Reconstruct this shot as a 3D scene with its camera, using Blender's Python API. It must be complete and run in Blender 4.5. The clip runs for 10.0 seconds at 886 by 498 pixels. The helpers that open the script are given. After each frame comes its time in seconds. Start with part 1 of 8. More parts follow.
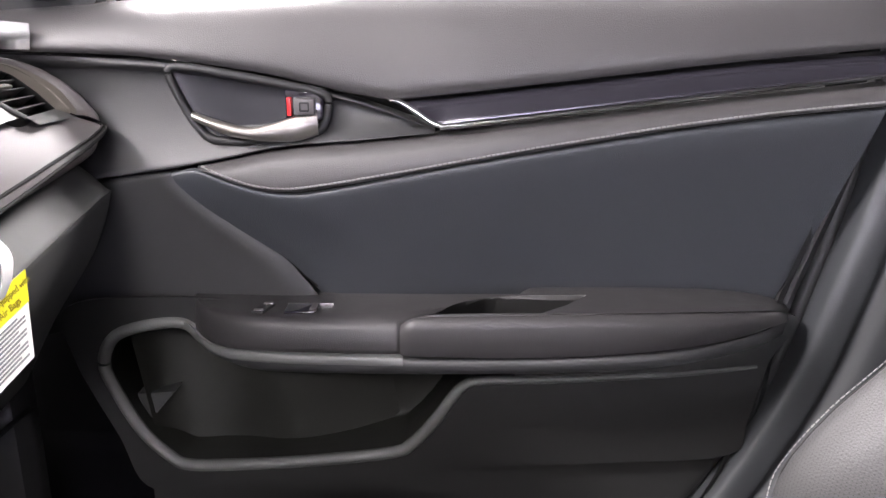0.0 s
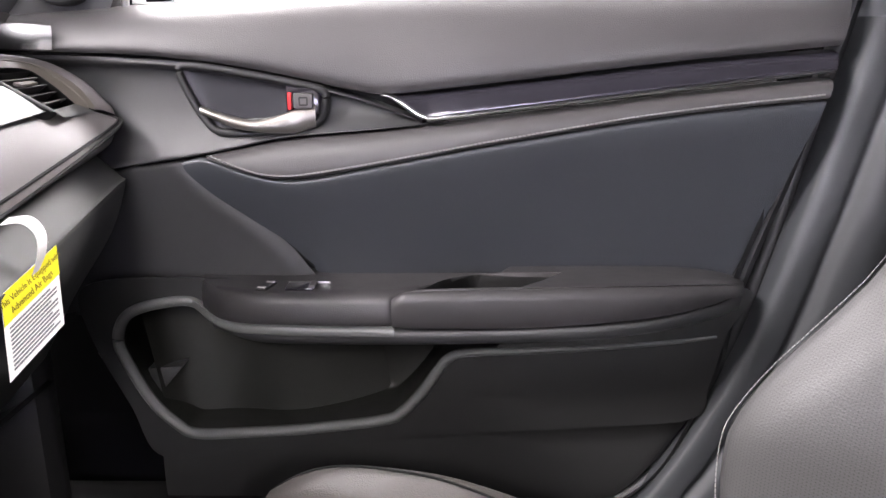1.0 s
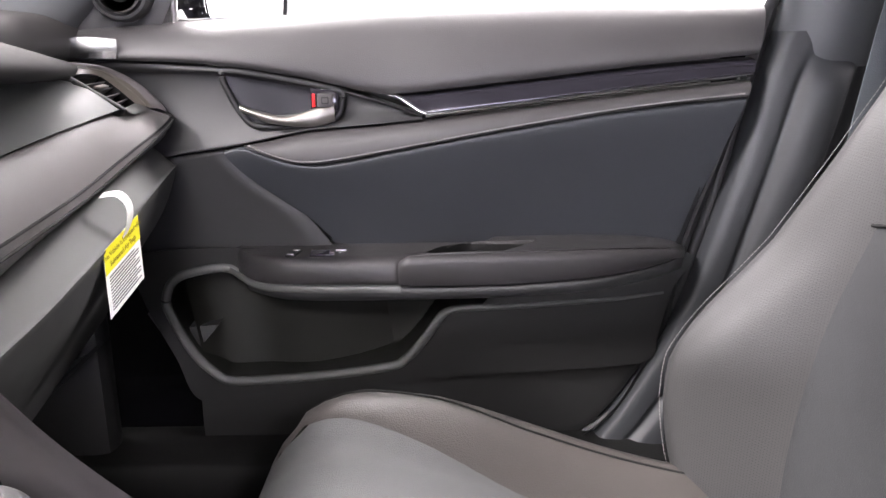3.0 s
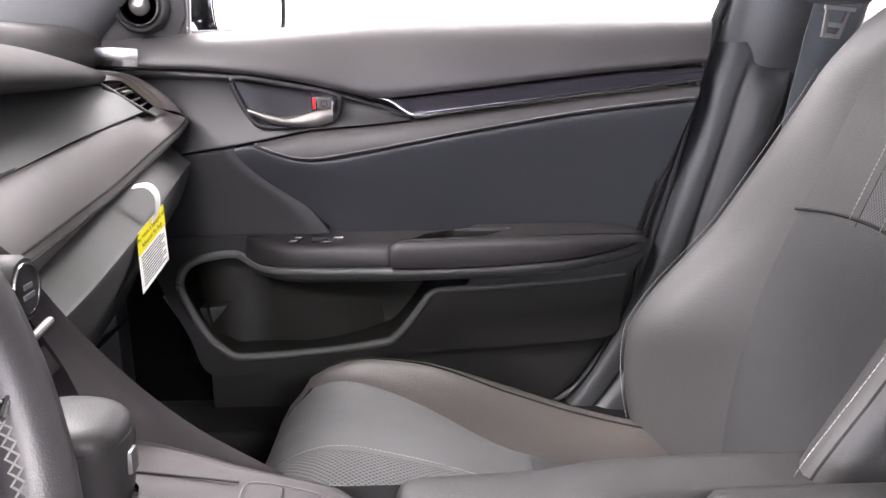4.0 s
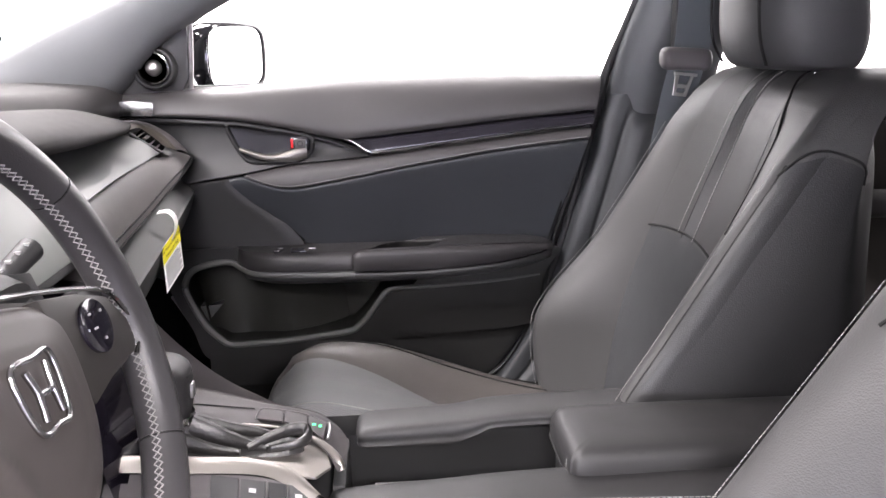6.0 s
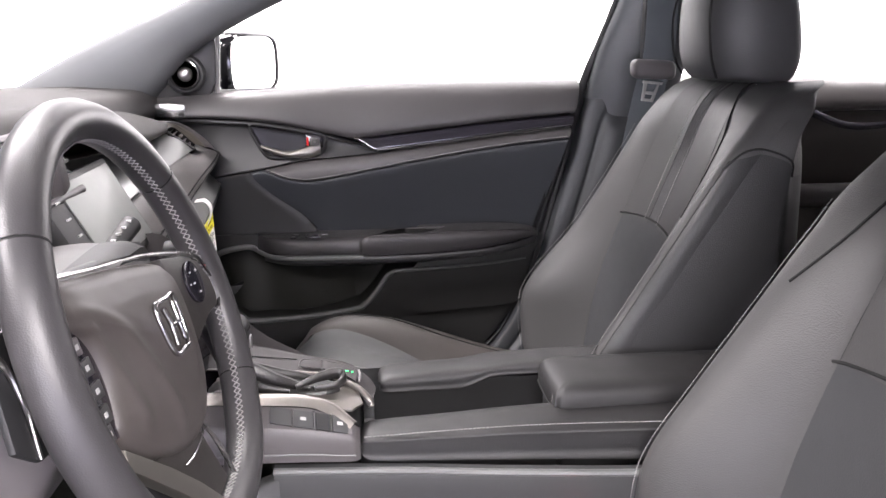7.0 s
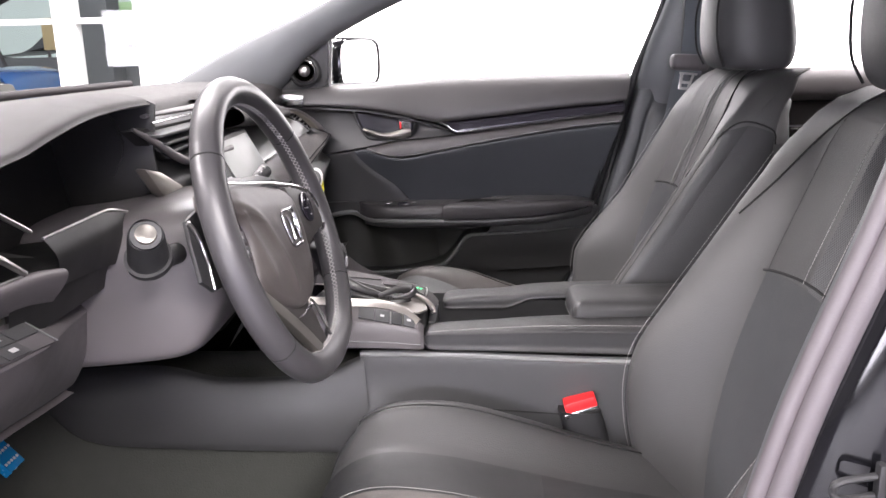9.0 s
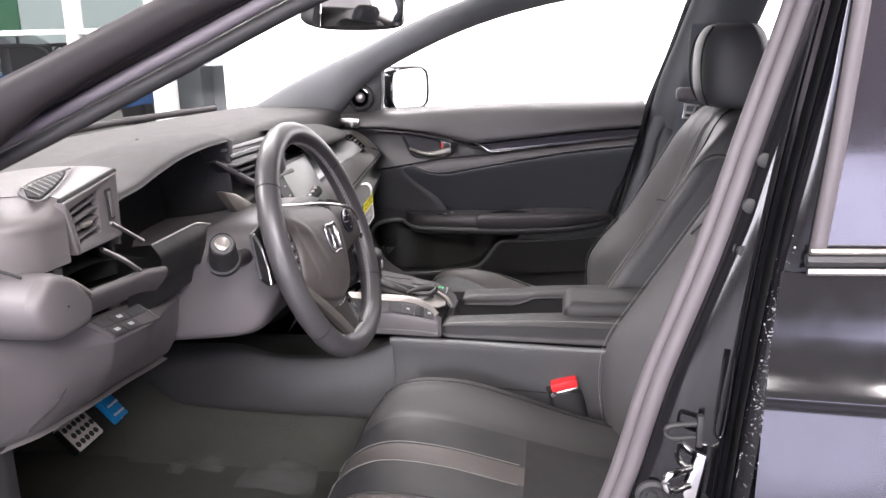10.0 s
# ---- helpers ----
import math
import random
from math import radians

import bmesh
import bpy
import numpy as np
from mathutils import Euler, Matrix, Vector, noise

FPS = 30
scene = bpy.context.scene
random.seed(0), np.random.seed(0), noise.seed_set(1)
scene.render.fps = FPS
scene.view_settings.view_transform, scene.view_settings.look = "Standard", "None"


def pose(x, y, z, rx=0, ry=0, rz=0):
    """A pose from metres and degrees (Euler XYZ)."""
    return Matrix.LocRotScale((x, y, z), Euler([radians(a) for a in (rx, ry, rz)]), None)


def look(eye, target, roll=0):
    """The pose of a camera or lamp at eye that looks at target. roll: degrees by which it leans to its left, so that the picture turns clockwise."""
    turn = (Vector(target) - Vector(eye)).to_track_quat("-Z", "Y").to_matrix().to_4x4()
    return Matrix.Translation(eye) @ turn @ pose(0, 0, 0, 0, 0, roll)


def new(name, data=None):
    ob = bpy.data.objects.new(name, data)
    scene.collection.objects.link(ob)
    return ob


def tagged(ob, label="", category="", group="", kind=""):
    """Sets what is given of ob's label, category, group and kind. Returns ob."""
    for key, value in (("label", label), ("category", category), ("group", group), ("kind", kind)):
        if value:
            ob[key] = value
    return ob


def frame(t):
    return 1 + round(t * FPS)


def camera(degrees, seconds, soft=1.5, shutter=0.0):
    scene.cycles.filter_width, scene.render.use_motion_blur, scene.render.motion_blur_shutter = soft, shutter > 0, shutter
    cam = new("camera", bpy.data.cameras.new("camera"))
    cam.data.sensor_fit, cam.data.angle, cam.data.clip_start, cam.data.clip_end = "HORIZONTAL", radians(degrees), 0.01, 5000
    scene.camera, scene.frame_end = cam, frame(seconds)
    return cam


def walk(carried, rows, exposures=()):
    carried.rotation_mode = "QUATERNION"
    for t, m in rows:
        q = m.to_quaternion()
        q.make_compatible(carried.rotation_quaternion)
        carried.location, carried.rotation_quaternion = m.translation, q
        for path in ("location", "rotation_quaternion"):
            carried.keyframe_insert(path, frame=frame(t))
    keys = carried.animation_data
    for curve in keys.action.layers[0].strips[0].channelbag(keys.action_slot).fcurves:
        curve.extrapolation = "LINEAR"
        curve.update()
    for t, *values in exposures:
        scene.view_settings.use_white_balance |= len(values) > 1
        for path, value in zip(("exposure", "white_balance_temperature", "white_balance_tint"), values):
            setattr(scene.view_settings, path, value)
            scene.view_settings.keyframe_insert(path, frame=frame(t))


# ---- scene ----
cam = camera(56.7, 10.0)
PATH = [
    (0, (0.031, -0.019, 1.088), (-0.063, 1.905, 0.55), -0.6),
    (0.5, (0.03, -0.051, 1.09), (-0.044, 1.874, 0.554), -0.6),
    (1, (0.035, -0.09, 1.087), (-0.03, 1.837, 0.556), -0.7),
    (1.5, (0.033, -0.132, 1.089), (-0.014, 1.796, 0.56), -0.7),
    (2, (0.021, -0.173, 1.094), (-0.007, 1.756, 0.568), -0.7),
    (2.5, (0.015, -0.214, 1.095), (0.004, 1.715, 0.566), -0.7),
    (4, (0.003, -0.377, 1.111), (0.055, 1.553, 0.587), -0.7),
    (4.5, (-0.002, -0.448, 1.111), (0.089, 1.483, 0.598), -0.6),
    (5, (0.005, -0.527, 1.137), (0.112, 1.403, 0.625), -0.6),
    (5.5, (0.022, -0.591, 1.156), (0.14, 1.339, 0.645), -0.6),
    (5.7, (0.026, -0.615, 1.17), (0.147, 1.315, 0.659), -0.7),
    (7, (-0.026, -0.829, 1.213), (0.157, 1.094, 0.696), -0.4),
    (7.5, (-0.033, -0.915, 1.195), (0.152, 1.009, 0.679), -0.3),
    (8, (-0.027, -0.985, 1.173), (0.131, 0.944, 0.668), -0.4),
    (8.5, (-0.007, -1.049, 1.178), (0.043, 0.887, 0.679), -0.9),
    (9, (0.038, -1.141, 1.204), (-0.046, 0.794, 0.705), -1.3),
    (9.5, (0.092, -1.262, 1.239), (-0.093, 0.666, 0.742), -1.4),
    (10, (0.151, -1.389, 1.284), (-0.112, 0.53, 0.784), -1.3),
]
EXPOSURES = [(0, 2.10), (2.5, 2.00), (4, 1.84), (5.5, 1.68), (7, 1.34), (8, 1.30), (9, 1.42), (10, 1.17)]
walk(cam, [(t, look(eye, target, roll)) for t, eye, target, roll in PATH], EXPOSURES)


# ---- world, light, exposure ----
world = bpy.data.worlds.new("showroom_air")
scene.world = world
world.use_nodes = True
world.node_tree.nodes["Background"].inputs[0].default_value = (0.80, 0.84, 0.92, 1)
world.node_tree.nodes["Background"].inputs[1].default_value = 0.1


def area_lamp(name, eye, target, sx, sy, watts, color):
    la = bpy.data.lights.new(name, "AREA")
    la.shape, la.size, la.size_y, la.energy, la.color = "RECTANGLE", sx, sy, watts, color
    ob = new(name, la)
    ob.matrix_world = look(eye, target)
    return ob


# ---- materials ----
def mat(name, base, rough=0.5, metal=0.0, grain=900.0, bump=0.15, mottle=0.12, coat=0.0, spec=0.5, cells=False, big=6.0):
    """A surface with two scales of variation: slow mottling of tone and gloss, fine grain in relief."""
    m = bpy.data.materials.new(name)
    m.use_nodes = True
    nt = m.node_tree
    bs = nt.nodes["Principled BSDF"]
    tc = nt.nodes.new("ShaderNodeTexCoord")
    n1 = nt.nodes.new("ShaderNodeTexNoise")
    n1.inputs["Scale"].default_value, n1.inputs["Detail"].default_value = big, 5
    nt.links.new(tc.outputs["Object"], n1.inputs["Vector"])
    ramp = nt.nodes.new("ShaderNodeMapRange")
    ramp.inputs[3].default_value, ramp.inputs[4].default_value = 1 - mottle, 1 + mottle
    nt.links.new(n1.outputs["Fac"], ramp.inputs[0])
    mix = nt.nodes.new("ShaderNodeVectorMath")
    mix.operation = "SCALE"
    mix.inputs[0].default_value = base
    nt.links.new(ramp.outputs[0], mix.inputs["Scale"])
    nt.links.new(mix.outputs[0], bs.inputs["Base Color"])
    rr = nt.nodes.new("ShaderNodeMapRange")
    rr.inputs[3].default_value, rr.inputs[4].default_value = max(0.02, rough - 0.07), min(1, rough + 0.07)
    n2 = nt.nodes.new("ShaderNodeTexNoise")
    n2.inputs["Scale"].default_value, n2.inputs["Detail"].default_value = big * 7, 4
    nt.links.new(tc.outputs["Object"], n2.inputs["Vector"])
    nt.links.new(n2.outputs["Fac"], rr.inputs[0])
    nt.links.new(rr.outputs[0], bs.inputs["Roughness"])
    bs.inputs["Metallic"].default_value = metal
    bs.inputs["Coat Weight"].default_value = coat
    bs.inputs["Coat Roughness"].default_value = 0.04
    bs.inputs["Specular IOR Level"].default_value = spec
    if bump:
        g = nt.nodes.new("ShaderNodeTexVoronoi" if cells else "ShaderNodeTexNoise")
        g.inputs["Scale"].default_value = grain
        nt.links.new(tc.outputs["Object"], g.inputs["Vector"])
        bp = nt.nodes.new("ShaderNodeBump")
        bp.inputs["Strength"].default_value, bp.inputs["Distance"].default_value = bump, 0.0006
        nt.links.new(g.outputs["Distance" if cells else "Fac"], bp.inputs["Height"])
        nt.links.new(bp.outputs[0], bs.inputs["Normal"])
    return m


def flat_cells(nt, across, along, pitch, turn=45):
    """Cell distance of a regular net lying in a cover's own plane; across and along: weights of x, y, z."""
    tc = nt.nodes.new("ShaderNodeTexCoord")
    axes = []
    for w in (across, along):
        d = nt.nodes.new("ShaderNodeVectorMath")
        d.operation = "DOT_PRODUCT"
        d.inputs[1].default_value = w
        nt.links.new(tc.outputs["Object"], d.inputs[0])
        axes.append(d)
    c = nt.nodes.new("ShaderNodeCombineXYZ")
    nt.links.new(axes[0].outputs["Value"], c.inputs[0])
    nt.links.new(axes[1].outputs["Value"], c.inputs[1])
    mp = nt.nodes.new("ShaderNodeMapping")
    mp.inputs["Rotation"].default_value = (0, 0, radians(turn))
    nt.links.new(c.outputs[0], mp.inputs["Vector"])
    v = nt.nodes.new("ShaderNodeTexVoronoi")
    v.voronoi_dimensions = "2D"
    v.inputs["Scale"].default_value, v.inputs["Randomness"].default_value = 1 / pitch, 0.04
    nt.links.new(mp.outputs[0], v.inputs["Vector"])
    return v.outputs["Distance"]


def weave(name, base, dark, pitch, across=(0, 1, 0), along=(0.3, 0, 0.95)):
    """Mesh fabric: a fine net of small lozenges with dark openings."""
    m = mat(name, base, 0.75, bump=0)
    nt = m.node_tree
    bs = nt.nodes["Principled BSDF"]
    dist = flat_cells(nt, across, along, pitch)
    cr = nt.nodes.new("ShaderNodeValToRGB")
    cr.color_ramp.elements[0].position, cr.color_ramp.elements[0].color = 0.22, (*dark, 1)
    cr.color_ramp.elements[1].position, cr.color_ramp.elements[1].color = 0.46, (*base, 1)
    nt.links.new(dist, cr.inputs[0])
    nt.links.new(cr.outputs[0], bs.inputs["Base Color"])
    bp = nt.nodes.new("ShaderNodeBump")
    bp.inputs["Strength"].default_value, bp.inputs["Distance"].default_value = 0.6, 0.001
    nt.links.new(dist, bp.inputs["Height"])
    nt.links.new(bp.outputs[0], bs.inputs["Normal"])
    return m


def perforated(m, pitch, across, along, hole=0.24):
    """Punches rows of tiny dark holes into a leather."""
    nt = m.node_tree
    bs = nt.nodes["Principled BSDF"]
    dist = flat_cells(nt, across, along, pitch, 0)
    k = nt.nodes.new("ShaderNodeMapRange")
    k.inputs[1].default_value, k.inputs[2].default_value = hole * 0.7, hole
    k.inputs[3].default_value, k.inputs[4].default_value = 0.55, 1.0
    nt.links.new(dist, k.inputs[0])
    sc = nt.nodes.new("ShaderNodeVectorMath")
    sc.operation = "SCALE"
    nt.links.new(bs.inputs["Base Color"].links[0].from_socket, sc.inputs[0])
    nt.links.new(k.outputs[0], sc.inputs["Scale"])
    nt.links.new(sc.outputs[0], bs.inputs["Base Color"])
    return m


def glow(name, color, strength):
    m = bpy.data.materials.new(name)
    m.use_nodes = True
    bs = m.node_tree.nodes["Principled BSDF"]
    bs.inputs["Base Color"].default_value = (*color, 1)
    bs.inputs["Emission Color"].default_value = (*color, 1)
    bs.inputs["Emission Strength"].default_value = strength
    return m


def glass(name, tint):
    m = bpy.data.materials.new(name)
    m.use_nodes = True
    nt = m.node_tree
    nt.nodes.clear()
    out = nt.nodes.new("ShaderNodeOutputMaterial")
    tr = nt.nodes.new("ShaderNodeBsdfTransparent")
    tr.inputs[0].default_value = (*tint, 1)
    gl = nt.nodes.new("ShaderNodeBsdfGlossy")
    gl.inputs["Roughness"].default_value = 0.01
    mx = nt.nodes.new("ShaderNodeMixShader")
    mx.inputs[0].default_value = 0.04
    nt.links.new(tr.outputs[0], mx.inputs[1])
    nt.links.new(gl.outputs[0], mx.inputs[2])
    nt.links.new(mx.outputs[0], out.inputs[0])
    return m


SOFT = mat("soft_touch_vinyl", (0.058, 0.055, 0.056), 0.42, grain=1100, bump=0.25, cells=True)
PLASTIC = mat("grained_plastic", (0.040, 0.040, 0.041), 0.50, grain=1400, bump=0.25)
PLASTIC_GREY = mat("grey_plastic", (0.082, 0.075, 0.077), 0.46, grain=1400, bump=0.22)
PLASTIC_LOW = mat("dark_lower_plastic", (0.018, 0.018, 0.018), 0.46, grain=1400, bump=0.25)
# Darker than the door plastic: the bin's depth shade is in this colour.
BIN_SHADE = mat("bin_shade_plastic", (0.012, 0.0125, 0.0105), 0.5, grain=1400, bump=0.25)
LEATHER_WARM = mat("warm_black_leather", (0.076, 0.068, 0.064), 0.46, grain=700, bump=0.35, cells=True, mottle=0.15)
SILL = mat("sill_plastic", (0.010, 0.010, 0.010), 0.75, grain=900, bump=0.4, spec=0.2)
HUB = mat("hub_vinyl", (0.066, 0.058, 0.055), 0.45, grain=1200, bump=0.2)
PILLAR = mat("pillar_plastic", (0.085, 0.089, 0.094), 0.42, grain=1200, bump=0.2)
RAIL = mat("rail_vinyl", (0.019, 0.0185, 0.019), 0.52, grain=1100, bump=0.25, cells=True)
DECK = mat("deck_plastic", (0.046, 0.041, 0.043), 0.68, grain=1400, bump=0.2)
def clear_film(name, share):
    """Thin clear plastic: mostly see-through, with a bright shiny skin."""
    m = mat(name, (0.10, 0.10, 0.10), 0.10, bump=0, spec=1.0, coat=1.0)
    nt = m.node_tree
    bs = nt.nodes["Principled BSDF"]
    out = [n for n in nt.nodes if n.type == "OUTPUT_MATERIAL"][0]
    tr = nt.nodes.new("ShaderNodeBsdfTransparent")
    mx = nt.nodes.new("ShaderNodeMixShader")
    mx.inputs[0].default_value = share
    nt.links.new(tr.outputs[0], mx.inputs[1])
    nt.links.new(bs.outputs[0], mx.inputs[2])
    nt.links.new(mx.outputs[0], out.inputs[0])
    return m


FILM = clear_film("clear_film", 0.35)
INSERT_LIT = mat("lit_insert_leather", (0.078, 0.079, 0.080), 0.62, grain=900, bump=0.4, cells=True, mottle=0.12)
DECK_SATIN = mat("deck_satin", (0.30, 0.28, 0.26), 0.38, 0.8, bump=0.03)
LID = mat("glovebox_plastic", (0.11, 0.112, 0.11), 0.45, grain=1200, bump=0.2)
PLASTIC_DARK = mat("black_plastic", (0.017, 0.017, 0.018), 0.55, grain=1200, bump=0.2)
INSERT = mat("door_insert_vinyl", (0.038, 0.041, 0.047), 0.42, grain=1000, bump=0.25, cells=True)
ARM = mat("armrest_vinyl", (0.036, 0.034, 0.035), 0.42, grain=1100, bump=0.25, cells=True)
GLOVE = mat("glovebox_vinyl", (0.072, 0.073, 0.071), 0.62, grain=1200, bump=0.2)
PILLAR_LOW = mat("pillar_cover_plastic", (0.034, 0.036, 0.039), 0.45, grain=1200, bump=0.2)
CUP = mat("handle_cup_plastic", (0.016, 0.016, 0.020), 0.38, bump=0.1)
BRONZE = mat("bronze_grey_trim", (0.15, 0.135, 0.115), 0.4, 0.4, bump=0.03)
LEATHER = mat("black_leather", (0.054, 0.053, 0.053), 0.46, grain=700, bump=0.35, cells=True, mottle=0.15)
LEATHER_IN = mat("insert_leather", (0.043, 0.044, 0.046), 0.5, grain=900, bump=0.4, cells=True, mottle=0.15)
DASHTOP = mat("dash_top_vinyl", (0.036, 0.034, 0.034), 0.68, grain=1100, bump=0.3, cells=True, spec=0.25)
# Same leather as the back, darkened because the seat sides lie in shade.
LEATHER_SIDE_SHADE = mat("seat_side_shaded_leather", (0.020, 0.020, 0.021), 0.5, grain=700, bump=0.3, cells=True)
KNOB = mat("knob_leather", (0.024, 0.023, 0.024), 0.5, grain=900, bump=0.16, cells=True)
GAITER = mat("gaiter_leather", (0.022, 0.021, 0.021), 0.34, grain=260, bump=0.5, cells=True)
RIM_LEATHER = mat("wheel_leather", (0.045, 0.043, 0.045), 0.38, grain=900, bump=0.16, cells=True)
MESH = weave("seat_mesh_fabric", (0.085, 0.085, 0.088), (0.022, 0.022, 0.023), 0.0030)
MESH_WIDE = weave("seat_net_fabric", (0.105, 0.105, 0.108), (0.025, 0.025, 0.026), 0.0042, (0, 1, 0), (1, 0, 0.1))
LEATHER_PERF = perforated(mat("perforated_leather", (0.058, 0.057, 0.057), 0.44, grain=700, bump=0.25, cells=True, mottle=0.15), 0.0027, (0.6, -0.8, 0), (0.3, 0, 0.95), 0.22)
GLOSS = mat("piano_black", (0.012, 0.010, 0.016), 0.10, bump=0, coat=0.6)
METAL_TRIM = mat("dark_brushed_trim", (0.05, 0.047, 0.06), 0.24, 0.6, bump=0.05, grain=500, coat=0.5)
CHROME = mat("satin_chrome", (0.62, 0.61, 0.61), 0.20, 1.0, bump=0)
SATIN = mat("satin_silver", (0.42, 0.41, 0.40), 0.32, 1.0, bump=0.03)
SATIN_WARM = mat("warm_satin_silver", (0.29, 0.275, 0.25), 0.36, 0.85, bump=0.03)
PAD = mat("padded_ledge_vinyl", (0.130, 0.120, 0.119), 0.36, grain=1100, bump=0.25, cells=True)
INSERT_SHADED = mat("shaded_insert_leather", (0.026, 0.026, 0.027), 0.5, grain=900, bump=0.4, cells=True, mottle=0.15)
LEDGE = mat("grey_dash_vinyl", (0.082, 0.075, 0.075), 0.5, grain=1100, bump=0.25, cells=True)
BRIGHT = mat("polished_chrome", (0.8, 0.8, 0.8), 0.06, 1.0, bump=0)
RUBBER = mat("black_rubber", (0.014, 0.014, 0.015), 0.6, bump=0.1)
# Near-black for hollows: the shade inside them is put into the colour.
RECESS_BLACK = mat("recess_shade_black", (0.004, 0.004, 0.004), 0.5, bump=0.1)
PILLAR_BLACK = mat("black_pillar_trim", (0.012, 0.010, 0.011), 0.5, bump=0.1, spec=0.2)
STRIP = mat("grey_weather_strip", (0.082, 0.072, 0.078), 0.5, bump=0.25, grain=600)
PAINT = mat("black_car_paint", (0.004, 0.004, 0.005), 0.10, bump=0.0, coat=0.15)
THREAD = mat("grey_thread", (0.24, 0.235, 0.23), 0.8, bump=0.3)
SEAM = mat("dark_seam", (0.008, 0.008, 0.008), 0.8, bump=0)
CARPET = mat("black_carpet", (0.017, 0.018, 0.0145), 0.95, grain=350, bump=0.9, mottle=0.3)
FABRIC = mat("pillar_fabric", (0.105, 0.108, 0.112), 0.85, grain=700, bump=0.3)
HEADLINER = mat("grey_headliner", (0.25, 0.25, 0.25), 0.95, grain=600, bump=0.3)
RED = mat("red_plastic", (0.75, 0.02, 0.025), 0.35, bump=0)
WHITE = mat("white_paper", (0.80, 0.80, 0.78), 0.6, bump=0.1)
YELLOW = mat("yellow_print", (0.80, 0.72, 0.02), 0.6, bump=0.1)
INK = mat("grey_ink", (0.16, 0.16, 0.17), 0.7, bump=0)
INK_Y = mat("olive_ink", (0.22, 0.17, 0.01), 0.7, bump=0)
ICON = mat("white_icon", (0.42, 0.42, 0.42), 0.5, bump=0)
GREEN = glow("green_icon", (0.05, 0.9, 0.25), 0.45)
# Matte pale grey paints the bright reflection on the display glass.
SCREEN = mat("pale_screen_reflection", (0.16, 0.168, 0.16), 0.45, bump=0, coat=0.1)
FOIL = mat("silver_foil", (0.75, 0.76, 0.78), 0.22, 1.0, grain=60, bump=0.5)
BLUE = mat("blue_film", (0.01, 0.16, 0.36), 0.25, bump=0, coat=0.5)
STEEL = mat("pedal_steel", (0.66, 0.63, 0.58), 0.30, 0.5, bump=0)
BELT = mat("belt_webbing", (0.075, 0.085, 0.095), 0.7, grain=900, bump=0.5)
CLEAR = glass("clear_glass", (0.96, 0.97, 0.97))
MIRROR = mat("mirror_glass", (0.9, 0.9, 0.9), 0.02, 1.0, bump=0, mottle=0)
# Emission stands in for strong light falling on the white wall.
WALL_GLOW = glow("glowing_white_wall", (1.0, 0.968, 0.972), 1.2)
# Floor colour is kept dark so the black paint mirrors less light.
FLOORTILE = mat("showroom_floor", (0.055, 0.052, 0.060), 0.35, grain=80, bump=0.05, big=1.5)
DAYLIGHT = glow("daylit_window", (0.90, 0.875, 0.97), 9.0)
DAYLIGHT_DIM = glow("dimmed_window", (0.72, 0.70, 0.96), 3.7)
SEAL = mat("lavender_seal", (0.085, 0.076, 0.088), 0.45, bump=0.2, grain=600)
# Darker copy of the seat leather; the roof's shade is in the colour.
LEATHER_SHADED = mat("shaded_leather", (0.046, 0.046, 0.048), 0.5, grain=900, bump=0.4, cells=True, mottle=0.15)
CEIL = mat("ceiling_paint", (0.22, 0.212, 0.212), 0.9, bump=0.1, grain=40)


# ---- mesh helpers ----
def spline(ctrl, n, closed=False):
    """n + 1 points of a smooth curve through the control points."""
    P = [Vector(p) for p in ctrl]
    k = len(P)
    segs = k if closed else k - 1
    out = []
    for i in range(n + (0 if closed else 1)):
        s = i / n * segs
        j = min(int(s), segs - 1)
        f = s - j
        if closed:
            a, b, c, d = P[(j - 1) % k], P[j % k], P[(j + 1) % k], P[(j + 2) % k]
        else:
            b, c = P[j], P[j + 1]
            a = P[j - 1] if j else b * 2 - c
            d = P[j + 2] if j + 2 < k else c * 2 - b
        out.append(b + 0.5 * f * ((c - a) + f * ((2 * a - 5 * b + 4 * c - d) + f * (3 * (b - c) + d - a))))
    return out


def grid_faces(bm, rows, closed_u=False, closed_v=False):
    V = [[bm.verts.new(p) for p in r] for r in rows]
    nr, nc = len(V), len(V[0])
    for i in range(nr if closed_v else nr - 1):
        for j in range(nc if closed_u else nc - 1):
            bm.faces.new((V[i][j], V[i][(j + 1) % nc], V[(i + 1) % nr][(j + 1) % nc], V[(i + 1) % nr][j]))
    return V


def loft(curves, n=24, m=4, closed=False, cap=False):
    """A smooth skin over control curves. closed: each curve is a ring."""
    bm = bmesh.new()
    rows = [spline(c, n, closed) for c in curves]
    cols = [spline([r[j] for r in rows], m * (len(rows) - 1)) for j in range(len(rows[0]))]
    V = grid_faces(bm, [[c[i] for c in cols] for i in range(len(cols[0]))], closed_u=closed)
    if cap and closed:
        bm.faces.new(V[0])
        bm.faces.new(list(reversed(V[-1])))
    bmesh.ops.recalc_face_normals(bm, faces=bm.faces)
    return bm


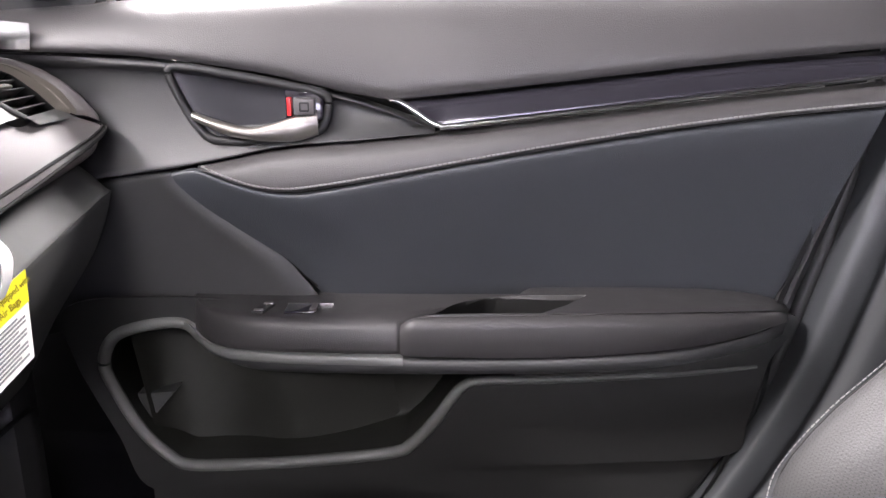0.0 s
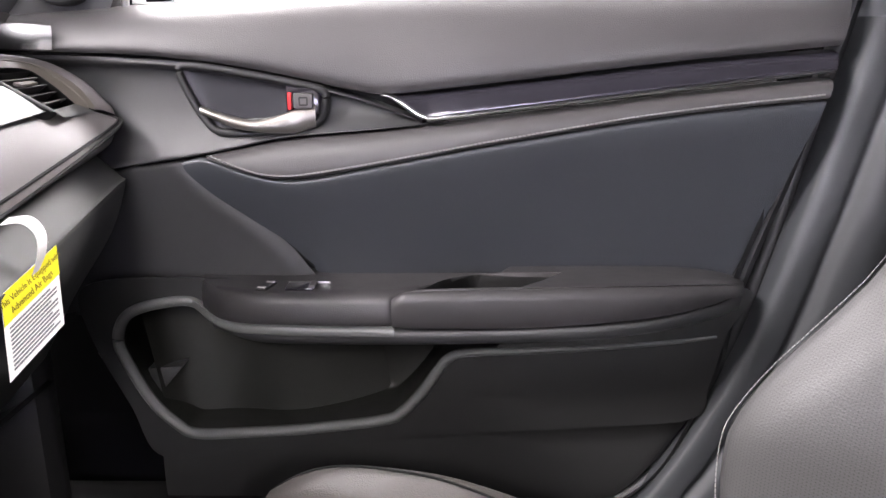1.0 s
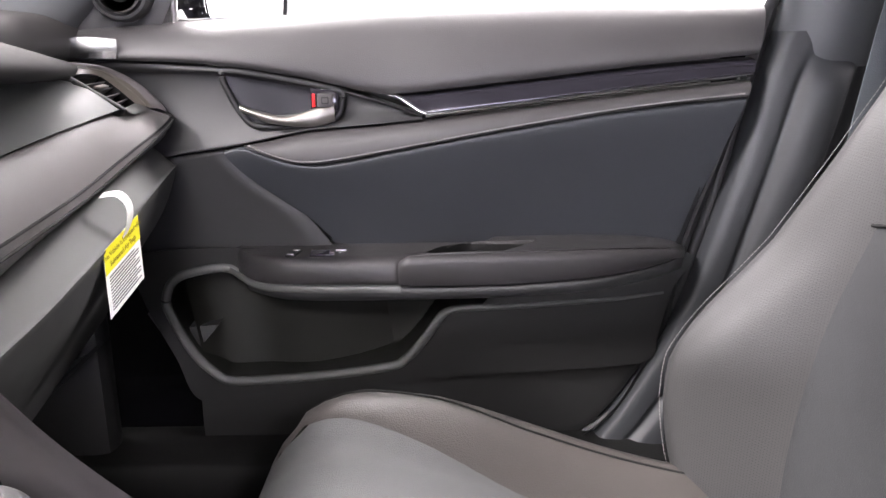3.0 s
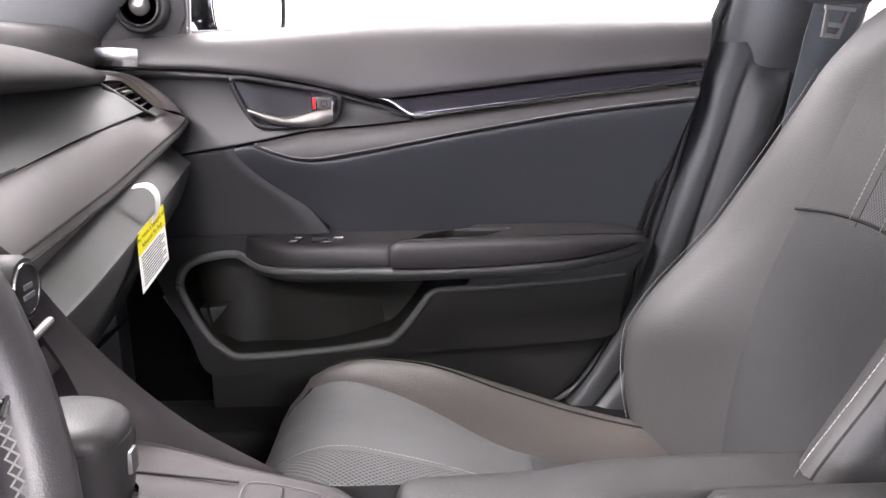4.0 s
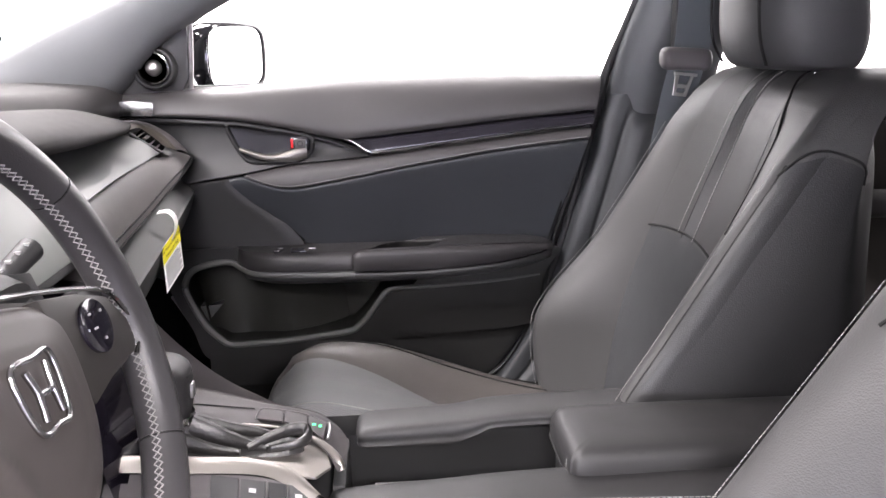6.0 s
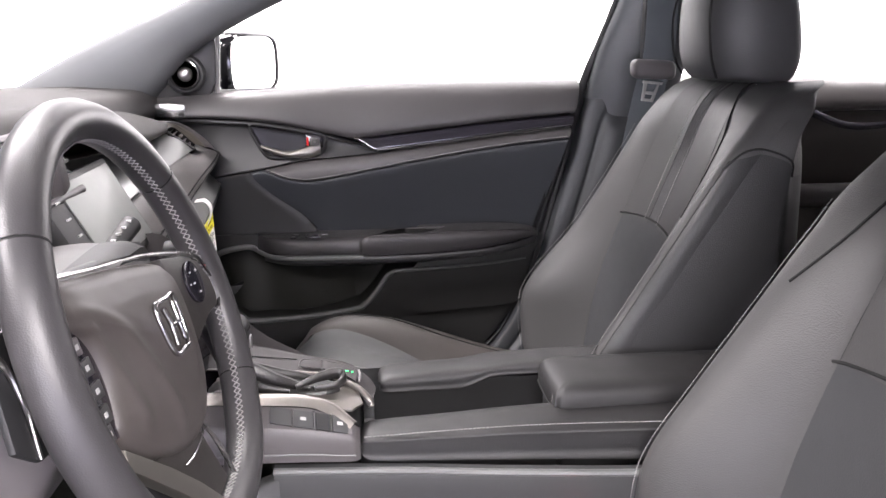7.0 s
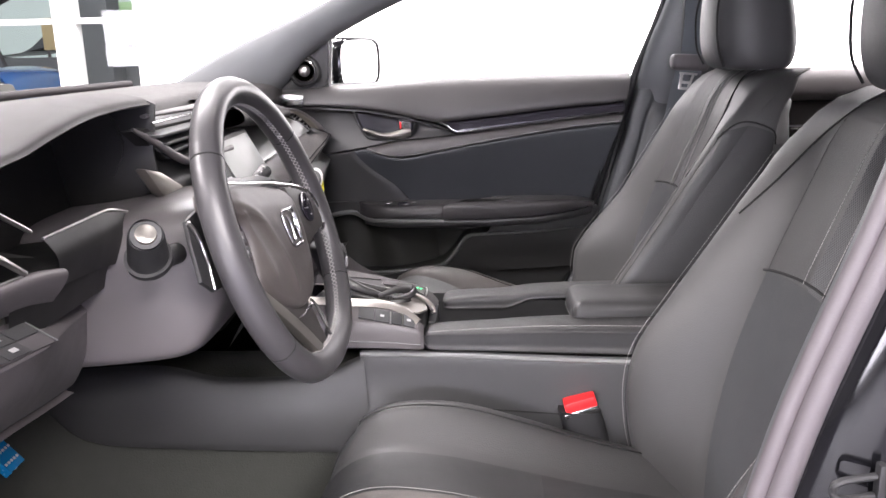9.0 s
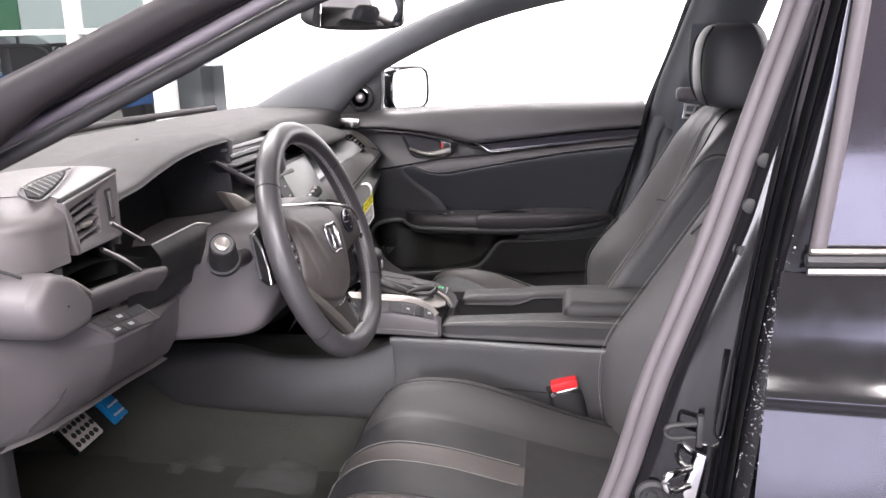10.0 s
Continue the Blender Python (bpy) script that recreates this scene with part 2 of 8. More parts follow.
def tube(ctrl, r, n=40, k=10, closed=False, flat=1.0, smooth=True, ends=True):
    """A round (or flattened) bar along a curve. r: a radius or a list of radii."""
    pts = spline(ctrl, n, closed) if smooth else [Vector(p) for p in ctrl]
    bm = bmesh.new()
    rows, up = [], None
    N = len(pts)
    for i, p in enumerate(pts):
        a, b = (pts[i - 1], pts[(i + 1) % N]) if closed else (pts[max(i - 1, 0)], pts[min(i + 1, N - 1)])
        t = (b - a).normalized()
        up = (Vector((0, 0, 1)) if up is None else up)
        side = t.cross(up)
        if side.length < 0.05:
            side = t.cross(Vector((1, 0, 0)))
        side.normalize()
        nor = side.cross(t)
        rad = r if not isinstance(r, (list, tuple)) else float(np.interp(i / (N - 1), np.linspace(0, 1, len(r)), r))
        rows.append([p + rad * (math.cos(q) * side * flat + math.sin(q) * nor) for q in (2 * math.pi * j / k for j in range(k))])
    V = grid_faces(bm, rows, closed_u=True, closed_v=closed)
    if not closed and ends:
        bm.faces.new(V[0])
        bm.faces.new(V[-1])
    bmesh.ops.recalc_face_normals(bm, faces=bm.faces)
    return bm


def rbox(center, size, r=0.004, m=None, seg=2):
    """A box with rounded edges."""
    bm = bmesh.new()
    bmesh.ops.create_cube(bm, size=1)
    for v in bm.verts:
        v.co = Vector(v.co[i] * size[i] for i in range(3))
    if r:
        bmesh.ops.bevel(bm, geom=bm.edges[:], offset=min(r, 0.45 * min(size)), segments=seg, profile=0.6, affect="EDGES")
    bm.transform((Matrix.Translation(center) if m is None else Matrix.Translation(center) @ m))
    return bm


def prism(poly, depth, r=0.002):
    """A polygon of 3D points, given thickness along the vector depth, with softened edges."""
    bm = bmesh.new()
    vs = [bm.verts.new(p) for p in poly]
    f = bm.faces.new(vs)
    out = bmesh.ops.extrude_face_region(bm, geom=[f])
    bmesh.ops.translate(bm, vec=Vector(depth), verts=[v for v in out["geom"] if isinstance(v, bmesh.types.BMVert)])
    bmesh.ops.recalc_face_normals(bm, faces=bm.faces)
    if r:
        bmesh.ops.bevel(bm, geom=[e for e in bm.edges], offset=r, segments=2, profile=0.6, affect="EDGES", clamp_overlap=True)
    return bm


def join(*bms):
    out = bmesh.new()
    for b in bms:
        me = bpy.data.meshes.new("t")
        b.to_mesh(me)
        b.free()
        out.from_mesh(me)
        bpy.data.meshes.remove(me)
    return out


def thick(bm, d):
    """Gives a sheet thickness d along its normals."""
    bmesh.ops.recalc_face_normals(bm, faces=bm.faces)
    bmesh.ops.solidify(bm, geom=bm.faces[:], thickness=d)
    return bm


def part(name, bm, material, parent=None, label="", flat=False):
    me = bpy.data.meshes.new(name)
    if not flat:
        for f in bm.faces:
            f.smooth = True
    bm.to_mesh(me)
    bm.free()
    me.materials.append(material)
    if not flat:
        me.set_sharp_from_angle(angle=radians(42))
    ob = new(name, me)
    if parent:
        ob.parent = parent
    if label:
        ob["label"] = label
    return ob


def thing(name, at, label, category, group="", kind=""):
    ob = new(name)
    ob.empty_display_size = 0.05
    return tagged(ob, label, category, group, kind)


def lathe(profile, n, center, axis="y"):
    """A turned shape: profile of (radius, height) about an axis through center."""
    bm = bmesh.new()
    rows = []
    for r, h in profile:
        row = []
        for j in range(n):
            q = 2 * math.pi * j / n
            a, b = r * math.cos(q), r * math.sin(q)
            row.append(Vector(center) + {"y": Vector((a, h, b)), "z": Vector((a, b, h)), "x": Vector((h, a, b))}[axis])
        rows.append(row)
    V = grid_faces(bm, rows, closed_u=True)
    bm.faces.new(V[0])
    bm.faces.new(V[-1])
    bmesh.ops.recalc_face_normals(bm, faces=bm.faces)
    return bm


def stitches(pts, step=0.0046, length=0.0034, r=0.0005, lift=None):
    """Short threads in a row along a line."""
    bm = bmesh.new()
    acc, last = 0.0, None
    for a, b in zip(pts, pts[1:]):
        seg = (b - a).length
        if seg == 0:
            continue
        t = (b - a) / seg
        while acc < seg:
            c = a + t * acc + (lift or Vector((0, 0, 0)))
            side = t.cross(Vector((0.31, 0.52, 0.8))).normalized()
            nor = side.cross(t)
            e = [c - t * length / 2, c + t * length / 2]
            ring = [[bm.verts.new(p + r * (math.cos(q) * side + math.sin(q) * nor)) for q in (0, 1.57, 3.14, 4.71)] for p in e]
            for j in range(4):
                bm.faces.new((ring[0][j], ring[0][(j + 1) % 4], ring[1][(j + 1) % 4], ring[1][j]))
            bm.faces.new(ring[0][::-1])
            bm.faces.new(ring[1])
            acc += step
        acc -= seg
    return bm


def skin(S, u0, u1, v0, v1, nu, nv, puff=0.004, sink=0.004, back=0.0):
    """A panel of a surface S(u, v) whose edges tuck in, as sewn covers do."""
    bm = bmesh.new()
    rows = []
    for i in range(nv + 1):
        b = i / nv
        row = []
        for j in range(nu + 1):
            a = j / nu
            u, v = u0 + (u1 - u0) * a, v0 + (v1 - v0) * b
            e = 1e-3
            n = (S(u + e, v) - S(u - e, v)).cross(S(u, v + e) - S(u, v - e))
            n.normalize()
            wu = S(u1, v) - S(u0, v)
            wv = S(u, v1) - S(u, v0)
            da = min(a, 1 - a) * max(wu.length, 1e-4)
            db = min(b, 1 - b) * max(wv.length, 1e-4)
            d = min(da, db)
            k = min(1, d / 0.012)
            row.append(S(u, v) + n * (-sink * (1 - k) ** 2 + puff * (1 - (1 - min(1, d / 0.05)) ** 2)))
        rows.append(row)
    grid_faces(bm, rows)
    return bm


# ---- the hall round the car ----
GZ = 0.12
ground = tagged(part("ground", rbox((0, 0, GZ - 0.1), (60, 60, 0.2), 0), FLOORTILE, flat=True), "polished hall floor under the car, darkened to dim its reflection", "floor", kind="structure")
wall_side = tagged(part("wall_backdrop", rbox((4.6, 6.1, 2.4), (14.7, 0.2, 4.6), 0.01), WALL_GLOW, flat=True), "white hall wall beside the car, made to glow as if brightly lit", "wall", kind="structure")
wall_rear = tagged(part("wall_rear", rbox((12.0, 0, 2.4), (0.2, 12.4, 4.6), 0.01), CEIL, flat=True), "plain pale hall wall behind the car", "wall", kind="structure")
wall_left = tagged(part("wall_left", rbox((0, -7.0, 2.4), (24.4, 0.2, 4.6), 0.01), CEIL, flat=True), "plain pale hall wall opposite the backdrop", "wall", kind="structure")
wall_front = tagged(part("wall_front", rbox((-12.0, 0, 2.4), (0.2, 14.0, 4.6), 0.01), CEIL, flat=True), "plain pale hall wall before the car", "wall", kind="structure")
# Unseen windows; front panes stronger for the cabin, rear dimmed for paint reflections.
window_left = thing("window_1", (0, 0, 0), "wide bright window band in the hall wall", "window", kind="structure")
for i in range(6):
    part("pane", rbox((-7.5 + 3.0 * i, -6.88, 1.35 if i < 3 else 1.12), (2.85, 0.02, 1.3 if i < 3 else 0.85), 0), DAYLIGHT if i < 3 else DAYLIGHT_DIM, window_left, flat=True)
    part("window_frame", rbox((-6.0 + 3.0 * i, -6.87, 1.3), (0.15, 0.06, 1.5), 0.01), CEIL, window_left)
ceiling = tagged(part("ceiling", rbox((0, -0.5, 4.75), (24.4, 13.4, 0.1), 0), CEIL, flat=True), "pale painted hall ceiling", "ceiling", kind="structure")
for x, y, w, sx_, sy_ in ((-2.8, -4.2, 80, 2.6, 1.2), (1.8, -4.2, 195, 2.6, 1.2), (-4.2, -1.6, 245, 1.6, 0.5), (-0.9, 2.4, 125, 2.6, 1.0), (-2.5, 2.8, 200, 2.6, 1.2), (2.5, 3.0, 195, 2.6, 1.2), (4.5, 0.0, 1000, 2.6, 1.2)):
    area_lamp("ceiling_lamp", (x, y, 4.6), (x + (1.5 if x < -4 else 0.8 if y > 2 and x < -2 else 0.0), y + (0.9 if y < -1 else -0.9 if y > 2.5 else 0.0), 0), sx_, sy_, w, (1.0, 0.935, 0.955))

# added unseen fill lamps by the far hall wall, low enough to reach in under the roof edge
for x, w, sx_ in ((-0.2, 142, 2.0), (3.0, 280, 2.6)):
    area_lamp("low_fill_lamp", (x, -6.3, 4.4), (0, 0, 0.9), sx_, 0.8, w, (1.0, 0.94, 0.955))


# ---- body shell of the car ----
shell = thing("body_shell", (0, 0, 0), "black painted hatchback body shell with grey pillar trim", "car body")
part("floor_pan", rbox((0.1, 0, 0.495), (2.1, 1.42, 0.05), 0.01), CARPET, shell, "black carpeted floor")
part("firewall", rbox((-0.97, 0, 0.80), (0.06, 1.46, 0.66), 0.02, Matrix.Rotation(radians(-12), 4, "Y")), CARPET, shell)
part("tunnel", loft([[(x, y, z) for y, z in ((-0.060, 0.50), (-0.060, 0.62), (-0.05, 0.70), (0.03, 0.74), (0.10, 0.70), (0.135, 0.62), (0.165, 0.50))] for x in (-0.95, -0.5, 0.0, 0.8)], 16, 4), CARPET, shell, "carpeted centre tunnel")
for s in (-1, 1):
    part("sill", loft([[(x, s * y, z) for y, z in ((0.60, 0.50), (0.605, 0.585), (0.625, 0.60), (0.70, 0.598), (0.74, 0.57), (0.745, 0.44))] for x in (-0.9, -0.2, 0.35, 1.2)], 20, 3), SILL, shell, "dark plastic door sill plate")
    part("kick_panel", rbox((-0.67, s * 0.660, 0.70), (0.56 if s > 0 else 0.48, 0.05, 0.42), 0.02), PLASTIC_DARK, shell)
for wx in (-1.32, 1.30):
    for s in (-1, 1):
        tyre = part("road_wheel", lathe([(0.19, 0.0), (0.30, s * 0.005), (0.315, s * 0.03), (0.315, s * 0.17), (0.30, s * 0.20), (0.20, s * 0.205)], 40, (wx, s * 0.60, GZ + 0.315)), RUBBER, shell, "black tyre")
        part("wheel_disc", lathe([(0.20, s * 0.19), (0.19, s * 0.195), (0.05, s * 0.17), (0.001, s * 0.17)], 30, (wx, s * 0.60, GZ + 0.315)), SATIN, tyre, "silver wheel disc")
# passenger windscreen pillar, from cowl to roof, and its mate
def pillar_a(s, name, slim=1.0, lift=0.0, m=FABRIC, lab="grey cloth-covered windscreen pillar trim"):
    rows = []
    for x, y, z in ((-0.78, 0.64, 1.00), (-0.55, 0.66, 1.135), (-0.43, 0.655, 1.194), (-0.32, 0.645, 1.245), (-0.10, 0.62, 1.34), (0.12, 0.60, 1.40), (0.34, 0.585, 1.425)):
        w = (0.052 if x > -0.4 else 0.068) * slim
        c = Vector((x, s * y, z + lift))
        up = Vector((-0.40, 0, 0.92))
        inn = Vector((0, -s, 0))
        down = float(np.interp(x, (-0.78, -0.55, -0.42, -0.30, -0.10), (1.9, 1.9, 1.5, 1.1, 1.0)))
        rows.append([c + up * a * (down if a < 0 else 1.0) * w + inn * b * w for a, b in ((0.15, -0.75), (0.25, 0.1), (0.10, 0.66), (-0.35, 0.62), (-0.85, 0.1), (-0.95, -0.7), (-0.4, -1.0))])
    return part(name, loft(rows, 28, 5, closed=True, cap=True), m, shell, lab)
pillar_a(1, "pillar_trim")
pillar_a(-1, "pillar_trim", 0.55, 0.022, PILLAR_BLACK, "black windscreen pillar")
# roof: outer skin and headliner
part("roof_skin", loft([[(x, y, z - 0.07 * (abs(y) / 0.62) ** 3) for y in (-0.62, -0.4, 0, 0.4, 0.62)] for x, z in ((-0.04, 1.475), (0.2, 1.535), (0.9, 1.55), (1.7, 1.47))], 20, 5), PAINT, shell)
part("headliner", thick(loft([[(x, y, z - 0.03 - 0.05 * (abs(y) / 0.60) ** 3) for y in (-0.57, -0.4, 0, 0.4, 0.57)] for x, z in ((-0.03, 1.455), (0.2, 1.49), (0.9, 1.50), (1.7, 1.42))], 20, 5), 0.01), HEADLINER, shell, "pale grey headliner")
part("windscreen_header", tube([(-0.02, -0.58, 1.405), (-0.05, -0.3, 1.435), (-0.06, 0, 1.445), (-0.05, 0.3, 1.435), (-0.02, 0.58, 1.405)], 0.026, 20), HEADLINER, shell)
part("tailgate", rbox((1.73, 0, 0.78), (0.08, 1.4, 0.56), 0.03, Matrix.Rotation(radians(-12), 4, "Y")), PLASTIC_DARK, shell)
hatch = part("hatch_window", loft([[(1.75, -0.60, 1.05), (1.78, 0, 1.05), (1.75, 0.60, 1.05)], [(1.66, -0.58, 1.26), (1.69, 0, 1.28), (1.66, 0.58, 1.26)], [(1.58, -0.54, 1.40), (1.60, 0, 1.45), (1.58, 0.54, 1.40)]], 12, 3), CLEAR, shell, "clear hatch window")
hatch.visible_shadow = False
# windscreen glass
ws = part("windscreen", loft([[(-0.86, -0.66, 1.02), (-0.93, 0, 1.04), (-0.86, 0.66, 1.02)], [(-0.50, -0.62, 1.21), (-0.56, 0, 1.25), (-0.50, 0.62, 1.21)], [(-0.04, -0.57, 1.405), (-0.08, 0, 1.45), (-0.04, 0.57, 1.405)]], 12, 4), CLEAR, shell, "clear windscreen")
ws.visible_shadow = False
part("frit_band", tube([(-0.70, -0.66, 1.120), (-0.775, -0.3, 1.122), (-0.79, 0, 1.122), (-0.775, 0.3, 1.122), (-0.70, 0.62, 1.122)], 0.008, 24), PILLAR_BLACK, shell)
part("cowl", loft([[(-0.74, -0.68, 1.095), (-0.80, 0, 1.105), (-0.74, 0.68, 1.095)], [(-0.86, -0.68, 1.03), (-0.93, 0, 1.05), (-0.86, 0.68, 1.03)], [(-1.0, -0.70, 0.98), (-1.1, 0, 1.0), (-1.0, 0.70, 0.98)]], 12, 3), RUBBER, shell)
part("bonnet", loft([[(-1.0, -0.72, 0.98), (-1.1, 0, 1.02), (-1.0, 0.72, 0.98)], [(-1.5, -0.72, 0.93), (-1.6, 0, 0.97), (-1.5, 0.72, 0.93)], [(-2.0, -0.62, 0.80), (-2.1, 0, 0.82), (-2.0, 0.62, 0.80)]], 12, 4), PAINT, shell)


def belt_pillar(s, name_sfx=""):
    """Pillar between the doors: upper trim and bulged lower cover with an edge strip."""
    up = [[(x0 + 0.33 * (z - 1.12) + dx, s * (y - 0.20 * (z - 1.08)), z) for dx, y in ((0.0, 0.70), (0.004, 0.672), (0.03, 0.655), (0.075, 0.648), (0.160, 0.662), (0.168, 0.70))] for x0, z in ((0.402, 1.05), (0.385, 1.16), (0.385, 1.27), (0.385, 1.42))]
    part("pillar_upper", loft(up, 24, 6), PILLAR, shell, "dark grey upper pillar trim")
    lo = []
    for z, xf, k in ((1.088, 0.384, 0.0), (1.070, 0.379, 0.0), (1.052, 0.374, 0.35), (1.03, 0.368, 0.85), (0.98, 0.356, 1.0), (0.90, 0.335, 1.0), (0.76, 0.292, 1.0), (0.62, 0.215, 0.9), (0.56, 0.15, 0.7)):
        prof = ((0.0, 0.700, 0), (0.003, 0.668, 0), (0.010, 0.658, 0), (0.030, 0.655, 0), (0.040, 0.655, 0.002), (0.052, 0.656, -0.010), (0.075, 0.657, -0.016), (0.092, 0.658, -0.010), (0.104, 0.660, 0.012), (0.130, 0.662, 0.016), (0.175, 0.664, 0.008), (0.20, 0.69, 0))
        lo.append([(xf + dx, s * (y + h * k), z) for dx, y, h in prof])
    part("pillar_lower", loft(lo, 60, 5), PILLAR_LOW, shell, "grey bulged lower pillar cover")
    part("weather_strip", tube([(0.462, s * 0.645, 1.36), (0.418, s * 0.668, 1.22), (0.380, s * 0.690, 1.11), (0.355, s * 0.690, 1.0), (0.322, s * 0.690, 0.86), (0.280, s * 0.690, 0.74), (0.19, s * 0.690, 0.615), (0.05, s * 0.690, 0.595)], 0.0075, 60), RUBBER, shell, "black rubber door seal")


belt_pillar(1)

# ---- front passenger door ----
door = thing("front_door", (0, 0, 0), "closed front passenger door with black trim and wide armrest", "car door")


def line_at(table, n=200):
    """A smooth height over x (or any first value) through a few stations."""
    pts = spline([(a, 0, b) for a, b in table], n)
    xs, zs = [p.x for p in pts], [p.z for p in pts]
    return lambda x: float(np.interp(x, xs, zs))


def between(top, low, xs, profile, n=70, m=4, end=None):
    """A strip of trim between two lines; profile: (fraction down, depth) from edge to edge; end: the slanted line where it stops."""
    rows_ = []
    for f, y in profile:
        row = []
        for x in xs:
            z = (1 - f) * top(x) + f * low(x)
            k = ((x - xs[0]) / (xs[-1] - xs[0])) ** 6 if end else 0
            row.append((x + k * (end(z) - xs[-1]) if end else x, y(x) if callable(y) else y, z))
        rows_.append(row)
    return loft(rows_, n, m)


def pillow(outline, levels, n=120, bottom=False):
    """A cushion-like slab: a closed outline in plan, inset by some amount at each height."""
    pts = spline([(x, y, 0) for x, y in outline], n, True)
    N = len(pts)
    ya, yb = min(p.y for p in pts), max(p.y for p in pts)
    half = (yb - ya) / 2
    xa, xb = min(p.x for p in pts) + half, max(p.x for p in pts) - half
    core_ = [Vector((min(xb, max(xa, p.x)), (ya + yb) / 2, 0)) for p in pts]
    bm = bmesh.new()
    V = grid_faces(bm, [[p.lerp(q, inset / half) + Vector((0, 0, z)) for p, q in zip(pts, core_)] for z, inset in levels], closed_u=True)
    for ring in (V[-1], V[0]) if bottom else (V[-1],):
        co = [v.co.copy() for v in ring]
        last = ring
        for f in (0.3, 0.6, 0.9):
            nxt = [bm.verts.new(c.lerp(q + Vector((0, 0, c.z)), f)) for c, q in zip(co, core_)]
            for i in range(N):
                bm.faces.new((last[i], last[(i + 1) % N], nxt[(i + 1) % N], nxt[i]))
            last = nxt
        bm.faces.new(last)
    bmesh.ops.recalc_face_normals(bm, faces=bm.faces)
    return bm


belt_z = line_at([(-0.46, 1.094), (-0.42, 1.098), (-0.29, 1.103), (-0.10, 1.108), (0.10, 1.113), (0.25, 1.116), (0.39, 1.118)])
pad_low = line_at([(-0.46, 1.071), (-0.40, 1.068), (-0.331, 1.0655), (-0.272, 1.063), (-0.225, 1.0585), (-0.179, 1.052), (-0.132, 1.0435), (-0.105, 1.037), (-0.068, 1.0287), (-0.040, 1.0252), (0.006, 1.029), (0.098, 1.0385), (0.232, 1.0525), (0.38, 1.0645)])
wing_top = line_at([(-0.46, 1.067), (-0.40, 1.0655), (-0.331, 1.063), (-0.249, 1.0585), (-0.225, 1.0555), (-0.179, 1.0478), (-0.133, 1.0385), (-0.086, 1.0283), (-0.045, 1.0155), (-0.003, 0.9995)])
crease = line_at([(-0.46, 0.928), (-0.36, 0.9485), (-0.287, 0.961), (-0.226, 0.9695), (-0.182, 0.9775), (-0.134, 0.987), (-0.068, 0.9928), (-0.003, 0.9993)])
chrome_z = line_at([(-0.003, 1.0035), (0.052, 1.0097), (0.120, 1.0172), (0.186, 1.0246), (0.26, 1.0330), (0.346, 1.0420)])
stitch_z = line_at([(-0.205, 0.9727), (-0.180, 0.9609), (-0.157, 0.9533), (-0.134, 0.9507), (-0.105, 0.9532), (-0.039, 0.9640), (0.052, 0.9802), (0.130, 0.9930), (0.186, 1.0018), (0.26, 1.0110), (0.345, 1.0192)])
REAR = [(1.112, 0.372), (1.057, 0.359), (1.020, 0.347), (0.935, 0.322), (0.858, 0.296), (0.818, 0.284), (0.7345, 0.272), (0.662, 0.245), (0.618, 0.212), (0.588, 0.170)]
rear_x = lambda z: float(np.interp(z, [r[0] for r in reversed(REAR)], [r[1] for r in reversed(REAR)]))
seam_x = lambda z: float(np.interp(z, (0.840, 0.857, 0.883, 0.9023, 0.9284, 0.9507, 0.9668), (-0.112, -0.120, -0.142, -0.166, -0.199, -0.221, -0.230)))

XS = [-0.46 + 0.832 * i / 26 for i in range(27)]
# window sill pad: flat top by the glass, rolled front, tucked lower edge
part("sill_pad", between(belt_z, pad_low, XS, (
    (-0.02, 0.732), (-0.08, 0.722), (-0.08, 0.706), (-0.02, 0.691), (0.13, 0.678), (0.35, 0.668), (0.62, 0.6605), (0.85, 0.6570), (0.96, 0.6590), (1.0, 0.6640), (0.99, 0.690)), 90, 4, rear_x), SOFT, door, "soft grained window sill pad")
part("window_seal", tube([(x, 0.729, belt_z(x) + 0.001) for x in XS[4:]], 0.005, 40, 8), RUBBER, door, "black rubber window seal")
# core behind the trims and outer skin
core = [(-0.44, 1.085), (0.366, 1.105), (0.340, 1.03), (0.300, 0.86), (0.270, 0.765), (0.20, 0.625), (0.10, 0.60), (-0.27, 0.60), (-0.33, 0.76), (-0.44, 0.80)]
part("door_core", prism([(x, 0.745, z) for x, z in core], (0, 0.06, 0), 0.004), PLASTIC_DARK, door)
part("outer_skin", loft([[(x, y, z) for x in (-0.62, -0.2, 0.2, 0.40)] for y, z in ((0.735, 1.09), (0.80, 1.0), (0.83, 0.8), (0.80, 0.5))], 12, 5), PAINT, door, "black painted outer skin")
# rear edge of the panel: rolled end and black seal
part("rear_edge", tube([(rear_x(z) + 0.009, 0.692, z) for z in (1.112, 1.057, 1.0, 0.935, 0.858, 0.80, 0.7345, 0.662, 0.618, 0.590)], 0.0085, 60, flat=1.5), RUBBER, door, "black rubber edge seal")
part("rear_roll", loft([[(rear_x(z) + dx, y, z) for z in (1.055, 1.0, 0.935, 0.858, 0.80, 0.7345, 0.662, 0.618, 0.590)] for dx, y in ((-0.006, 0.668), (0.000, 0.672), (0.004, 0.680), (0.005, 0.700))], 40, 4), PLASTIC_DARK, door)

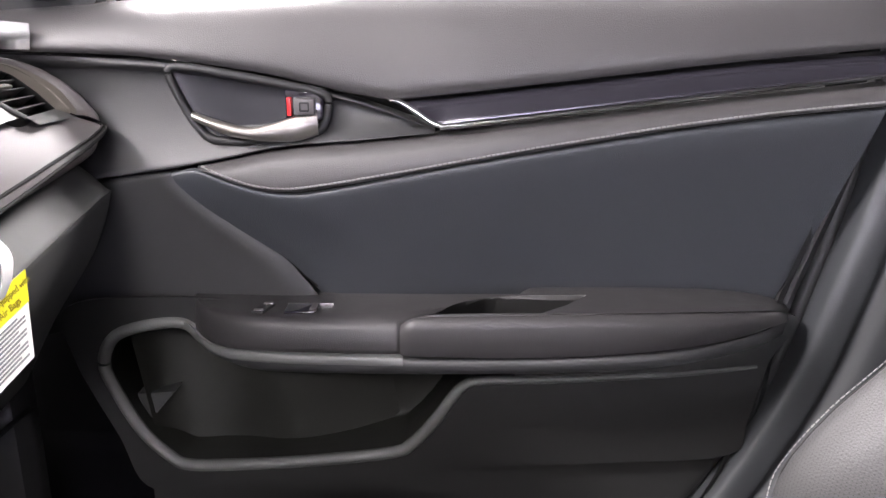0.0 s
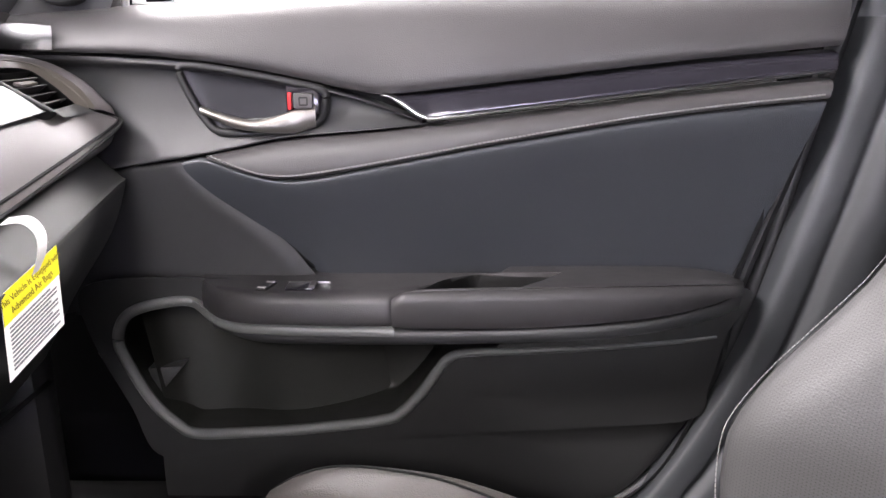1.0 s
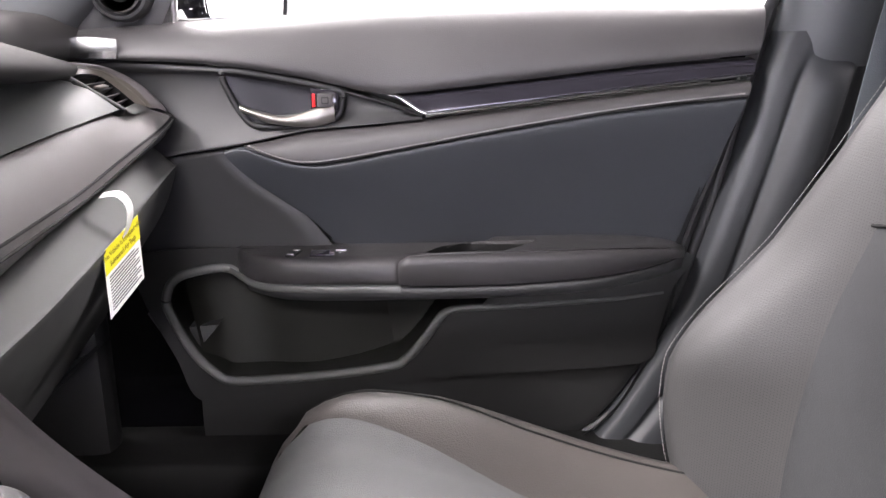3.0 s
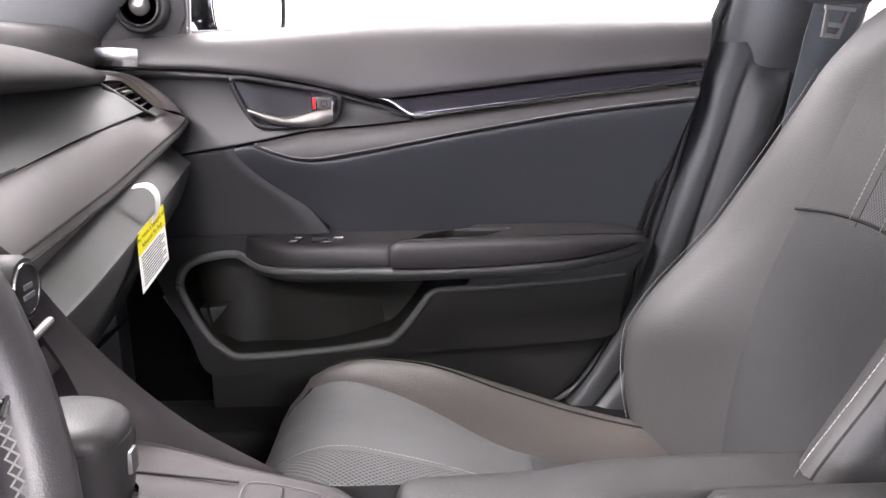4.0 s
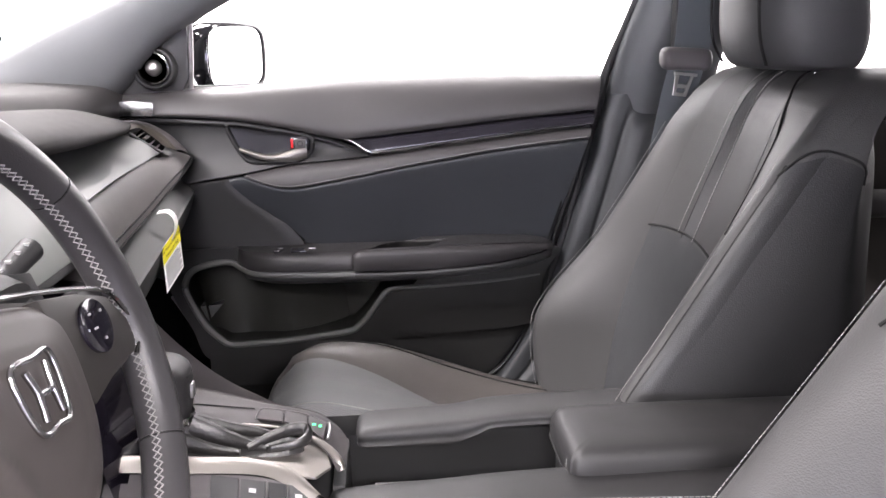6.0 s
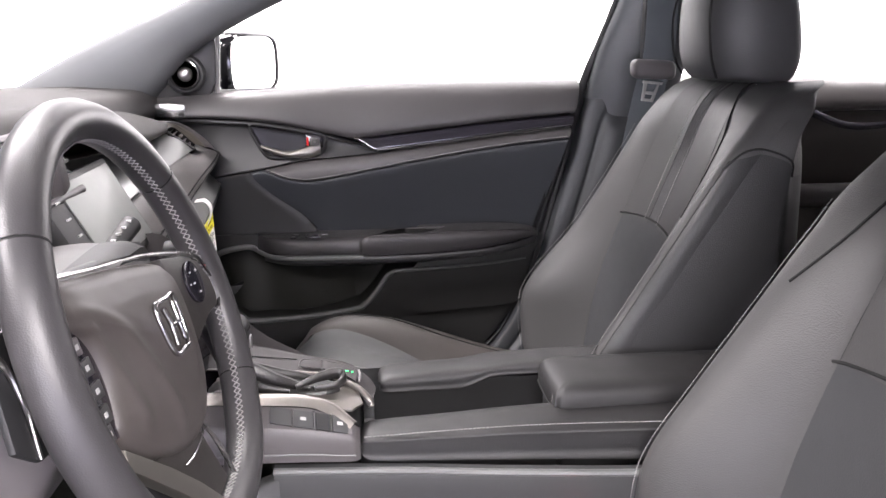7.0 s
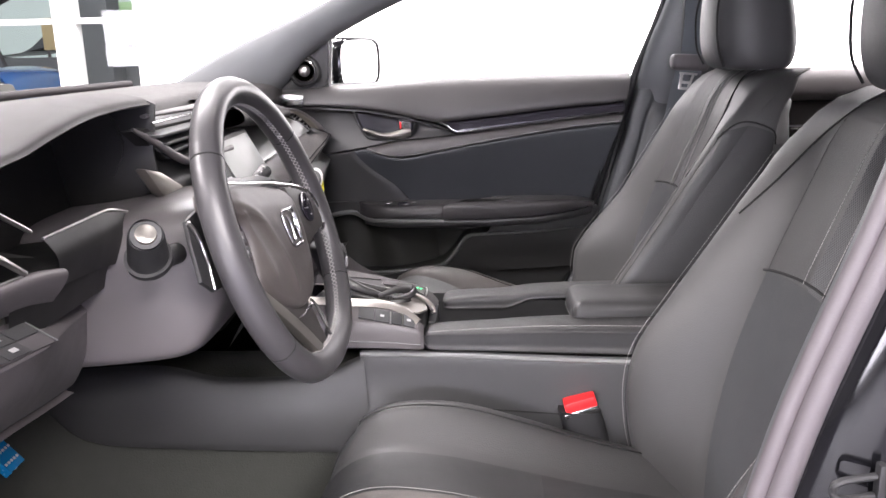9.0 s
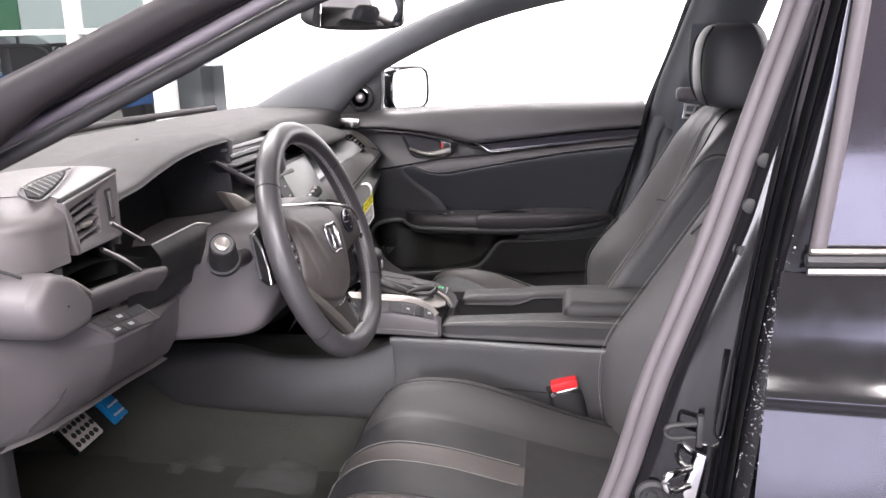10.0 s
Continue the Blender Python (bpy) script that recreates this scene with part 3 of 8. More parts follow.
# wing panel round the inner handle, hollowed where the dashboard ends
WX = [-0.46 + 0.452 * i / 22 for i in range(23)]
def hollow(x, f):
    k = min(1.0, max(0.0, (-0.258 - x) / 0.10))
    return 0.030 * k * k * (3 - 2 * k) * math.sin(math.pi * min(1, max(0, f))) ** 0.6
def wing_depth(y, f):
    return lambda x: y + hollow(x, f) - 0.006 * max(0, (x + 0.12) / 0.12)
part("handle_surround", between(wing_top, crease, WX, [(f, wing_depth(y, f)) for f, y in ((0.0, 0.690), (0.0, 0.668), (0.015, 0.6630), (0.045, 0.6615), (0.075, 0.6640), (0.11, 0.6695), (0.20, 0.6715), (0.35, 0.6715), (0.55, 0.6690), (0.75, 0.6640), (0.90, 0.6585), (0.975, 0.6555), (1.0, 0.6590), (1.0, 0.676))], 70, 4), PLASTIC, door, "dark grained wing-shaped panel")

# dark brushed trim with a bright strip
TX = [-0.040, -0.028, -0.015, -0.003] + [0.02 + 0.322 * i / 10 for i in range(11)]
def trim_low(x):
    return chrome_z(x) if x > -0.003 else 1.0035 + (-0.003 - x) * 0.56
part("brushed_trim", between(lambda x: max(pad_low(x) - 0.001, trim_low(x) + 0.0005), trim_low, TX, ((0, 0.676), (0.10, 0.664), (0.30, 0.6575), (0.6, 0.6525), (0.9, 0.6500), (1, 0.656)), 60, 4, rear_x), METAL_TRIM, door, "dark glossy brushed trim strip")
part("chrome_strip", tube([(-0.003, 0.6475, 1.0040), (0.02, 0.647, 1.0060), (0.08, 0.647, 1.0128), (0.16, 0.647, 1.0217), (0.25, 0.648, 1.0318), (0.353, 0.649, 1.0428)], [0.0024, 0.0017, 0.0015, 0.0015], 60, 8), CHROME, door, "thin satin chrome strip")
part("chrome_tip", loft([[(-0.044, y, 1.0252 + a * 0.0010), (-0.036, y - 0.001, 1.0240 + a * 0.0014), (-0.024, y - 0.002, 1.0170 + a * 0.0030), (-0.010, y - 0.003, 1.0075 + a * 0.0030), (0.002, y - 0.003, 1.0042 + a * 0.0020)] for y, a in ((0.660, 1.0), (0.653, 0.9), (0.6515, 0.0), (0.653, -0.9), (0.660, -1.0))], 20, 3), CHROME, door, "satin chrome elbow of the strip")

# bolster band, stitched lower edge, plain insert below
BX = [-0.203 + 0.549 * i / 24 for i in range(25)]
def band_top(x):
    return crease(x) - 0.0016 if x < -0.006 else chrome_z(x) - 0.0055
part("bolster_band", between(band_top, lambda x: min(stitch_z(x), band_top(x) - 0.0005), BX, ((0, 0.672), (0.02, 0.6590), (0.12, 0.6490), (0.35, 0.6430), (0.65, 0.6405), (0.88, 0.6405), (0.98, 0.6435), (1.0, 0.6500)), 80, 3, rear_x), SOFT, door, "padded vinyl band with stitching")
ins = []
for f, y in ((0.0, 0.6520), (0.0, 0.6450), (0.02, 0.6420), (0.10, 0.6445), (0.25, 0.6520), (0.45, 0.6620), (0.70, 0.6740), (1.0, 0.6890)):
    row = []
    for i in range(25):
        u = i / 24
        xt = -0.229 + 0.574 * u
        top = (crease(xt) - 0.0016 if xt < -0.205 else stitch_z(xt)) - 0.0012
        z = (1 - f) * top + f * 0.842
        row.append((seam_x(z) * (1 - u) + rear_x(z) * u + 0.0012 * (1 - u), y + (0.004 * (1 - u / 0.04) if u < 0.04 else 0), z))
    ins.append(row)
part("insert_panel", loft(ins, 72, 4), INSERT, door, "smooth dark vinyl insert")
fp = []
for f, y in ((0.0, 0.676), (0.0, 0.6655), (0.025, 0.6620), (0.10, 0.6635), (0.35, 0.6700), (0.65, 0.6780), (1.0, 0.6850)):
    row = []
    for i in range(17):
        u = i / 16
        zt = crease(-0.46 + 0.231 * u) - 0.0018
        z = (1 - f) * zt + f * (0.79 + 0.055 * u)
        row.append((-0.46 * (1 - u) + seam_x(z) * u, y + 0.016 * (1 - u) - 0.006 * u * f + (0.004 * (u - 0.95) / 0.05 if u > 0.95 else 0), z))
    fp.append(row)
part("front_panel", loft(fp, 48, 4), PLASTIC, door, "hard dark plastic front panel")
part("seam", tube([(seam_x(z) + 0.0005, 0.666 + 0.27 * max(0, 0.935 - z), z) for z in (0.966, 0.951, 0.928, 0.902, 0.883, 0.855)], 0.0014, 40, 8), SEAM, door)
part("stitching", stitches([Vector((x, 0.6396, stitch_z(x) + 0.0042)) for x in (-0.198 + 0.541 * i / 200 for i in range(201))], 0.0040, 0.0031, 0.0009), THREAD, door, "grey stitching")
part("stitch_groove", tube([(x, 0.6475, stitch_z(x) - 0.0006) for x in (-0.205 + 0.550 * i / 60 for i in range(61))], 0.0016, 90, 6), SEAM, door)

# armrest: switch base in front, soft pad with a pull recess behind
LEAD = ((0.598, -0.0405), (0.604, -0.036), (0.612, -0.024), (0.622, -0.0135), (0.634, -0.0050), (0.645, 0.007), (0.654, 0.022), (0.664, 0.060), (0.71, 0.070))
lead_x = lambda y: float(np.interp(y, [a for a, _ in LEAD], [b for _, b in LEAD]))
part("armrest_base", pillow([(-0.244, 0.712), (-0.236, 0.690), (-0.226, 0.664), (-0.212, 0.644), (-0.192, 0.628), (-0.165, 0.6185), (-0.125, 0.6150), (-0.080, 0.6140), (-0.046, 0.6138), (-0.036, 0.6160), (-0.026, 0.624), (-0.012, 0.637), (0.002, 0.648), (0.020, 0.657), (0.050, 0.664), (0.075, 0.675), (0.085, 0.692), (0.070, 0.712), (-0.08, 0.714)], ((0.818, 0.004), (0.8215, 0.0008), (0.824, 0.0), (0.832, 0.0005), (0.8400, 0.0015), (0.8445, 0.0035), (0.8472, 0.0066), (0.8486, 0.0100)), 180), ARM, door, "grained plastic armrest base")


def pull_recess(x, y):
    """How far the recess is open at a place of the pad: 0 to 1."""
    k = 1.0
    xl = lead_x(y) + 0.010
    xr = float(np.interp(y, (0.613, 0.630, 0.657), (0.083, 0.102, 0.121)))
    for d in (x - xl, xr - x, y - 0.6115, 0.6575 - y):
        e = min(1.0, max(0.0, d / 0.0045))
        k *= e * e * (3 - 2 * e)
    return k


pad_front = line_at([(-0.045, 0.6040), (0.0, 0.6030), (0.06, 0.6025), (0.12, 0.6035), (0.17, 0.6060), (0.215, 0.6120), (0.25, 0.6220), (0.28, 0.6400), (0.297, 0.6640), (0.302, 0.690)])
pad_top = line_at([(-0.045, 0.8540), (0.0, 0.8570), (0.10, 0.8590), (0.18, 0.8590), (0.24, 0.8570), (0.28, 0.8510), (0.302, 0.8420)])
pad_bot = line_at([(-0.045, 0.8195), (0.05, 0.8195), (0.12, 0.8215), (0.19, 0.8265), (0.25, 0.8330), (0.302, 0.8390)])
bm_pad = bmesh.new()
rows_pad = []
for i in range(241):
    u = i / 240
    row = []
    xe = -0.040 + 0.342 * u
    for k in range(82):
        yf = pad_front(xe)
        if k < 70:
            y = 0.702 + (yf + 0.007 - 0.702) * k / 69
        else:
            y = yf
        x = lead_x(y) + (0.302 - lead_x(y)) * u
        yf, zt, zb = pad_front(x), pad_top(x), pad_bot(x)
        end = max(0.0, 1 - (x - lead_x(y)) / 0.014) ** 2 * 0.0075
        if k < 70:
            q = (y - yf) / (0.702 - yf)
            z = zt - 0.0045 * q * q - 0.0022 * max(0, 1 - (y - yf) / 0.016) ** 2 - 0.030 * pull_recess(x, y) - end
        else:
            a = (k - 70) / 8 * math.pi / 2
            if k <= 78:
                y = yf + 0.007 * (1 - math.sin(a)) + end * 0.5
                z = zt - 0.0022 - 0.0095 * (1 - math.cos(a)) - end
            else:
                j = (k - 78) / 3
                y = yf + (0.0, 0.0006, 0.006, 0.03)[k - 78] + end * 0.5
                z = (zt - 0.0117 - end) * (1 - min(1, j * 1.5)) + zb * min(1, j * 1.5)
        row.append((x, y, z))
    rows_pad.append(row)
grid_faces(bm_pad, rows_pad)
bmesh.ops.recalc_face_normals(bm_pad, faces=bm_pad.faces)
# Faces inside the recess are split off; their black colour carries the shade.
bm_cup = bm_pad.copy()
in_recess = lambda f: f.calc_center_median().z > 0.826 and pull_recess(f.calc_center_median().x, f.calc_center_median().y) > 0.03 and f.calc_center_median().y > 0.612
bmesh.ops.delete(bm_pad, geom=[f for f in bm_pad.faces if in_recess(f)], context="FACES")
bmesh.ops.delete(bm_cup, geom=[f for f in bm_cup.faces if not in_recess(f)], context="FACES")
part("armrest_pad", bm_pad, ARM, door, "soft padded armrest with a pull recess")
part("pull_cup", bm_cup, RECESS_BLACK, door, "pull recess of the armrest, black for its inner shade")
# satin trim below the switch base, running out of the bin rim
part("armrest_trim", loft([[(x, y + dy * (1 if x > -0.215 else 0.4), z + dz) for x, y, z in ((-0.250, 0.668, 0.8255), (-0.236, 0.664, 0.8240), (-0.222, 0.652, 0.8190), (-0.206, 0.637, 0.8155), (-0.186, 0.622, 0.8150), (-0.160, 0.6135, 0.8160), (-0.12, 0.6105, 0.8155), (-0.07, 0.6095, 0.8150), (-0.034, 0.6092, 0.8145))] for dy, dz in ((0.012, 0.0035), (0.002, 0.0042), (-0.0005, 0.0025), (-0.0010, -0.0010), (0.0005, -0.0040), (0.010, -0.0055))], 60, 3), LID, door, "satin grey trim under the armrest")
lip_dz = line_at([(-0.215, 0.003), (-0.15, 0.000), (-0.03, 0.0), (0.05, 0.001), (0.10, 0.0025), (0.19, 0.0075), (0.268, 0.0170), (0.295, 0.0200)])
lip_y = line_at([(-0.215, 0.652), (-0.18, 0.624), (-0.14, 0.6125), (-0.03, 0.6090), (0.12, 0.6090), (0.18, 0.6130), (0.23, 0.6240), (0.27, 0.6400), (0.295, 0.664)])
LX = [-0.215 + 0.51 * i / 22 for i in range(23)]
part("armrest_lip", loft([[(x, lip_y(x) + dy * (0.69 - lip_y(x)) / 0.08, z + lip_dz(x)) for x in LX] for dy, z in ((0.030, 0.8165), (0.004, 0.8160), (0.000, 0.8135), (0.0005, 0.8090), (0.004, 0.8035), (0.012, 0.7990), (0.03, 0.7955), (0.08, 0.793))], 70, 3), PLASTIC, door, "dark lip under the armrest")

# lower panel with the bin opening, its rim running on as a fold to the rear
RIM = [(-0.317, 0.787), (-0.307, 0.809), (-0.284, 0.8205), (-0.242, 0.8262), (-0.222, 0.815), (-0.19, 0.806), (-0.10, 0.801), (0.0, 0.800), (0.065, 0.797), (0.060, 0.7765), (0.032, 0.7715), (0.015, 0.766), (0.004, 0.7536), (-0.012, 0.7305), (-0.033, 0.707), (-0.052, 0.6975), (-0.125, 0.6877), (-0.201, 0.6822), (-0.248, 0.6815), (-0.266, 0.6914), (-0.290, 0.718), (-0.312, 0.764)]
STEP = [(0.258, 0.700), (0.15, 0.690), (0.02, 0.682), (-0.124, 0.6705), (-0.20, 0.663), (-0.285, 0.655)]
OUTER = [(-0.345, 0.79), (-0.345, 0.84), (-0.26, 0.85), (-0.15, 0.845), (0.0, 0.83), (0.15, 0.825), (0.300, 0.838), (0.285, 0.79), (0.272, 0.735)] + STEP + [(-0.312, 0.712)]
def ring_panel(outer, inner, y):
    bm = bmesh.new()
    for loop, n in ((outer, 110), (inner, 110)):
        pts = spline([(x, y(x, z), z) for x, z in loop], n, True)
        vs = [bm.verts.new(p) for p in pts]
        for a, b in zip(vs, vs[1:] + vs[:1]):
            bm.edges.new((a, b))
    bmesh.ops.triangle_fill(bm, edges=bm.edges[:], use_beauty=True)
    return bm
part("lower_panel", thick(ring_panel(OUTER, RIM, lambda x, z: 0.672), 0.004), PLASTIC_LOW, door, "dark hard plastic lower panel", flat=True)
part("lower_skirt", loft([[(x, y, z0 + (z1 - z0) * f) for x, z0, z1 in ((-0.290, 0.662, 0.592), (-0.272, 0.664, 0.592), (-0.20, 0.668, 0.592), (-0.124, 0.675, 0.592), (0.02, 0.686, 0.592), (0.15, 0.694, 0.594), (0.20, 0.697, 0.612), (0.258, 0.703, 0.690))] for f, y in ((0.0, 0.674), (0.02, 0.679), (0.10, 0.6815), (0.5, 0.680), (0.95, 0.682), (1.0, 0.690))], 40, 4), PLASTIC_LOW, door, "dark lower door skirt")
RIMLINE = RIM[4::-1] + RIM[:12:-1] + RIM[12:10:-1] + [(0.034, 0.7712), (0.107, 0.7738), (0.207, 0.780), (0.276, 0.788)]
# The rim's highlight is painted by using a paler plastic.
part("bin_rim", tube([(x, 0.6690, z) for x, z in RIMLINE], [0.004] + [0.0058] * 8 + [0.0055, 0.0045, 0.0035, 0.002], 170, 10), LID, door, "rounded rim of the storage bin, paler for its highlight")
cx, cz = -0.14, 0.75
part("bin_inside", loft([[(x, 0.672, z) for x, z in RIM], [(x, 0.70, z) for x, z in RIM], [(cx + (x - cx) * 0.97, 0.728, cz + (z - cz) * 0.95) for x, z in RIM], [(cx + (x - cx) * 0.85, 0.736, cz + (z - cz) * 0.8) for x, z in RIM], [(cx + (x - cx) * 0.1, 0.738, cz + (z - cz) * 0.1) for x, z in RIM]], 90, 4, closed=True), BIN_SHADE, door, "deep storage bin, its inner shade put into the colour")
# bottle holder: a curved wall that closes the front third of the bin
part("bottle_wall", loft([[(-0.268 + a + 0.020 * f, y, 0.822 - 0.140 * f) for a, y in ((-0.034, 0.690), (-0.020, 0.710), (0.010, 0.722), (0.045, 0.722), (0.075, 0.716), (0.105, 0.714), (0.150, 0.722), (0.200, 0.735))] for f in (0.0, 0.33, 0.67, 1.0)], 30, 4), BIN_SHADE, door, "rounded bottle holder wall")
part("bottle_rest", prism([(-0.302, 0.694, 0.7425), (-0.264, 0.694, 0.7455), (-0.270, 0.694, 0.738), (-0.2945, 0.694, 0.710)], (0, 0.035, 0), 0.002), PLASTIC, door, "small moulded bottle rest")
part("front_edge", tube([(-0.345, 0.684, 0.765), (-0.335, 0.684, 0.7475), (-0.309, 0.684, 0.7000), (-0.285, 0.684, 0.6570), (-0.273, 0.684, 0.630), (-0.270, 0.684, 0.612), (-0.275, 0.684, 0.599), (-0.298, 0.684, 0.5955)], 0.0022, 50, 8), PLASTIC_GREY, door)

# inner handle
HB = [(-0.227, 1.0495), (-0.2185, 1.0252), (-0.206, 1.0035), (-0.193, 0.9930), (-0.158, 0.9915), (-0.118, 0.9955), (-0.101, 1.003), (-0.0955, 1.018), (-0.0965, 1.0285), (-0.111, 1.0335), (-0.132, 1.0380), (-0.175, 1.0462), (-0.213, 1.0523)]
part("handle_bezel", tube([(x, 0.660, z) for x, z in HB], 0.0036, 80, closed=True), PLASTIC_DARK, door, "black handle bezel")
part("handle_cup", loft([[(x, 0.661, z) for x, z in HB], [(-0.165 + (x + 0.165) * 0.93, 0.6655, 1.02 + (z - 1.02) * 0.9) for x, z in HB], [(-0.165 + (x + 0.165) * 0.6, 0.6670, 1.02 + (z - 1.02) * 0.6) for x, z in HB], [(-0.165 + (x + 0.165) * 0.05, 0.667, 1.02 + (z - 1.02) * 0.05) for x, z in HB]], 60, 4, closed=True), CUP, door, "dark recessed handle cup")
lever = part("handle_lever", loft([[(x, y + dy, z + dz) for x, y, z, dz0 in ((-0.209, 0.656, 1.013, 1), (-0.197, 0.652, 1.009, 1), (-0.180, 0.650, 1.003, 1), (-0.16, 0.650, 0.999, 1), (-0.140, 0.651, 1.000, 1), (-0.122, 0.652, 1.003, 1), (-0.104, 0.656, 1.008, 1)) for dz in (dzk * (0.7 if x < -0.19 else 1.0 if x < -0.15 else 1.5 if x < -0.13 else 2.0),)] for dy, dzk in ((0.008, 0.004), (0.0, 0.005), (-0.003, 0.0), (0.0, -0.005), (0.008, -0.005))], 30, 4), SATIN_WARM, door, "satin release lever")
part("cup_back", rbox((-0.165, 0.6695, 1.02), (0.09, 0.004, 0.03), 0.001), CUP, door)
part("lever_mount", prism([(-0.1300, 0.654, 1.009), (-0.100, 0.656, 1.009), (-0.0985, 0.658, 1.026), (-0.105, 0.657, 1.031), (-0.1300, 0.655, 1.034)], (0, 0.015, 0), 0.001), GLOSS, door)
lock = part("lock_button", prism([(-0.1225, 0.649, 1.014), (-0.1055, 0.649, 1.014), (-0.1050, 0.649, 1.027), (-0.1225, 0.649, 1.028)], (0, 0.012, 0), 0.0015), PLASTIC_GREY, door, "grey lock tab")
part("lock_mark", prism([(-0.1280, 0.6495, 1.0135), (-0.1245, 0.6495, 1.0135), (-0.1245, 0.6495, 1.028), (-0.1280, 0.6495, 1.0285)], (0, 0.010, 0), 0.0008), RED, door, "red unlocked mark")
part("lock_symbol", join(rbox((-0.1135, 0.6488, 1.0175), (0.007, 0.001, 0.0012), 0), rbox((-0.1135, 0.6488, 1.0240), (0.007, 0.001, 0.0012), 0), rbox((-0.1170, 0.6488, 1.0208), (0.0010, 0.001, 0.0065), 0), rbox((-0.1100, 0.6488, 1.0208), (0.0010, 0.001, 0.0065), 0)), SEAM, lock)

# switches on the armrest
sw = part("window_switch", rbox((-0.124, 0.6415, 0.8495), (0.026, 0.021, 0.003), 0.001), GLOSS, door, "black window switch")
part("switch_tab", rbox((-0.112, 0.6405, 0.8515), (0.0060, 0.016, 0.003), 0.001), PLASTIC_GREY, sw)
part("switch_frame", rbox((-0.118, 0.6535, 0.8495), (0.040, 0.0014, 0.002), 0.0004), SATIN, sw)
sw2 = part("lock_switch", rbox((-0.157, 0.6425, 0.8495), (0.011, 0.024, 0.003), 0.001, Matrix.Rotation(radians(-14), 4, "Z")), PLASTIC_DARK, door, "small lock switch with chrome ends")
for dx, dy in ((-0.0022, -0.0085), (0.0022, 0.0085)):
    part("switch_end", rbox((-0.157 + dx, 0.6425 + dy, 0.8508), (0.008, 0.004, 0.002), 0.0008), SATIN, sw2)

# sail panel, tweeter and window glass
part("sail_panel", prism([(-0.425, 0.685, 1.090), (-0.298, 0.692, 1.100), (-0.284, 0.690, 1.125), (-0.279, 0.680, 1.215), (-0.315, 0.672, 1.205), (-0.37, 0.674, 1.16)], (0, 0.03, 0), 0.006), PLASTIC, door, "triangular dark sail panel")
tw = part("tweeter", lathe([(0.034, 0.012), (0.034, 0.0), (0.031, -0.006), (0.028, -0.007), (0.026, -0.002), (0.016, 0.002), (0.001, 0.002)], 40, (-0.334, 0.676, 1.140)), PLASTIC_DARK, door, "round black tweeter")
part("tweeter_ring", lathe([(0.0245, 0.0), (0.0245, -0.006), (0.0225, -0.007), (0.0215, -0.004), (0.0215, 0.0)], 40, (-0.334, 0.674, 1.140)), CHROME, tw, "thin chrome ring")
part("tweeter_dome", lathe([(0.013, 0.0), (0.012, -0.005), (0.008, -0.009), (0.001, -0.0105)], 30, (-0.334, 0.674, 1.140)), SATIN, tw, "silver dome")
part("window_post", tube([(-0.286, 0.700, 1.10), (-0.279, 0.690, 1.16), (-0.274, 0.682, 1.215)], 0.004, 12), SATIN, door)
gl = part("window_glass", loft([[(-0.28, 0.735, 1.08), (0.05, 0.738, 1.085), (0.40, 0.735, 1.09)], [(-0.20, 0.70, 1.27), (0.05, 0.705, 1.27), (0.43, 0.70, 1.27)], [(0.05, 0.64, 1.42), (0.2, 0.645, 1.43), (0.47, 0.64, 1.44)]], 10, 5), CLEAR, door, "clear side window")
gl.visible_shadow = False
part("window_channel", tube([(-0.30, 0.700, 1.20), (-0.20, 0.690, 1.262), (-0.05, 0.672, 1.338), (0.10, 0.655, 1.385), (0.30, 0.640, 1.415), (0.47, 0.635, 1.42)], 0.010, 40), RUBBER, door, "black window channel")

foil = tagged(part("foil_sticker", thick(loft([[(-0.405, 0.6485, 1.089), (-0.37, 0.655, 1.091), (-0.336, 0.655, 1.0885)], [(-0.405, 0.6555, 1.080), (-0.37, 0.653, 1.078), (-0.336, 0.654, 1.079)], [(-0.404, 0.657, 1.0705), (-0.37, 0.655, 1.069), (-0.338, 0.655, 1.068)]], 12, 4), 0.0008), FOIL), "crinkled silver protective sticker on the door sill", "sticker")

# outside mirror
mirror = thing("wing_mirror", (0, 0, 0), "black passenger wing mirror with bright glass", "mirror")
def oval(cx_, y, cz_, hw, hh, ex=0.5):
    out = []
    for j in range(16):
        q = 2 * math.pi * j / 16
        c, s_ = math.cos(q), math.sin(q)
        out.append((cx_ + 0.40 * hw * math.copysign(abs(c) ** ex, c), y + 0.917 * hw * math.copysign(abs(c) ** ex, c), cz_ + hh * math.copysign(abs(s_) ** ex, s_)))
    return out
part("mirror_housing", loft([oval(-0.335, 0.915, 1.150, 0.05, 0.030), oval(-0.300, 0.900, 1.150, 0.092, 0.052), oval(-0.262, 0.884, 1.151, 0.104, 0.062), oval(-0.242, 0.872, 1.151, 0.102, 0.061), oval(-0.234, 0.862, 1.150, 0.090, 0.055), oval(-0.238, 0.858, 1.150, 0.084, 0.052)], 48, 4, closed=True), PAINT, mirror, "glossy black mirror housing")
part("mirror_glass", loft([oval(-0.238, 0.856, 1.150, 0.085, 0.0525), oval(-0.238, 0.856, 1.150, 0.03, 0.02), oval(-0.238, 0.856, 1.150, 0.001, 0.001)], 48, 2, closed=True), MIRROR, mirror, "mirror glass")
# Grey strip stands in for the bright streak reflected on the housing's side.
part("housing_streak", tube([(-0.250, 0.950, 1.095), (-0.243, 0.964, 1.12), (-0.241, 0.968, 1.150), (-0.243, 0.964, 1.18), (-0.250, 0.950, 1.205)], 0.004, 20, 8), PLASTIC_GREY, mirror)
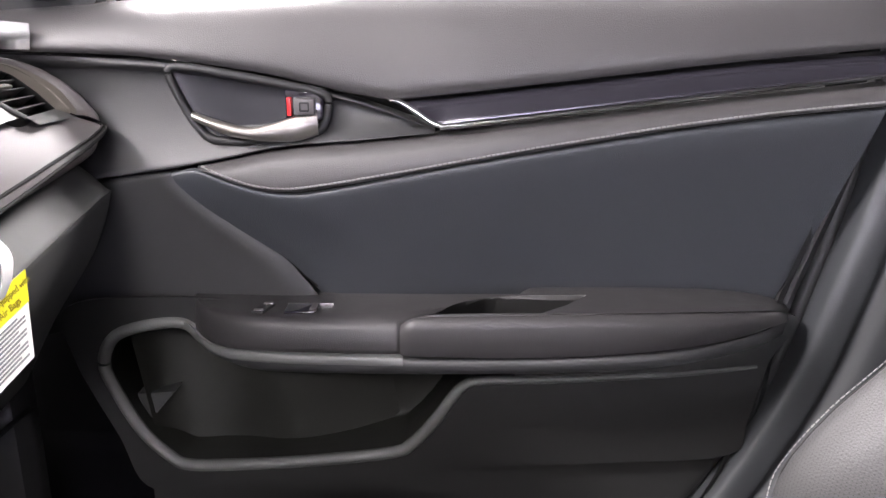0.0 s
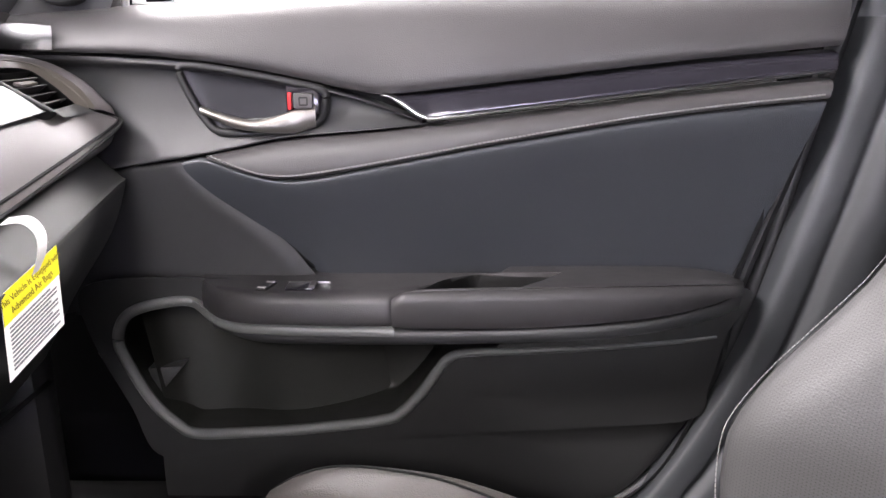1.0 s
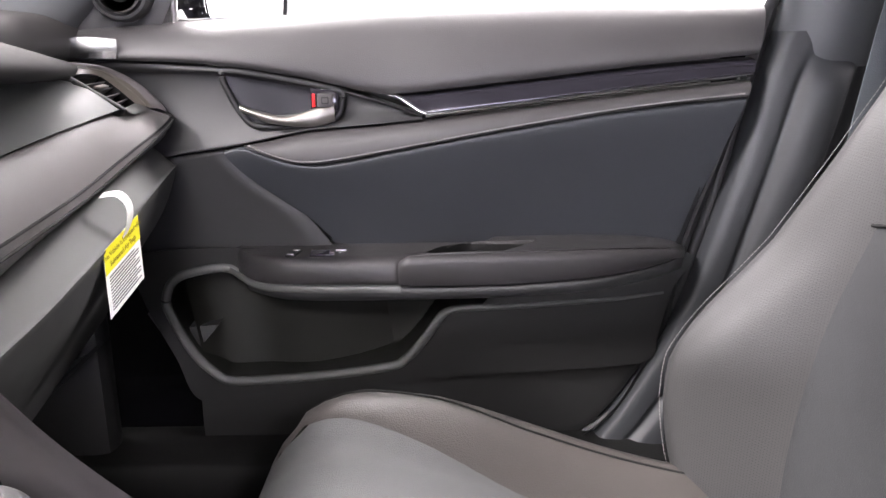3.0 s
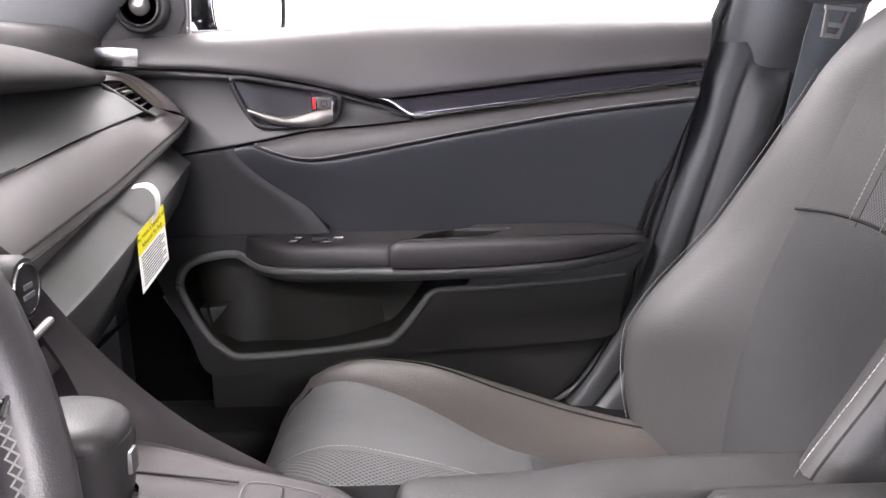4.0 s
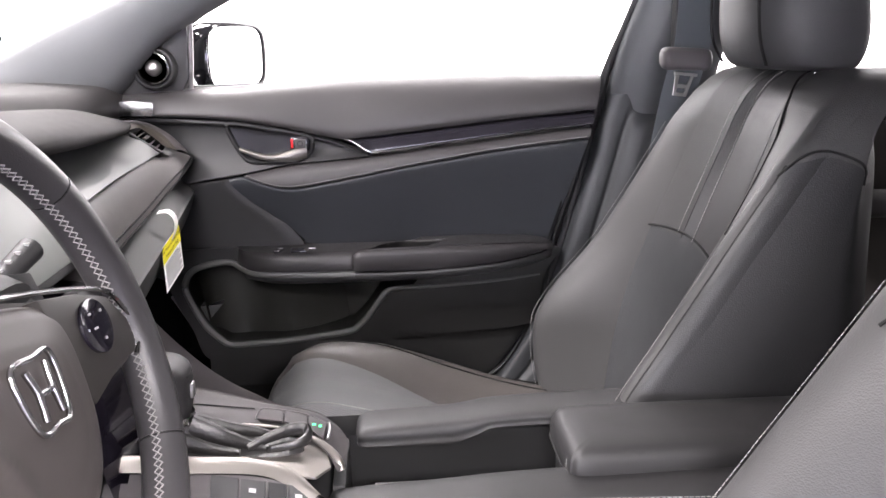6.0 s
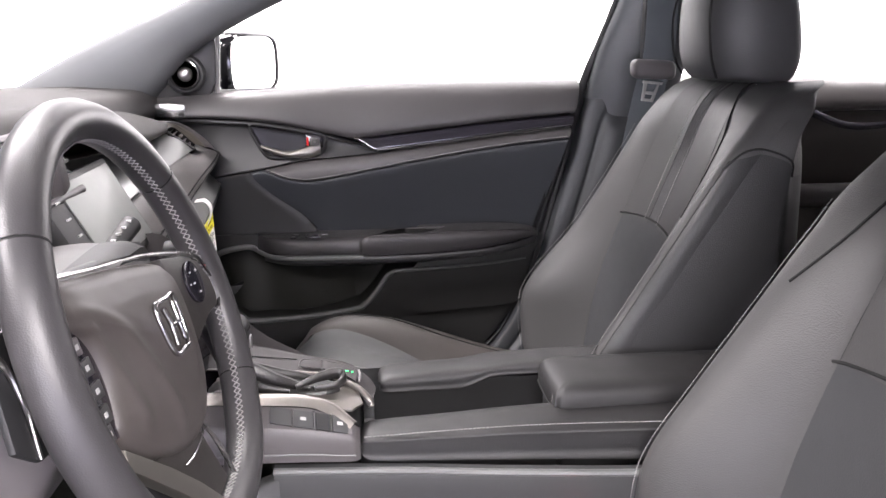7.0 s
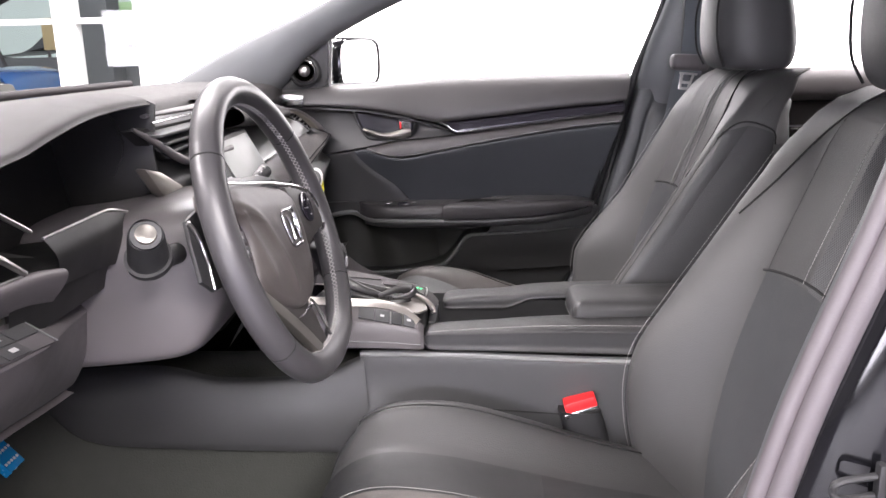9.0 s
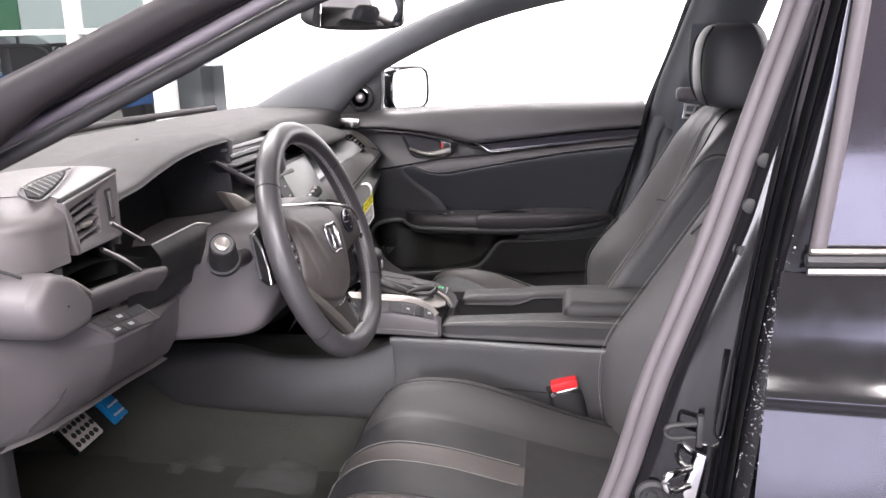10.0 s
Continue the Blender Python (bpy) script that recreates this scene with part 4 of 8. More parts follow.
part("mirror_foot", rbox((-0.315, 0.78, 1.105), (0.06, 0.12, 0.035), 0.012), PAINT, mirror)


# ---- front seats ----
def curve_at(ctrl):
    pts = spline([c[1:] if len(c) == 4 else (c[1], c[2], 0) for c in ctrl], 60)
    vs = [float(np.interp(i / 60 * (len(ctrl) - 1), range(len(ctrl)), [c[0] for c in ctrl])) for i in range(61)]
    def f(v):
        return [float(np.interp(v, vs, [p[k] for p in pts])) for k in range(3)]
    return f


def front_seat(y0, s, label):
    """A front seat whose middle is at y0. s: +1 where its inboard side faces -y."""
    seat = thing("front_seat", (0, 0, 0), label, "car seat", "front seats")
    back = curve_at([(0, 0.325, 0.60), (0.2, 0.333, 0.71), (0.4, 0.355, 0.83), (0.6, 0.387, 0.935), (0.8, 0.428, 1.045), (0.90, 0.450, 1.100), (0.96, 0.478, 1.134), (1.0, 0.520, 1.146)])
    wid = curve_at([(0, 0.175, 0), (0.25, 0.205, 0), (0.5, 0.205, 0), (0.75, 0.198, 0), (0.85, 0.194, 0), (0.92, 0.183, 0), (0.97, 0.158, 0), (1.0, 0.115, 0)])
    pro = curve_at([(0, 0.055, 0), (0.2, 0.095, 0), (0.38, 0.112, 0), (0.52, 0.088, 0), (0.67, 0.060, 0), (0.82, 0.034, 0), (0.93, 0.008, 0), (1.0, 0.0, 0)])

    def B(u, v):
        x, z, _ = back(v)
        w, p = wid(v)[0], pro(v)[0]
        if s > 0 and u < 0:
            p *= 1 - 0.32 * min(1.0, max(0.0, (v - 0.36) / 0.2))
            w *= 1 - 0.09 * min(1.0, max(0.0, (v - 0.45) / 0.25))
        a = abs(u)
        if a <= 0.5:
            y, d = a / 0.5 * 0.112 * w / 0.205, 0.010 * (a / 0.5) ** 2
        elif a <= 0.85:
            f = (a - 0.5) / 0.35
            y = 0.112 * w / 0.205 + (w - 0.008 - 0.112 * w / 0.205) * f
            d = 0.010 + (p - 0.010) * (math.sin(f * math.pi / 2) ** 1.3 if p > 0.01 else f)
        else:
            f = (a - 0.85) / 0.15
            y = w - 0.008 + 0.014 * math.sin(f * math.pi / 2)
            d = p - 0.034 * f * f - 0.004 * f
        return Vector((x - d, y0 - math.copysign(y, u) * s, z - 0.25 * d * (1 if v < 0.9 else 0.3)))

    def cover(name, S, u0, u1, v0, v1, nu, nv, m, lab="", puff=0.002, sink=0.003):
        if s > 0:
            u0, u1 = u1, u0
        return part(name, skin(S, u0, u1, v0, v1, nu, nv, puff, sink), m, seat, lab)

    cover("back_insert", B, -0.5, 0.5, 0.0, 0.60, 16, 20, LEATHER_IN, "smooth dark leather insert", 0.0005, 0.0006)
    cover("back_upper", B, -0.5, -0.09, 0.60, 1.0, 8, 14, LEATHER, "", 0.0, 0.0)
    cover("back_upper", B, 0.09, 0.5, 0.60, 1.0, 8, 14, LEATHER, "", 0.0, 0.0)
    cover("back_strip", B, -0.09, 0.09, 0.60, 1.0, 6, 14, MESH, "woven mesh centre strip", 0.0, 0.0006)
    cover("bolster", B, 0.5, 0.88, 0.0, 1.0, 12, 34, LEATHER, "padded leather bolster", 0.0005, 0.0006)
    cover("bolster", B, -0.88, -0.5, 0.0, 1.0, 12, 34, LEATHER_PERF if s > 0 else LEATHER, "padded leather bolster", 0.0005, 0.0006)
    # Bolster edges take the darkened leather in place of shade.
    cover("bolster_edge", B, 0.88, 1.0, 0.0, 0.83, 4, 30, LEATHER_SIDE_SHADE, "", 0.0005, 0.0006)
    cover("shoulder_edge", B, 0.88, 1.0, 0.83, 1.0, 4, 8, LEATHER, "", 0.0005, 0.0006)
    cover("bolster_edge", B, -1.0, -0.88, 0.0, 0.83, 4, 30, LEATHER_SIDE_SHADE, "", 0.0005, 0.0006)
    cover("shoulder_edge", B, -1.0, -0.88, 0.83, 1.0, 4, 8, LEATHER, "", 0.0005, 0.0006)
    # side and rear shell, its shade put into a darker leather; above the shoulder seam it is covered like the back
    def shell_row(v):
        x, z, _ = back(v)
        w = wid(v)[0]
        e1, e2 = B(0.95, v), B(-0.95, v)
        o1, o2 = B(1.0, v), B(-1.0, v)
        xr = x + 0.088 - 0.035 * v
        if s > 0:
            xr = max(xr, 0.522)
        zr = z - 0.01 - 0.02 * v
        mid_y = Vector((0, 0.002 * s, 0))
        return [e1 + mid_y + Vector((0.004, 0, -0.002)), o1 + Vector((0.003, 0, -0.001)), Vector((x + 0.04, o1.y - s * 0.006, z - 0.01)), Vector((xr - 0.04, o1.y, zr)), Vector((xr, y0 - s * w * 0.75, zr)), Vector((xr + 0.012, y0, zr)), Vector((xr, y0 + s * w * 0.75, zr)), Vector((xr - 0.04, o2.y, zr)), Vector((x + 0.04, o2.y + s * 0.006, z - 0.01)), o2 + Vector((0.003, 0, -0.001)), e2 - mid_y + Vector((0.004, 0, -0.002))]
    vs = (0.0, 0.15, 0.3, 0.45, 0.6, 0.75, 0.87, 0.95)
    VSEAM = 0.83
    part("back_shell", loft([shell_row(v) for v in (0.0, 0.15, 0.3, 0.45, 0.6, 0.72, VSEAM)], 64, 4), LEATHER_SIDE_SHADE, seat, "black leather seat side and rear cover, darkened for shade")
    part("shoulder", loft([shell_row(v) for v in (VSEAM, 0.87, 0.91, 0.95)] + [[B(u, 0.995) + Vector((0.004 + 0.020 * (1 - abs(u)), 0, -0.002)) for u in (0.96, 1.0, 0.92, 0.8, 0.45, 0.0, -0.45, -0.8, -0.92, -1.0, -0.96)]], 64, 4), LEATHER, seat, "padded leather shoulder")
    for sg in (1, -1):
        row = shell_row(VSEAM)
        row = row if sg > 0 else row[::-1]
        out = Vector((0, -sg * s * 0.0015, 0))
        part("shoulder_piping", tube([B(sg * 0.88, VSEAM - 0.015), B(sg * 0.93, VSEAM + 0.012) + out, row[1] + out + Vector((0, 0, 0.006)), row[2] + out + Vector((0, 0, 0.004)), row[3] + out], 0.0014, 24, 6), SEAM, seat)
    for u in (0.88, -0.88):
        pts = [B(u, 0.03 + 0.80 * i / 60) + Vector((-0.0005, 0, 0.0005)) for i in range(61)]
        part("piping", tube([p + Vector((0.0020, 0, -0.001)) for p in pts], 0.0013, 60, 6), SEAM, seat)
        if abs(u) > 0.6:
            du = 0.035 if u > 0 else -0.035
            part("stitching", stitches([B(u - du, 0.03 + 0.80 * i / 60) + Vector((-0.0045, -0.001 * s, 0.003)) for i in range(61)]), THREAD, seat)
    for u in (-0.115, 0.115):
        part("stitching", stitches([B(u, 0.61 + 0.36 * i / 40) + Vector((-0.004, 0, 0.002)) for i in range(41)]), THREAD, seat)
    part("cross_seam", tube([B(-0.52 + 1.04 * i / 20, 0.60 + 0.012 * (1 - (i / 10 - 1) ** 2)) + Vector((-0.0005, 0, 0)) for i in range(21)], 0.0016, 20, 6, smooth=False), SEAM, seat)

    for sg in (1,):
        part("shoulder_seam", tube([B(sg * u, v) + Vector((-0.0005, 0, 0.0005)) for u, v in ((0.36, 0.985), (0.45, 0.955), (0.54, 0.905), (0.62, 0.85), (0.70, 0.78), (0.78, 0.71))], 0.0014, 40, 6), SEAM, seat)

    # cushion
    hi = 1 if s > 0 else 0
    mid = curve_at([(0, -0.140 - 0.006 * hi, 0.520), (0.12, -0.172 - 0.006 * hi, 0.590 + 0.008 * hi), (0.24, -0.155 - 0.005 * hi, 0.655 + 0.023 * hi), (0.36, -0.095, 0.692 + 0.028 * hi), (0.5, -0.01, 0.690 + 0.017 * hi), (0.66, 0.09, 0.668 + 0.006 * hi), (0.82, 0.19, 0.645), (1.0, 0.30, 0.625)])
    cw = curve_at([(0, 0.19, 0), (0.3, 0.205, 0), (0.6, 0.212, 0), (1.0, 0.20, 0)])
    cp = curve_at([(0, 0.0, 0), (0.2, 0.012, 0), (0.36, 0.034 - 0.010 * hi, 0), (0.55, 0.044 - 0.004 * hi, 0), (0.8, 0.036, 0), (1.0, 0.03, 0)])

    def C(u, v):
        if s > 0:
            # the insert widens towards the front
            a, ub = abs(u), 0.55 + 0.22 * min(1.0, max(0.0, (0.66 - v) / 0.36))
            a = ub + (a - 0.55) * (1 - ub) / 0.45 if a > 0.55 else 0.17 + (a - 0.17) * (ub - 0.17) / 0.38 if a > 0.17 else a
            u = math.copysign(a, u)
        x, z, _ = mid(v)
        w, p = cw(v)[0], cp(v)[0] * (0.15 if s > 0 and u > 0 else 1.0)
        a = abs(u)
        if a <= 0.55:
            y, d = a / 0.55 * 0.115, -0.004 * (1 - (a / 0.55) ** 2) * 0
        elif a <= 0.85:
            f = (a - 0.55) / 0.30
            y, d = 0.115 + (w - 0.025 - 0.115) * f, p * math.sin(f * math.pi / 2) ** 1.4
        else:
            f = (a - 0.85) / 0.15
            y, d = w - 0.025 + 0.025 * math.sin(f * math.pi / 2), p - 0.055 * f * f
        xo = 0.012 * max(0, a - 0.5) / 0.5 if v < 0.3 else 0
        return Vector((x + xo, y0 - math.copysign(y, u) * s, z + d * (1 if v > 0.2 else v / 0.2)))

    # One insert leather in two tones: lit on the passenger seat, shaded on the driver's.
    if s > 0:
        cover("cushion_insert", C, -0.55, -0.17, 0.0, 0.70, 12, 24, INSERT_LIT, "leather cushion insert, paler as the lit seat", 0.001, 0.0015)
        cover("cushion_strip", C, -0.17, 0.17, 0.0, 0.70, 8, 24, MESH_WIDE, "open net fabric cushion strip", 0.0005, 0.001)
        cover("cushion_insert", C, 0.17, 0.55, 0.0, 0.70, 8, 24, INSERT_LIT, "leather cushion insert, paler as the lit seat", 0.001, 0.0015)
    else:
        cover("cushion_insert", C, -0.55, -0.12, 0.0, 0.70, 8, 24, INSERT_SHADED, "leather cushion insert, darker as the shaded seat", 0.001, 0.0015)
        cover("cushion_insert", C, 0.12, 0.55, 0.0, 0.70, 8, 24, INSERT_SHADED, "leather cushion insert, darker as the shaded seat", 0.001, 0.0015)
        cover("cushion_strip", C, -0.12, 0.12, 0.0, 0.70, 10, 24, LEATHER_WARM, "", 0.001, 0.0015)
    cover("cushion_rear", C, -0.55, 0.55, 0.70, 1.0, 16, 10, LEATHER_IN if s > 0 else INSERT_SHADED, "", 0.001, 0.0015)
    cover("cushion_bolster", C, 0.55, 1.0, 0.0, 1.0, 14, 32, LEATHER, "padded leather cushion bolster", 0.001, 0.0015)
    cover("cushion_bolster", C, -1.0, -0.55, 0.0, 1.0, 14, 32, LEATHER_WARM, "padded leather cushion bolster", 0.001, 0.0015)
    for u in (0.80, -0.80):
        part("piping", tube([C(u, 0.04 + 0.92 * i / 50) + Vector((0, 0, 0.0014)) for i in range(51)], 0.0012, 50, 6), SEAM, seat)
    for u in ((0.17, -0.17) if s > 0 else (0.135, -0.135)):
        part("stitching", stitches([C(u, 0.02 + 0.67 * i / 40) + Vector((-0.002, 0, 0.0035)) for i in range(41)]), THREAD, seat)
    for sg in (-1, 1):
        part("cushion_side", loft([[C(sg * 1.0, v) + Vector((0, 0, -0.002)) for v in vs], [C(sg * 1.0, v) + Vector((0, 0, -max(0.01, (C(1.0, v).z - 0.52) * 0.5))) for v in vs], [Vector((C(sg, v).x, C(sg, v).y, 0.525)) for v in vs]], 24, 3), PLASTIC_DARK, seat, "black plastic seat valance")
        part("seat_rail", rbox((0.08, y0 + sg * 0.14, 0.53), (0.45, 0.04, 0.05), 0.006), RUBBER, seat)

    # headrest
    hr = []
    for z, xa, xb, w in ((1.141, 0.475, 0.535, 0.070), (1.146, 0.444, 0.556, 0.088), (1.175, 0.430, 0.564, 0.094), (1.220, 0.426, 0.560, 0.093), (1.262, 0.429, 0.552, 0.086), (1.290, 0.444, 0.538, 0.070), (1.299, 0.468, 0.515, 0.045)):
        xm = (xa + xb) / 2
        hr.append([(xa, y0 - w * 0.45, z), (xa, y0 + w * 0.45, z), (xa + 0.03, y0 + w * 0.92, z), (xm + 0.02, y0 + w, z), (xb - 0.02, y0 + w * 0.85, z), (xb, y0 + w * 0.3, z), (xb, y0 - w * 0.3, z), (xb - 0.02, y0 - w * 0.85, z), (xm + 0.02, y0 - w, z), (xa + 0.03, y0 - w * 0.92, z)])
    part("headrest", loft(hr, 40, 5, closed=True, cap=True), LEATHER_SHADED, seat, "padded black leather headrest, darkened for roof shade")
    for sg in (-1, 1):
        part("headrest_seam", tube([(0.441, y0 + sg * 0.060, 1.148), (0.430, y0 + sg * 0.066, 1.172), (0.4255, y0 + sg * 0.066, 1.20), (0.4245, y0 + sg * 0.064, 1.235), (0.431, y0 + sg * 0.056, 1.268), (0.446, y0 + sg * 0.044, 1.292)], 0.0018, 20, 6), SEAM, seat)
        part("headrest_post", tube([(0.500, y0 + sg * 0.05, 1.11), (0.505, y0 + sg * 0.05, 1.16)], 0.006, 4), BRIGHT, seat)
    return seat


front_seat(0.300, 1, "black leather passenger seat with grey stitching and mesh strip")
front_seat(-0.315, -1, "black leather driver seat with grey stitching")

# ---- rear bench and rear door seen past the seats ----
bench = thing("rear_bench", (0, 0, 0), "black leather rear bench seat", "car seat")
part("bench_cushion", loft([[(x, y, z) for y in (-0.62, -0.4, 0, 0.4, 0.62)] for x, z in ((0.75, 0.52), (0.72, 0.66), (0.76, 0.71), (0.9, 0.705), (1.15, 0.66))], 20, 5), LEATHER, bench)
part("bench_back", loft([[(x, y, z) for y in (-0.62, -0.4, 0, 0.4, 0.62)] for x, z in ((1.12, 0.62), (1.15, 0.72), (1.27, 1.0), (1.34, 1.14), (1.40, 1.16))], 20, 5), LEATHER, bench)


def rear_door(s):
    d = thing("rear_door", (0, 0, 0), "closed black rear door with window", "car door", "rear doors")
    X = (0.50, 0.62, 0.80, 1.0, 1.25)
    part("rear_sill_pad", loft([[(x, s * y, z + 0.012 * (x - 0.5)) for x in X] for y, z in ((0.72, 1.118), (0.695, 1.122), (0.672, 1.105), (0.66, 1.075), (0.666, 1.058), (0.70, 1.05))], 20, 4), PAD, d, "soft grained rear sill pad")
    part("rear_panel", loft([[(x, s * y, z) for x in X] for y, z in ((0.69, 1.055), (0.675, 1.04), (0.668, 1.0), (0.684, 0.93), (0.69, 0.86), (0.685, 0.70), (0.69, 0.56))], 20, 4), LEATHER_WARM, d, "warm black door panel")
    part("rear_armrest", loft([[(x, s * y, z) for x in (0.56, 0.62, 0.8, 1.0, 1.15)] for y, z in ((0.69, 0.915), (0.64, 0.92), (0.618, 0.905), (0.625, 0.88), (0.69, 0.87))], 20, 4), PLASTIC_GREY, d)
    part("rear_trim", tube([(0.82, s * 0.662, 1.055), (0.90, s * 0.655, 1.030), (1.05, s * 0.655, 1.040), (1.2, s * 0.656, 1.05)], 0.007, 20, flat=0.6), METAL_TRIM, d)
    part("rear_handle", tube([(0.68, s * 0.672, 1.005), (0.71, s * 0.660, 1.000), (0.76, s * 0.660, 1.003), (0.79, s * 0.668, 1.01)], 0.007, 14), CHROME, d, "chrome inner handle")
    if s > 0:
        part("outer_skin", loft([[(x, s * y, z) for x in (0.42, 0.8, 1.3)] for y, z in ((0.735, 1.09), (0.80, 1.0), (0.83, 0.8), (0.80, 0.5))], 12, 5), PAINT, d)
        g = part("rear_glass", loft([[(x + dx, s * y, z) for x in (0.52, 0.8, 1.25)] for dx, y, z in ((0, 0.735, 1.09), (0.05, 0.70, 1.27), (0.06, 0.64, 1.43))], 8, 4), CLEAR, d)
        g.visible_shadow = False
    return d


rear_door(1)

# ---- seat belt ----
belt = thing("seat_belt", (0, 0, 0), "grey seat belt hanging on the pillar", "seat belt")
def strap(ctrl, w, m, name, th=0.0016, lab=""):
    pts = spline(ctrl, 30)
    bm = bmesh.new()
    grid_faces(bm, [[p + Vector((-w / 2, 0.004, 0)), p, p + Vector((w / 2, -0.004, 0))] for p in pts])
    return part(name, thick(bm, th), m, belt, lab)
strap([(0.482, 0.575, 1.30), (0.478, 0.560, 1.22), (0.470, 0.548, 1.155), (0.458, 0.540, 1.12), (0.444, 0.532, 1.06), (0.425, 0.525, 0.95), (0.41, 0.52, 0.80)], 0.050, BELT, "webbing", lab="blue-grey woven webbing")
part("guide_loop", loft([[(x, 0.548 + dy * k, 1.145 - 0.06 * (x - 0.463) + dz * k) for dy, dz in ((0.012, 0.010), (0.004, 0.016), (-0.010, 0.015), (-0.016, 0.004), (-0.016, -0.009), (-0.008, -0.016), (0.006, -0.014), (0.012, -0.004))] for x, k in ((0.4245, 0.25), (0.4265, 0.7), (0.432, 0.95), (0.445, 1.0), (0.463, 1.0), (0.483, 1.0), (0.494, 0.92), (0.4995, 0.6), (0.501, 0.2))], 32, 4, closed=True, cap=True), PLASTIC_GREY, belt, "rounded grey belt guide")
part("height_adjuster", rbox((0.480, 0.592, 1.225), (0.05, 0.02, 0.13), 0.008), PLASTIC_DARK, belt)
# tongue: a keyed plate with two windows
tg = lambda a, b: Vector((0.4405 + 0.0345 * a - 0.006 * b * (1 - a) - 0.011 * b * a, 0.5305 - 0.003 * b, 1.1285 - 0.004 * a - 0.033 * b))
bars = [[(0, 0), (1, 0), (1, 0.13), (0, 0.13)], [(0.06, 0.13), (0.24, 0.13), (0.26, 1.0), (0.10, 1.0)], [(0.74, 0.13), (0.86, 0.13), (0.80, 1.0), (0.62, 1.0)], [(0.24, 0.50), (0.74, 0.50), (0.72, 0.66), (0.25, 0.66)], [(0.25, 0.86), (0.64, 0.86), (0.62, 1.0), (0.26, 1.0)]]
part("tongue", join(*[prism([tg(a, b) for a, b in q], (0, -0.0035, 0), 0.0008) for q in bars]), SATIN, belt, "grey steel belt tongue with two windows")
lab_ = part("belt_label", rbox((0.441, 0.5245, 1.029), (0.026, 0.003, 0.013), 0.001, Matrix.Rotation(radians(-42), 4, "Y")), WHITE, belt, "small white sewn label")
part("label_bars", join(*[rbox((0.441 + dz * 0.7, 0.5225, 1.029 + dz * 0.7), (0.022, 0.001, 0.0020), 0, Matrix.Rotation(radians(-42), 4, "Y")) for dz in (-0.004, 0, 0.004)]), INK, lab_)

# ---- driver's belt buckle ----
buckle = thing("belt_buckle", (0, 0, 0), "black belt buckle with red release button", "belt buckle")
bm_ = Matrix.Rotation(radians(-22), 4, "Y")
part("buckle_body", loft([[(0.150 + dx + k * 0.028, -0.107 + dy, z) for dx, dy in ((0, -0.016), (0.046, -0.016), (0.046, 0.012), (0, 0.012))] for z, k, dx0 in ((0.712, 0.0, 0), (0.690, 0.25, 0), (0.650, 0.6, 0), (0.615, 1.0, 0))], 24, 4, closed=True, cap=True), PLASTIC_DARK, buckle)
part("release_button", rbox((0.174, -0.110, 0.722), (0.044, 0.026, 0.016), 0.004, Matrix.Rotation(radians(-18), 4, "Y")), RED, buckle, "red release button")
part("buckle_frame", rbox((0.175, -0.1105, 0.713), (0.048, 0.030, 0.008), 0.003, Matrix.Rotation(radians(-18), 4, "Y")), CHROME, buckle)
part("buckle_stalk", tube([(0.20, -0.105, 0.63), (0.215, -0.10, 0.60), (0.23, -0.10, 0.55)], 0.013, 8, flat=0.6), RUBBER, buckle)


# ---- dashboard ----
dash = thing("dashboard", (0, 0, 0), "dark grey dashboard with soft pads and gloss trim", "dashboard")
YD = (-0.70, -0.5, -0.25, 0.0, 0.25, 0.5, 0.70)
# upper shelf below the windscreen, its front roll ending before the instruments
part("upper_shelf", loft([[(-0.72 - 0.10 * (1 - (y / 0.70) ** 2), y, 1.098) for y in YD],
                          [(-0.66 - 0.08 * (1 - (y / 0.70) ** 2), y, 1.118) for y in YD],
                          [(-0.56, y, 1.124) for y in YD],
                          [(-0.49, y, 1.124) for y in YD]], 40, 5), DASHTOP, dash, "soft grained dash top")
YF = (-0.175, 0.0, 0.25, 0.5, 0.70)
part("shelf_front", loft([[(-0.50, y, 1.124) for y in YF], [(-0.44, y, 1.120 + (0.008 if y < 0.3 else 0)) for y in YF], [(-0.40, y, 1.112 + (0.012 if y < 0.3 else 0)) for y in YF], [(-0.385, y, 1.085) for y in YF], [(-0.40, y, 1.05) for y in YF]], 30, 5), DASHTOP, dash)
# passenger brow, gloss tray, padded ledge, glovebox
part("passenger_brow", loft([
    [(-0.42, 0.10, 1.118), (-0.42, 0.25, 1.112), (-0.42, 0.45, 1.100), (-0.425, 0.60, 1.082)],
    [(-0.37, 0.10, 1.122), (-0.37, 0.25, 1.112), (-0.38, 0.45, 1.096), (-0.40, 0.60, 1.076)],
    [(-0.325, 0.10, 1.108), (-0.325, 0.25, 1.096), (-0.335, 0.45, 1.080), (-0.355, 0.585, 1.066)],
    [(-0.312, 0.10, 1.092), (-0.312, 0.25, 1.080), (-0.324, 0.45, 1.066), (-0.352, 0.580, 1.056)],
    [(-0.33, 0.10, 1.080), (-0.33, 0.25, 1.068), (-0.345, 0.45, 1.057), (-0.365, 0.58, 1.050)],
    [(-0.42, 0.10, 1.070), (-0.42, 0.25, 1.060), (-0.42, 0.45, 1.050), (-0.42, 0.58, 1.045)]], 30, 5), DASHTOP, dash, "overhanging soft passenger brow")
LYY = (0.10, 0.27, 0.35, 0.45, 0.534, 0.60, 0.635, 0.655, 0.668, 0.674)
Z_D = (0.990, 0.996, 0.999, 1.006, 1.018, 1.018, 1.0165, 1.0145, 1.013, 1.010)
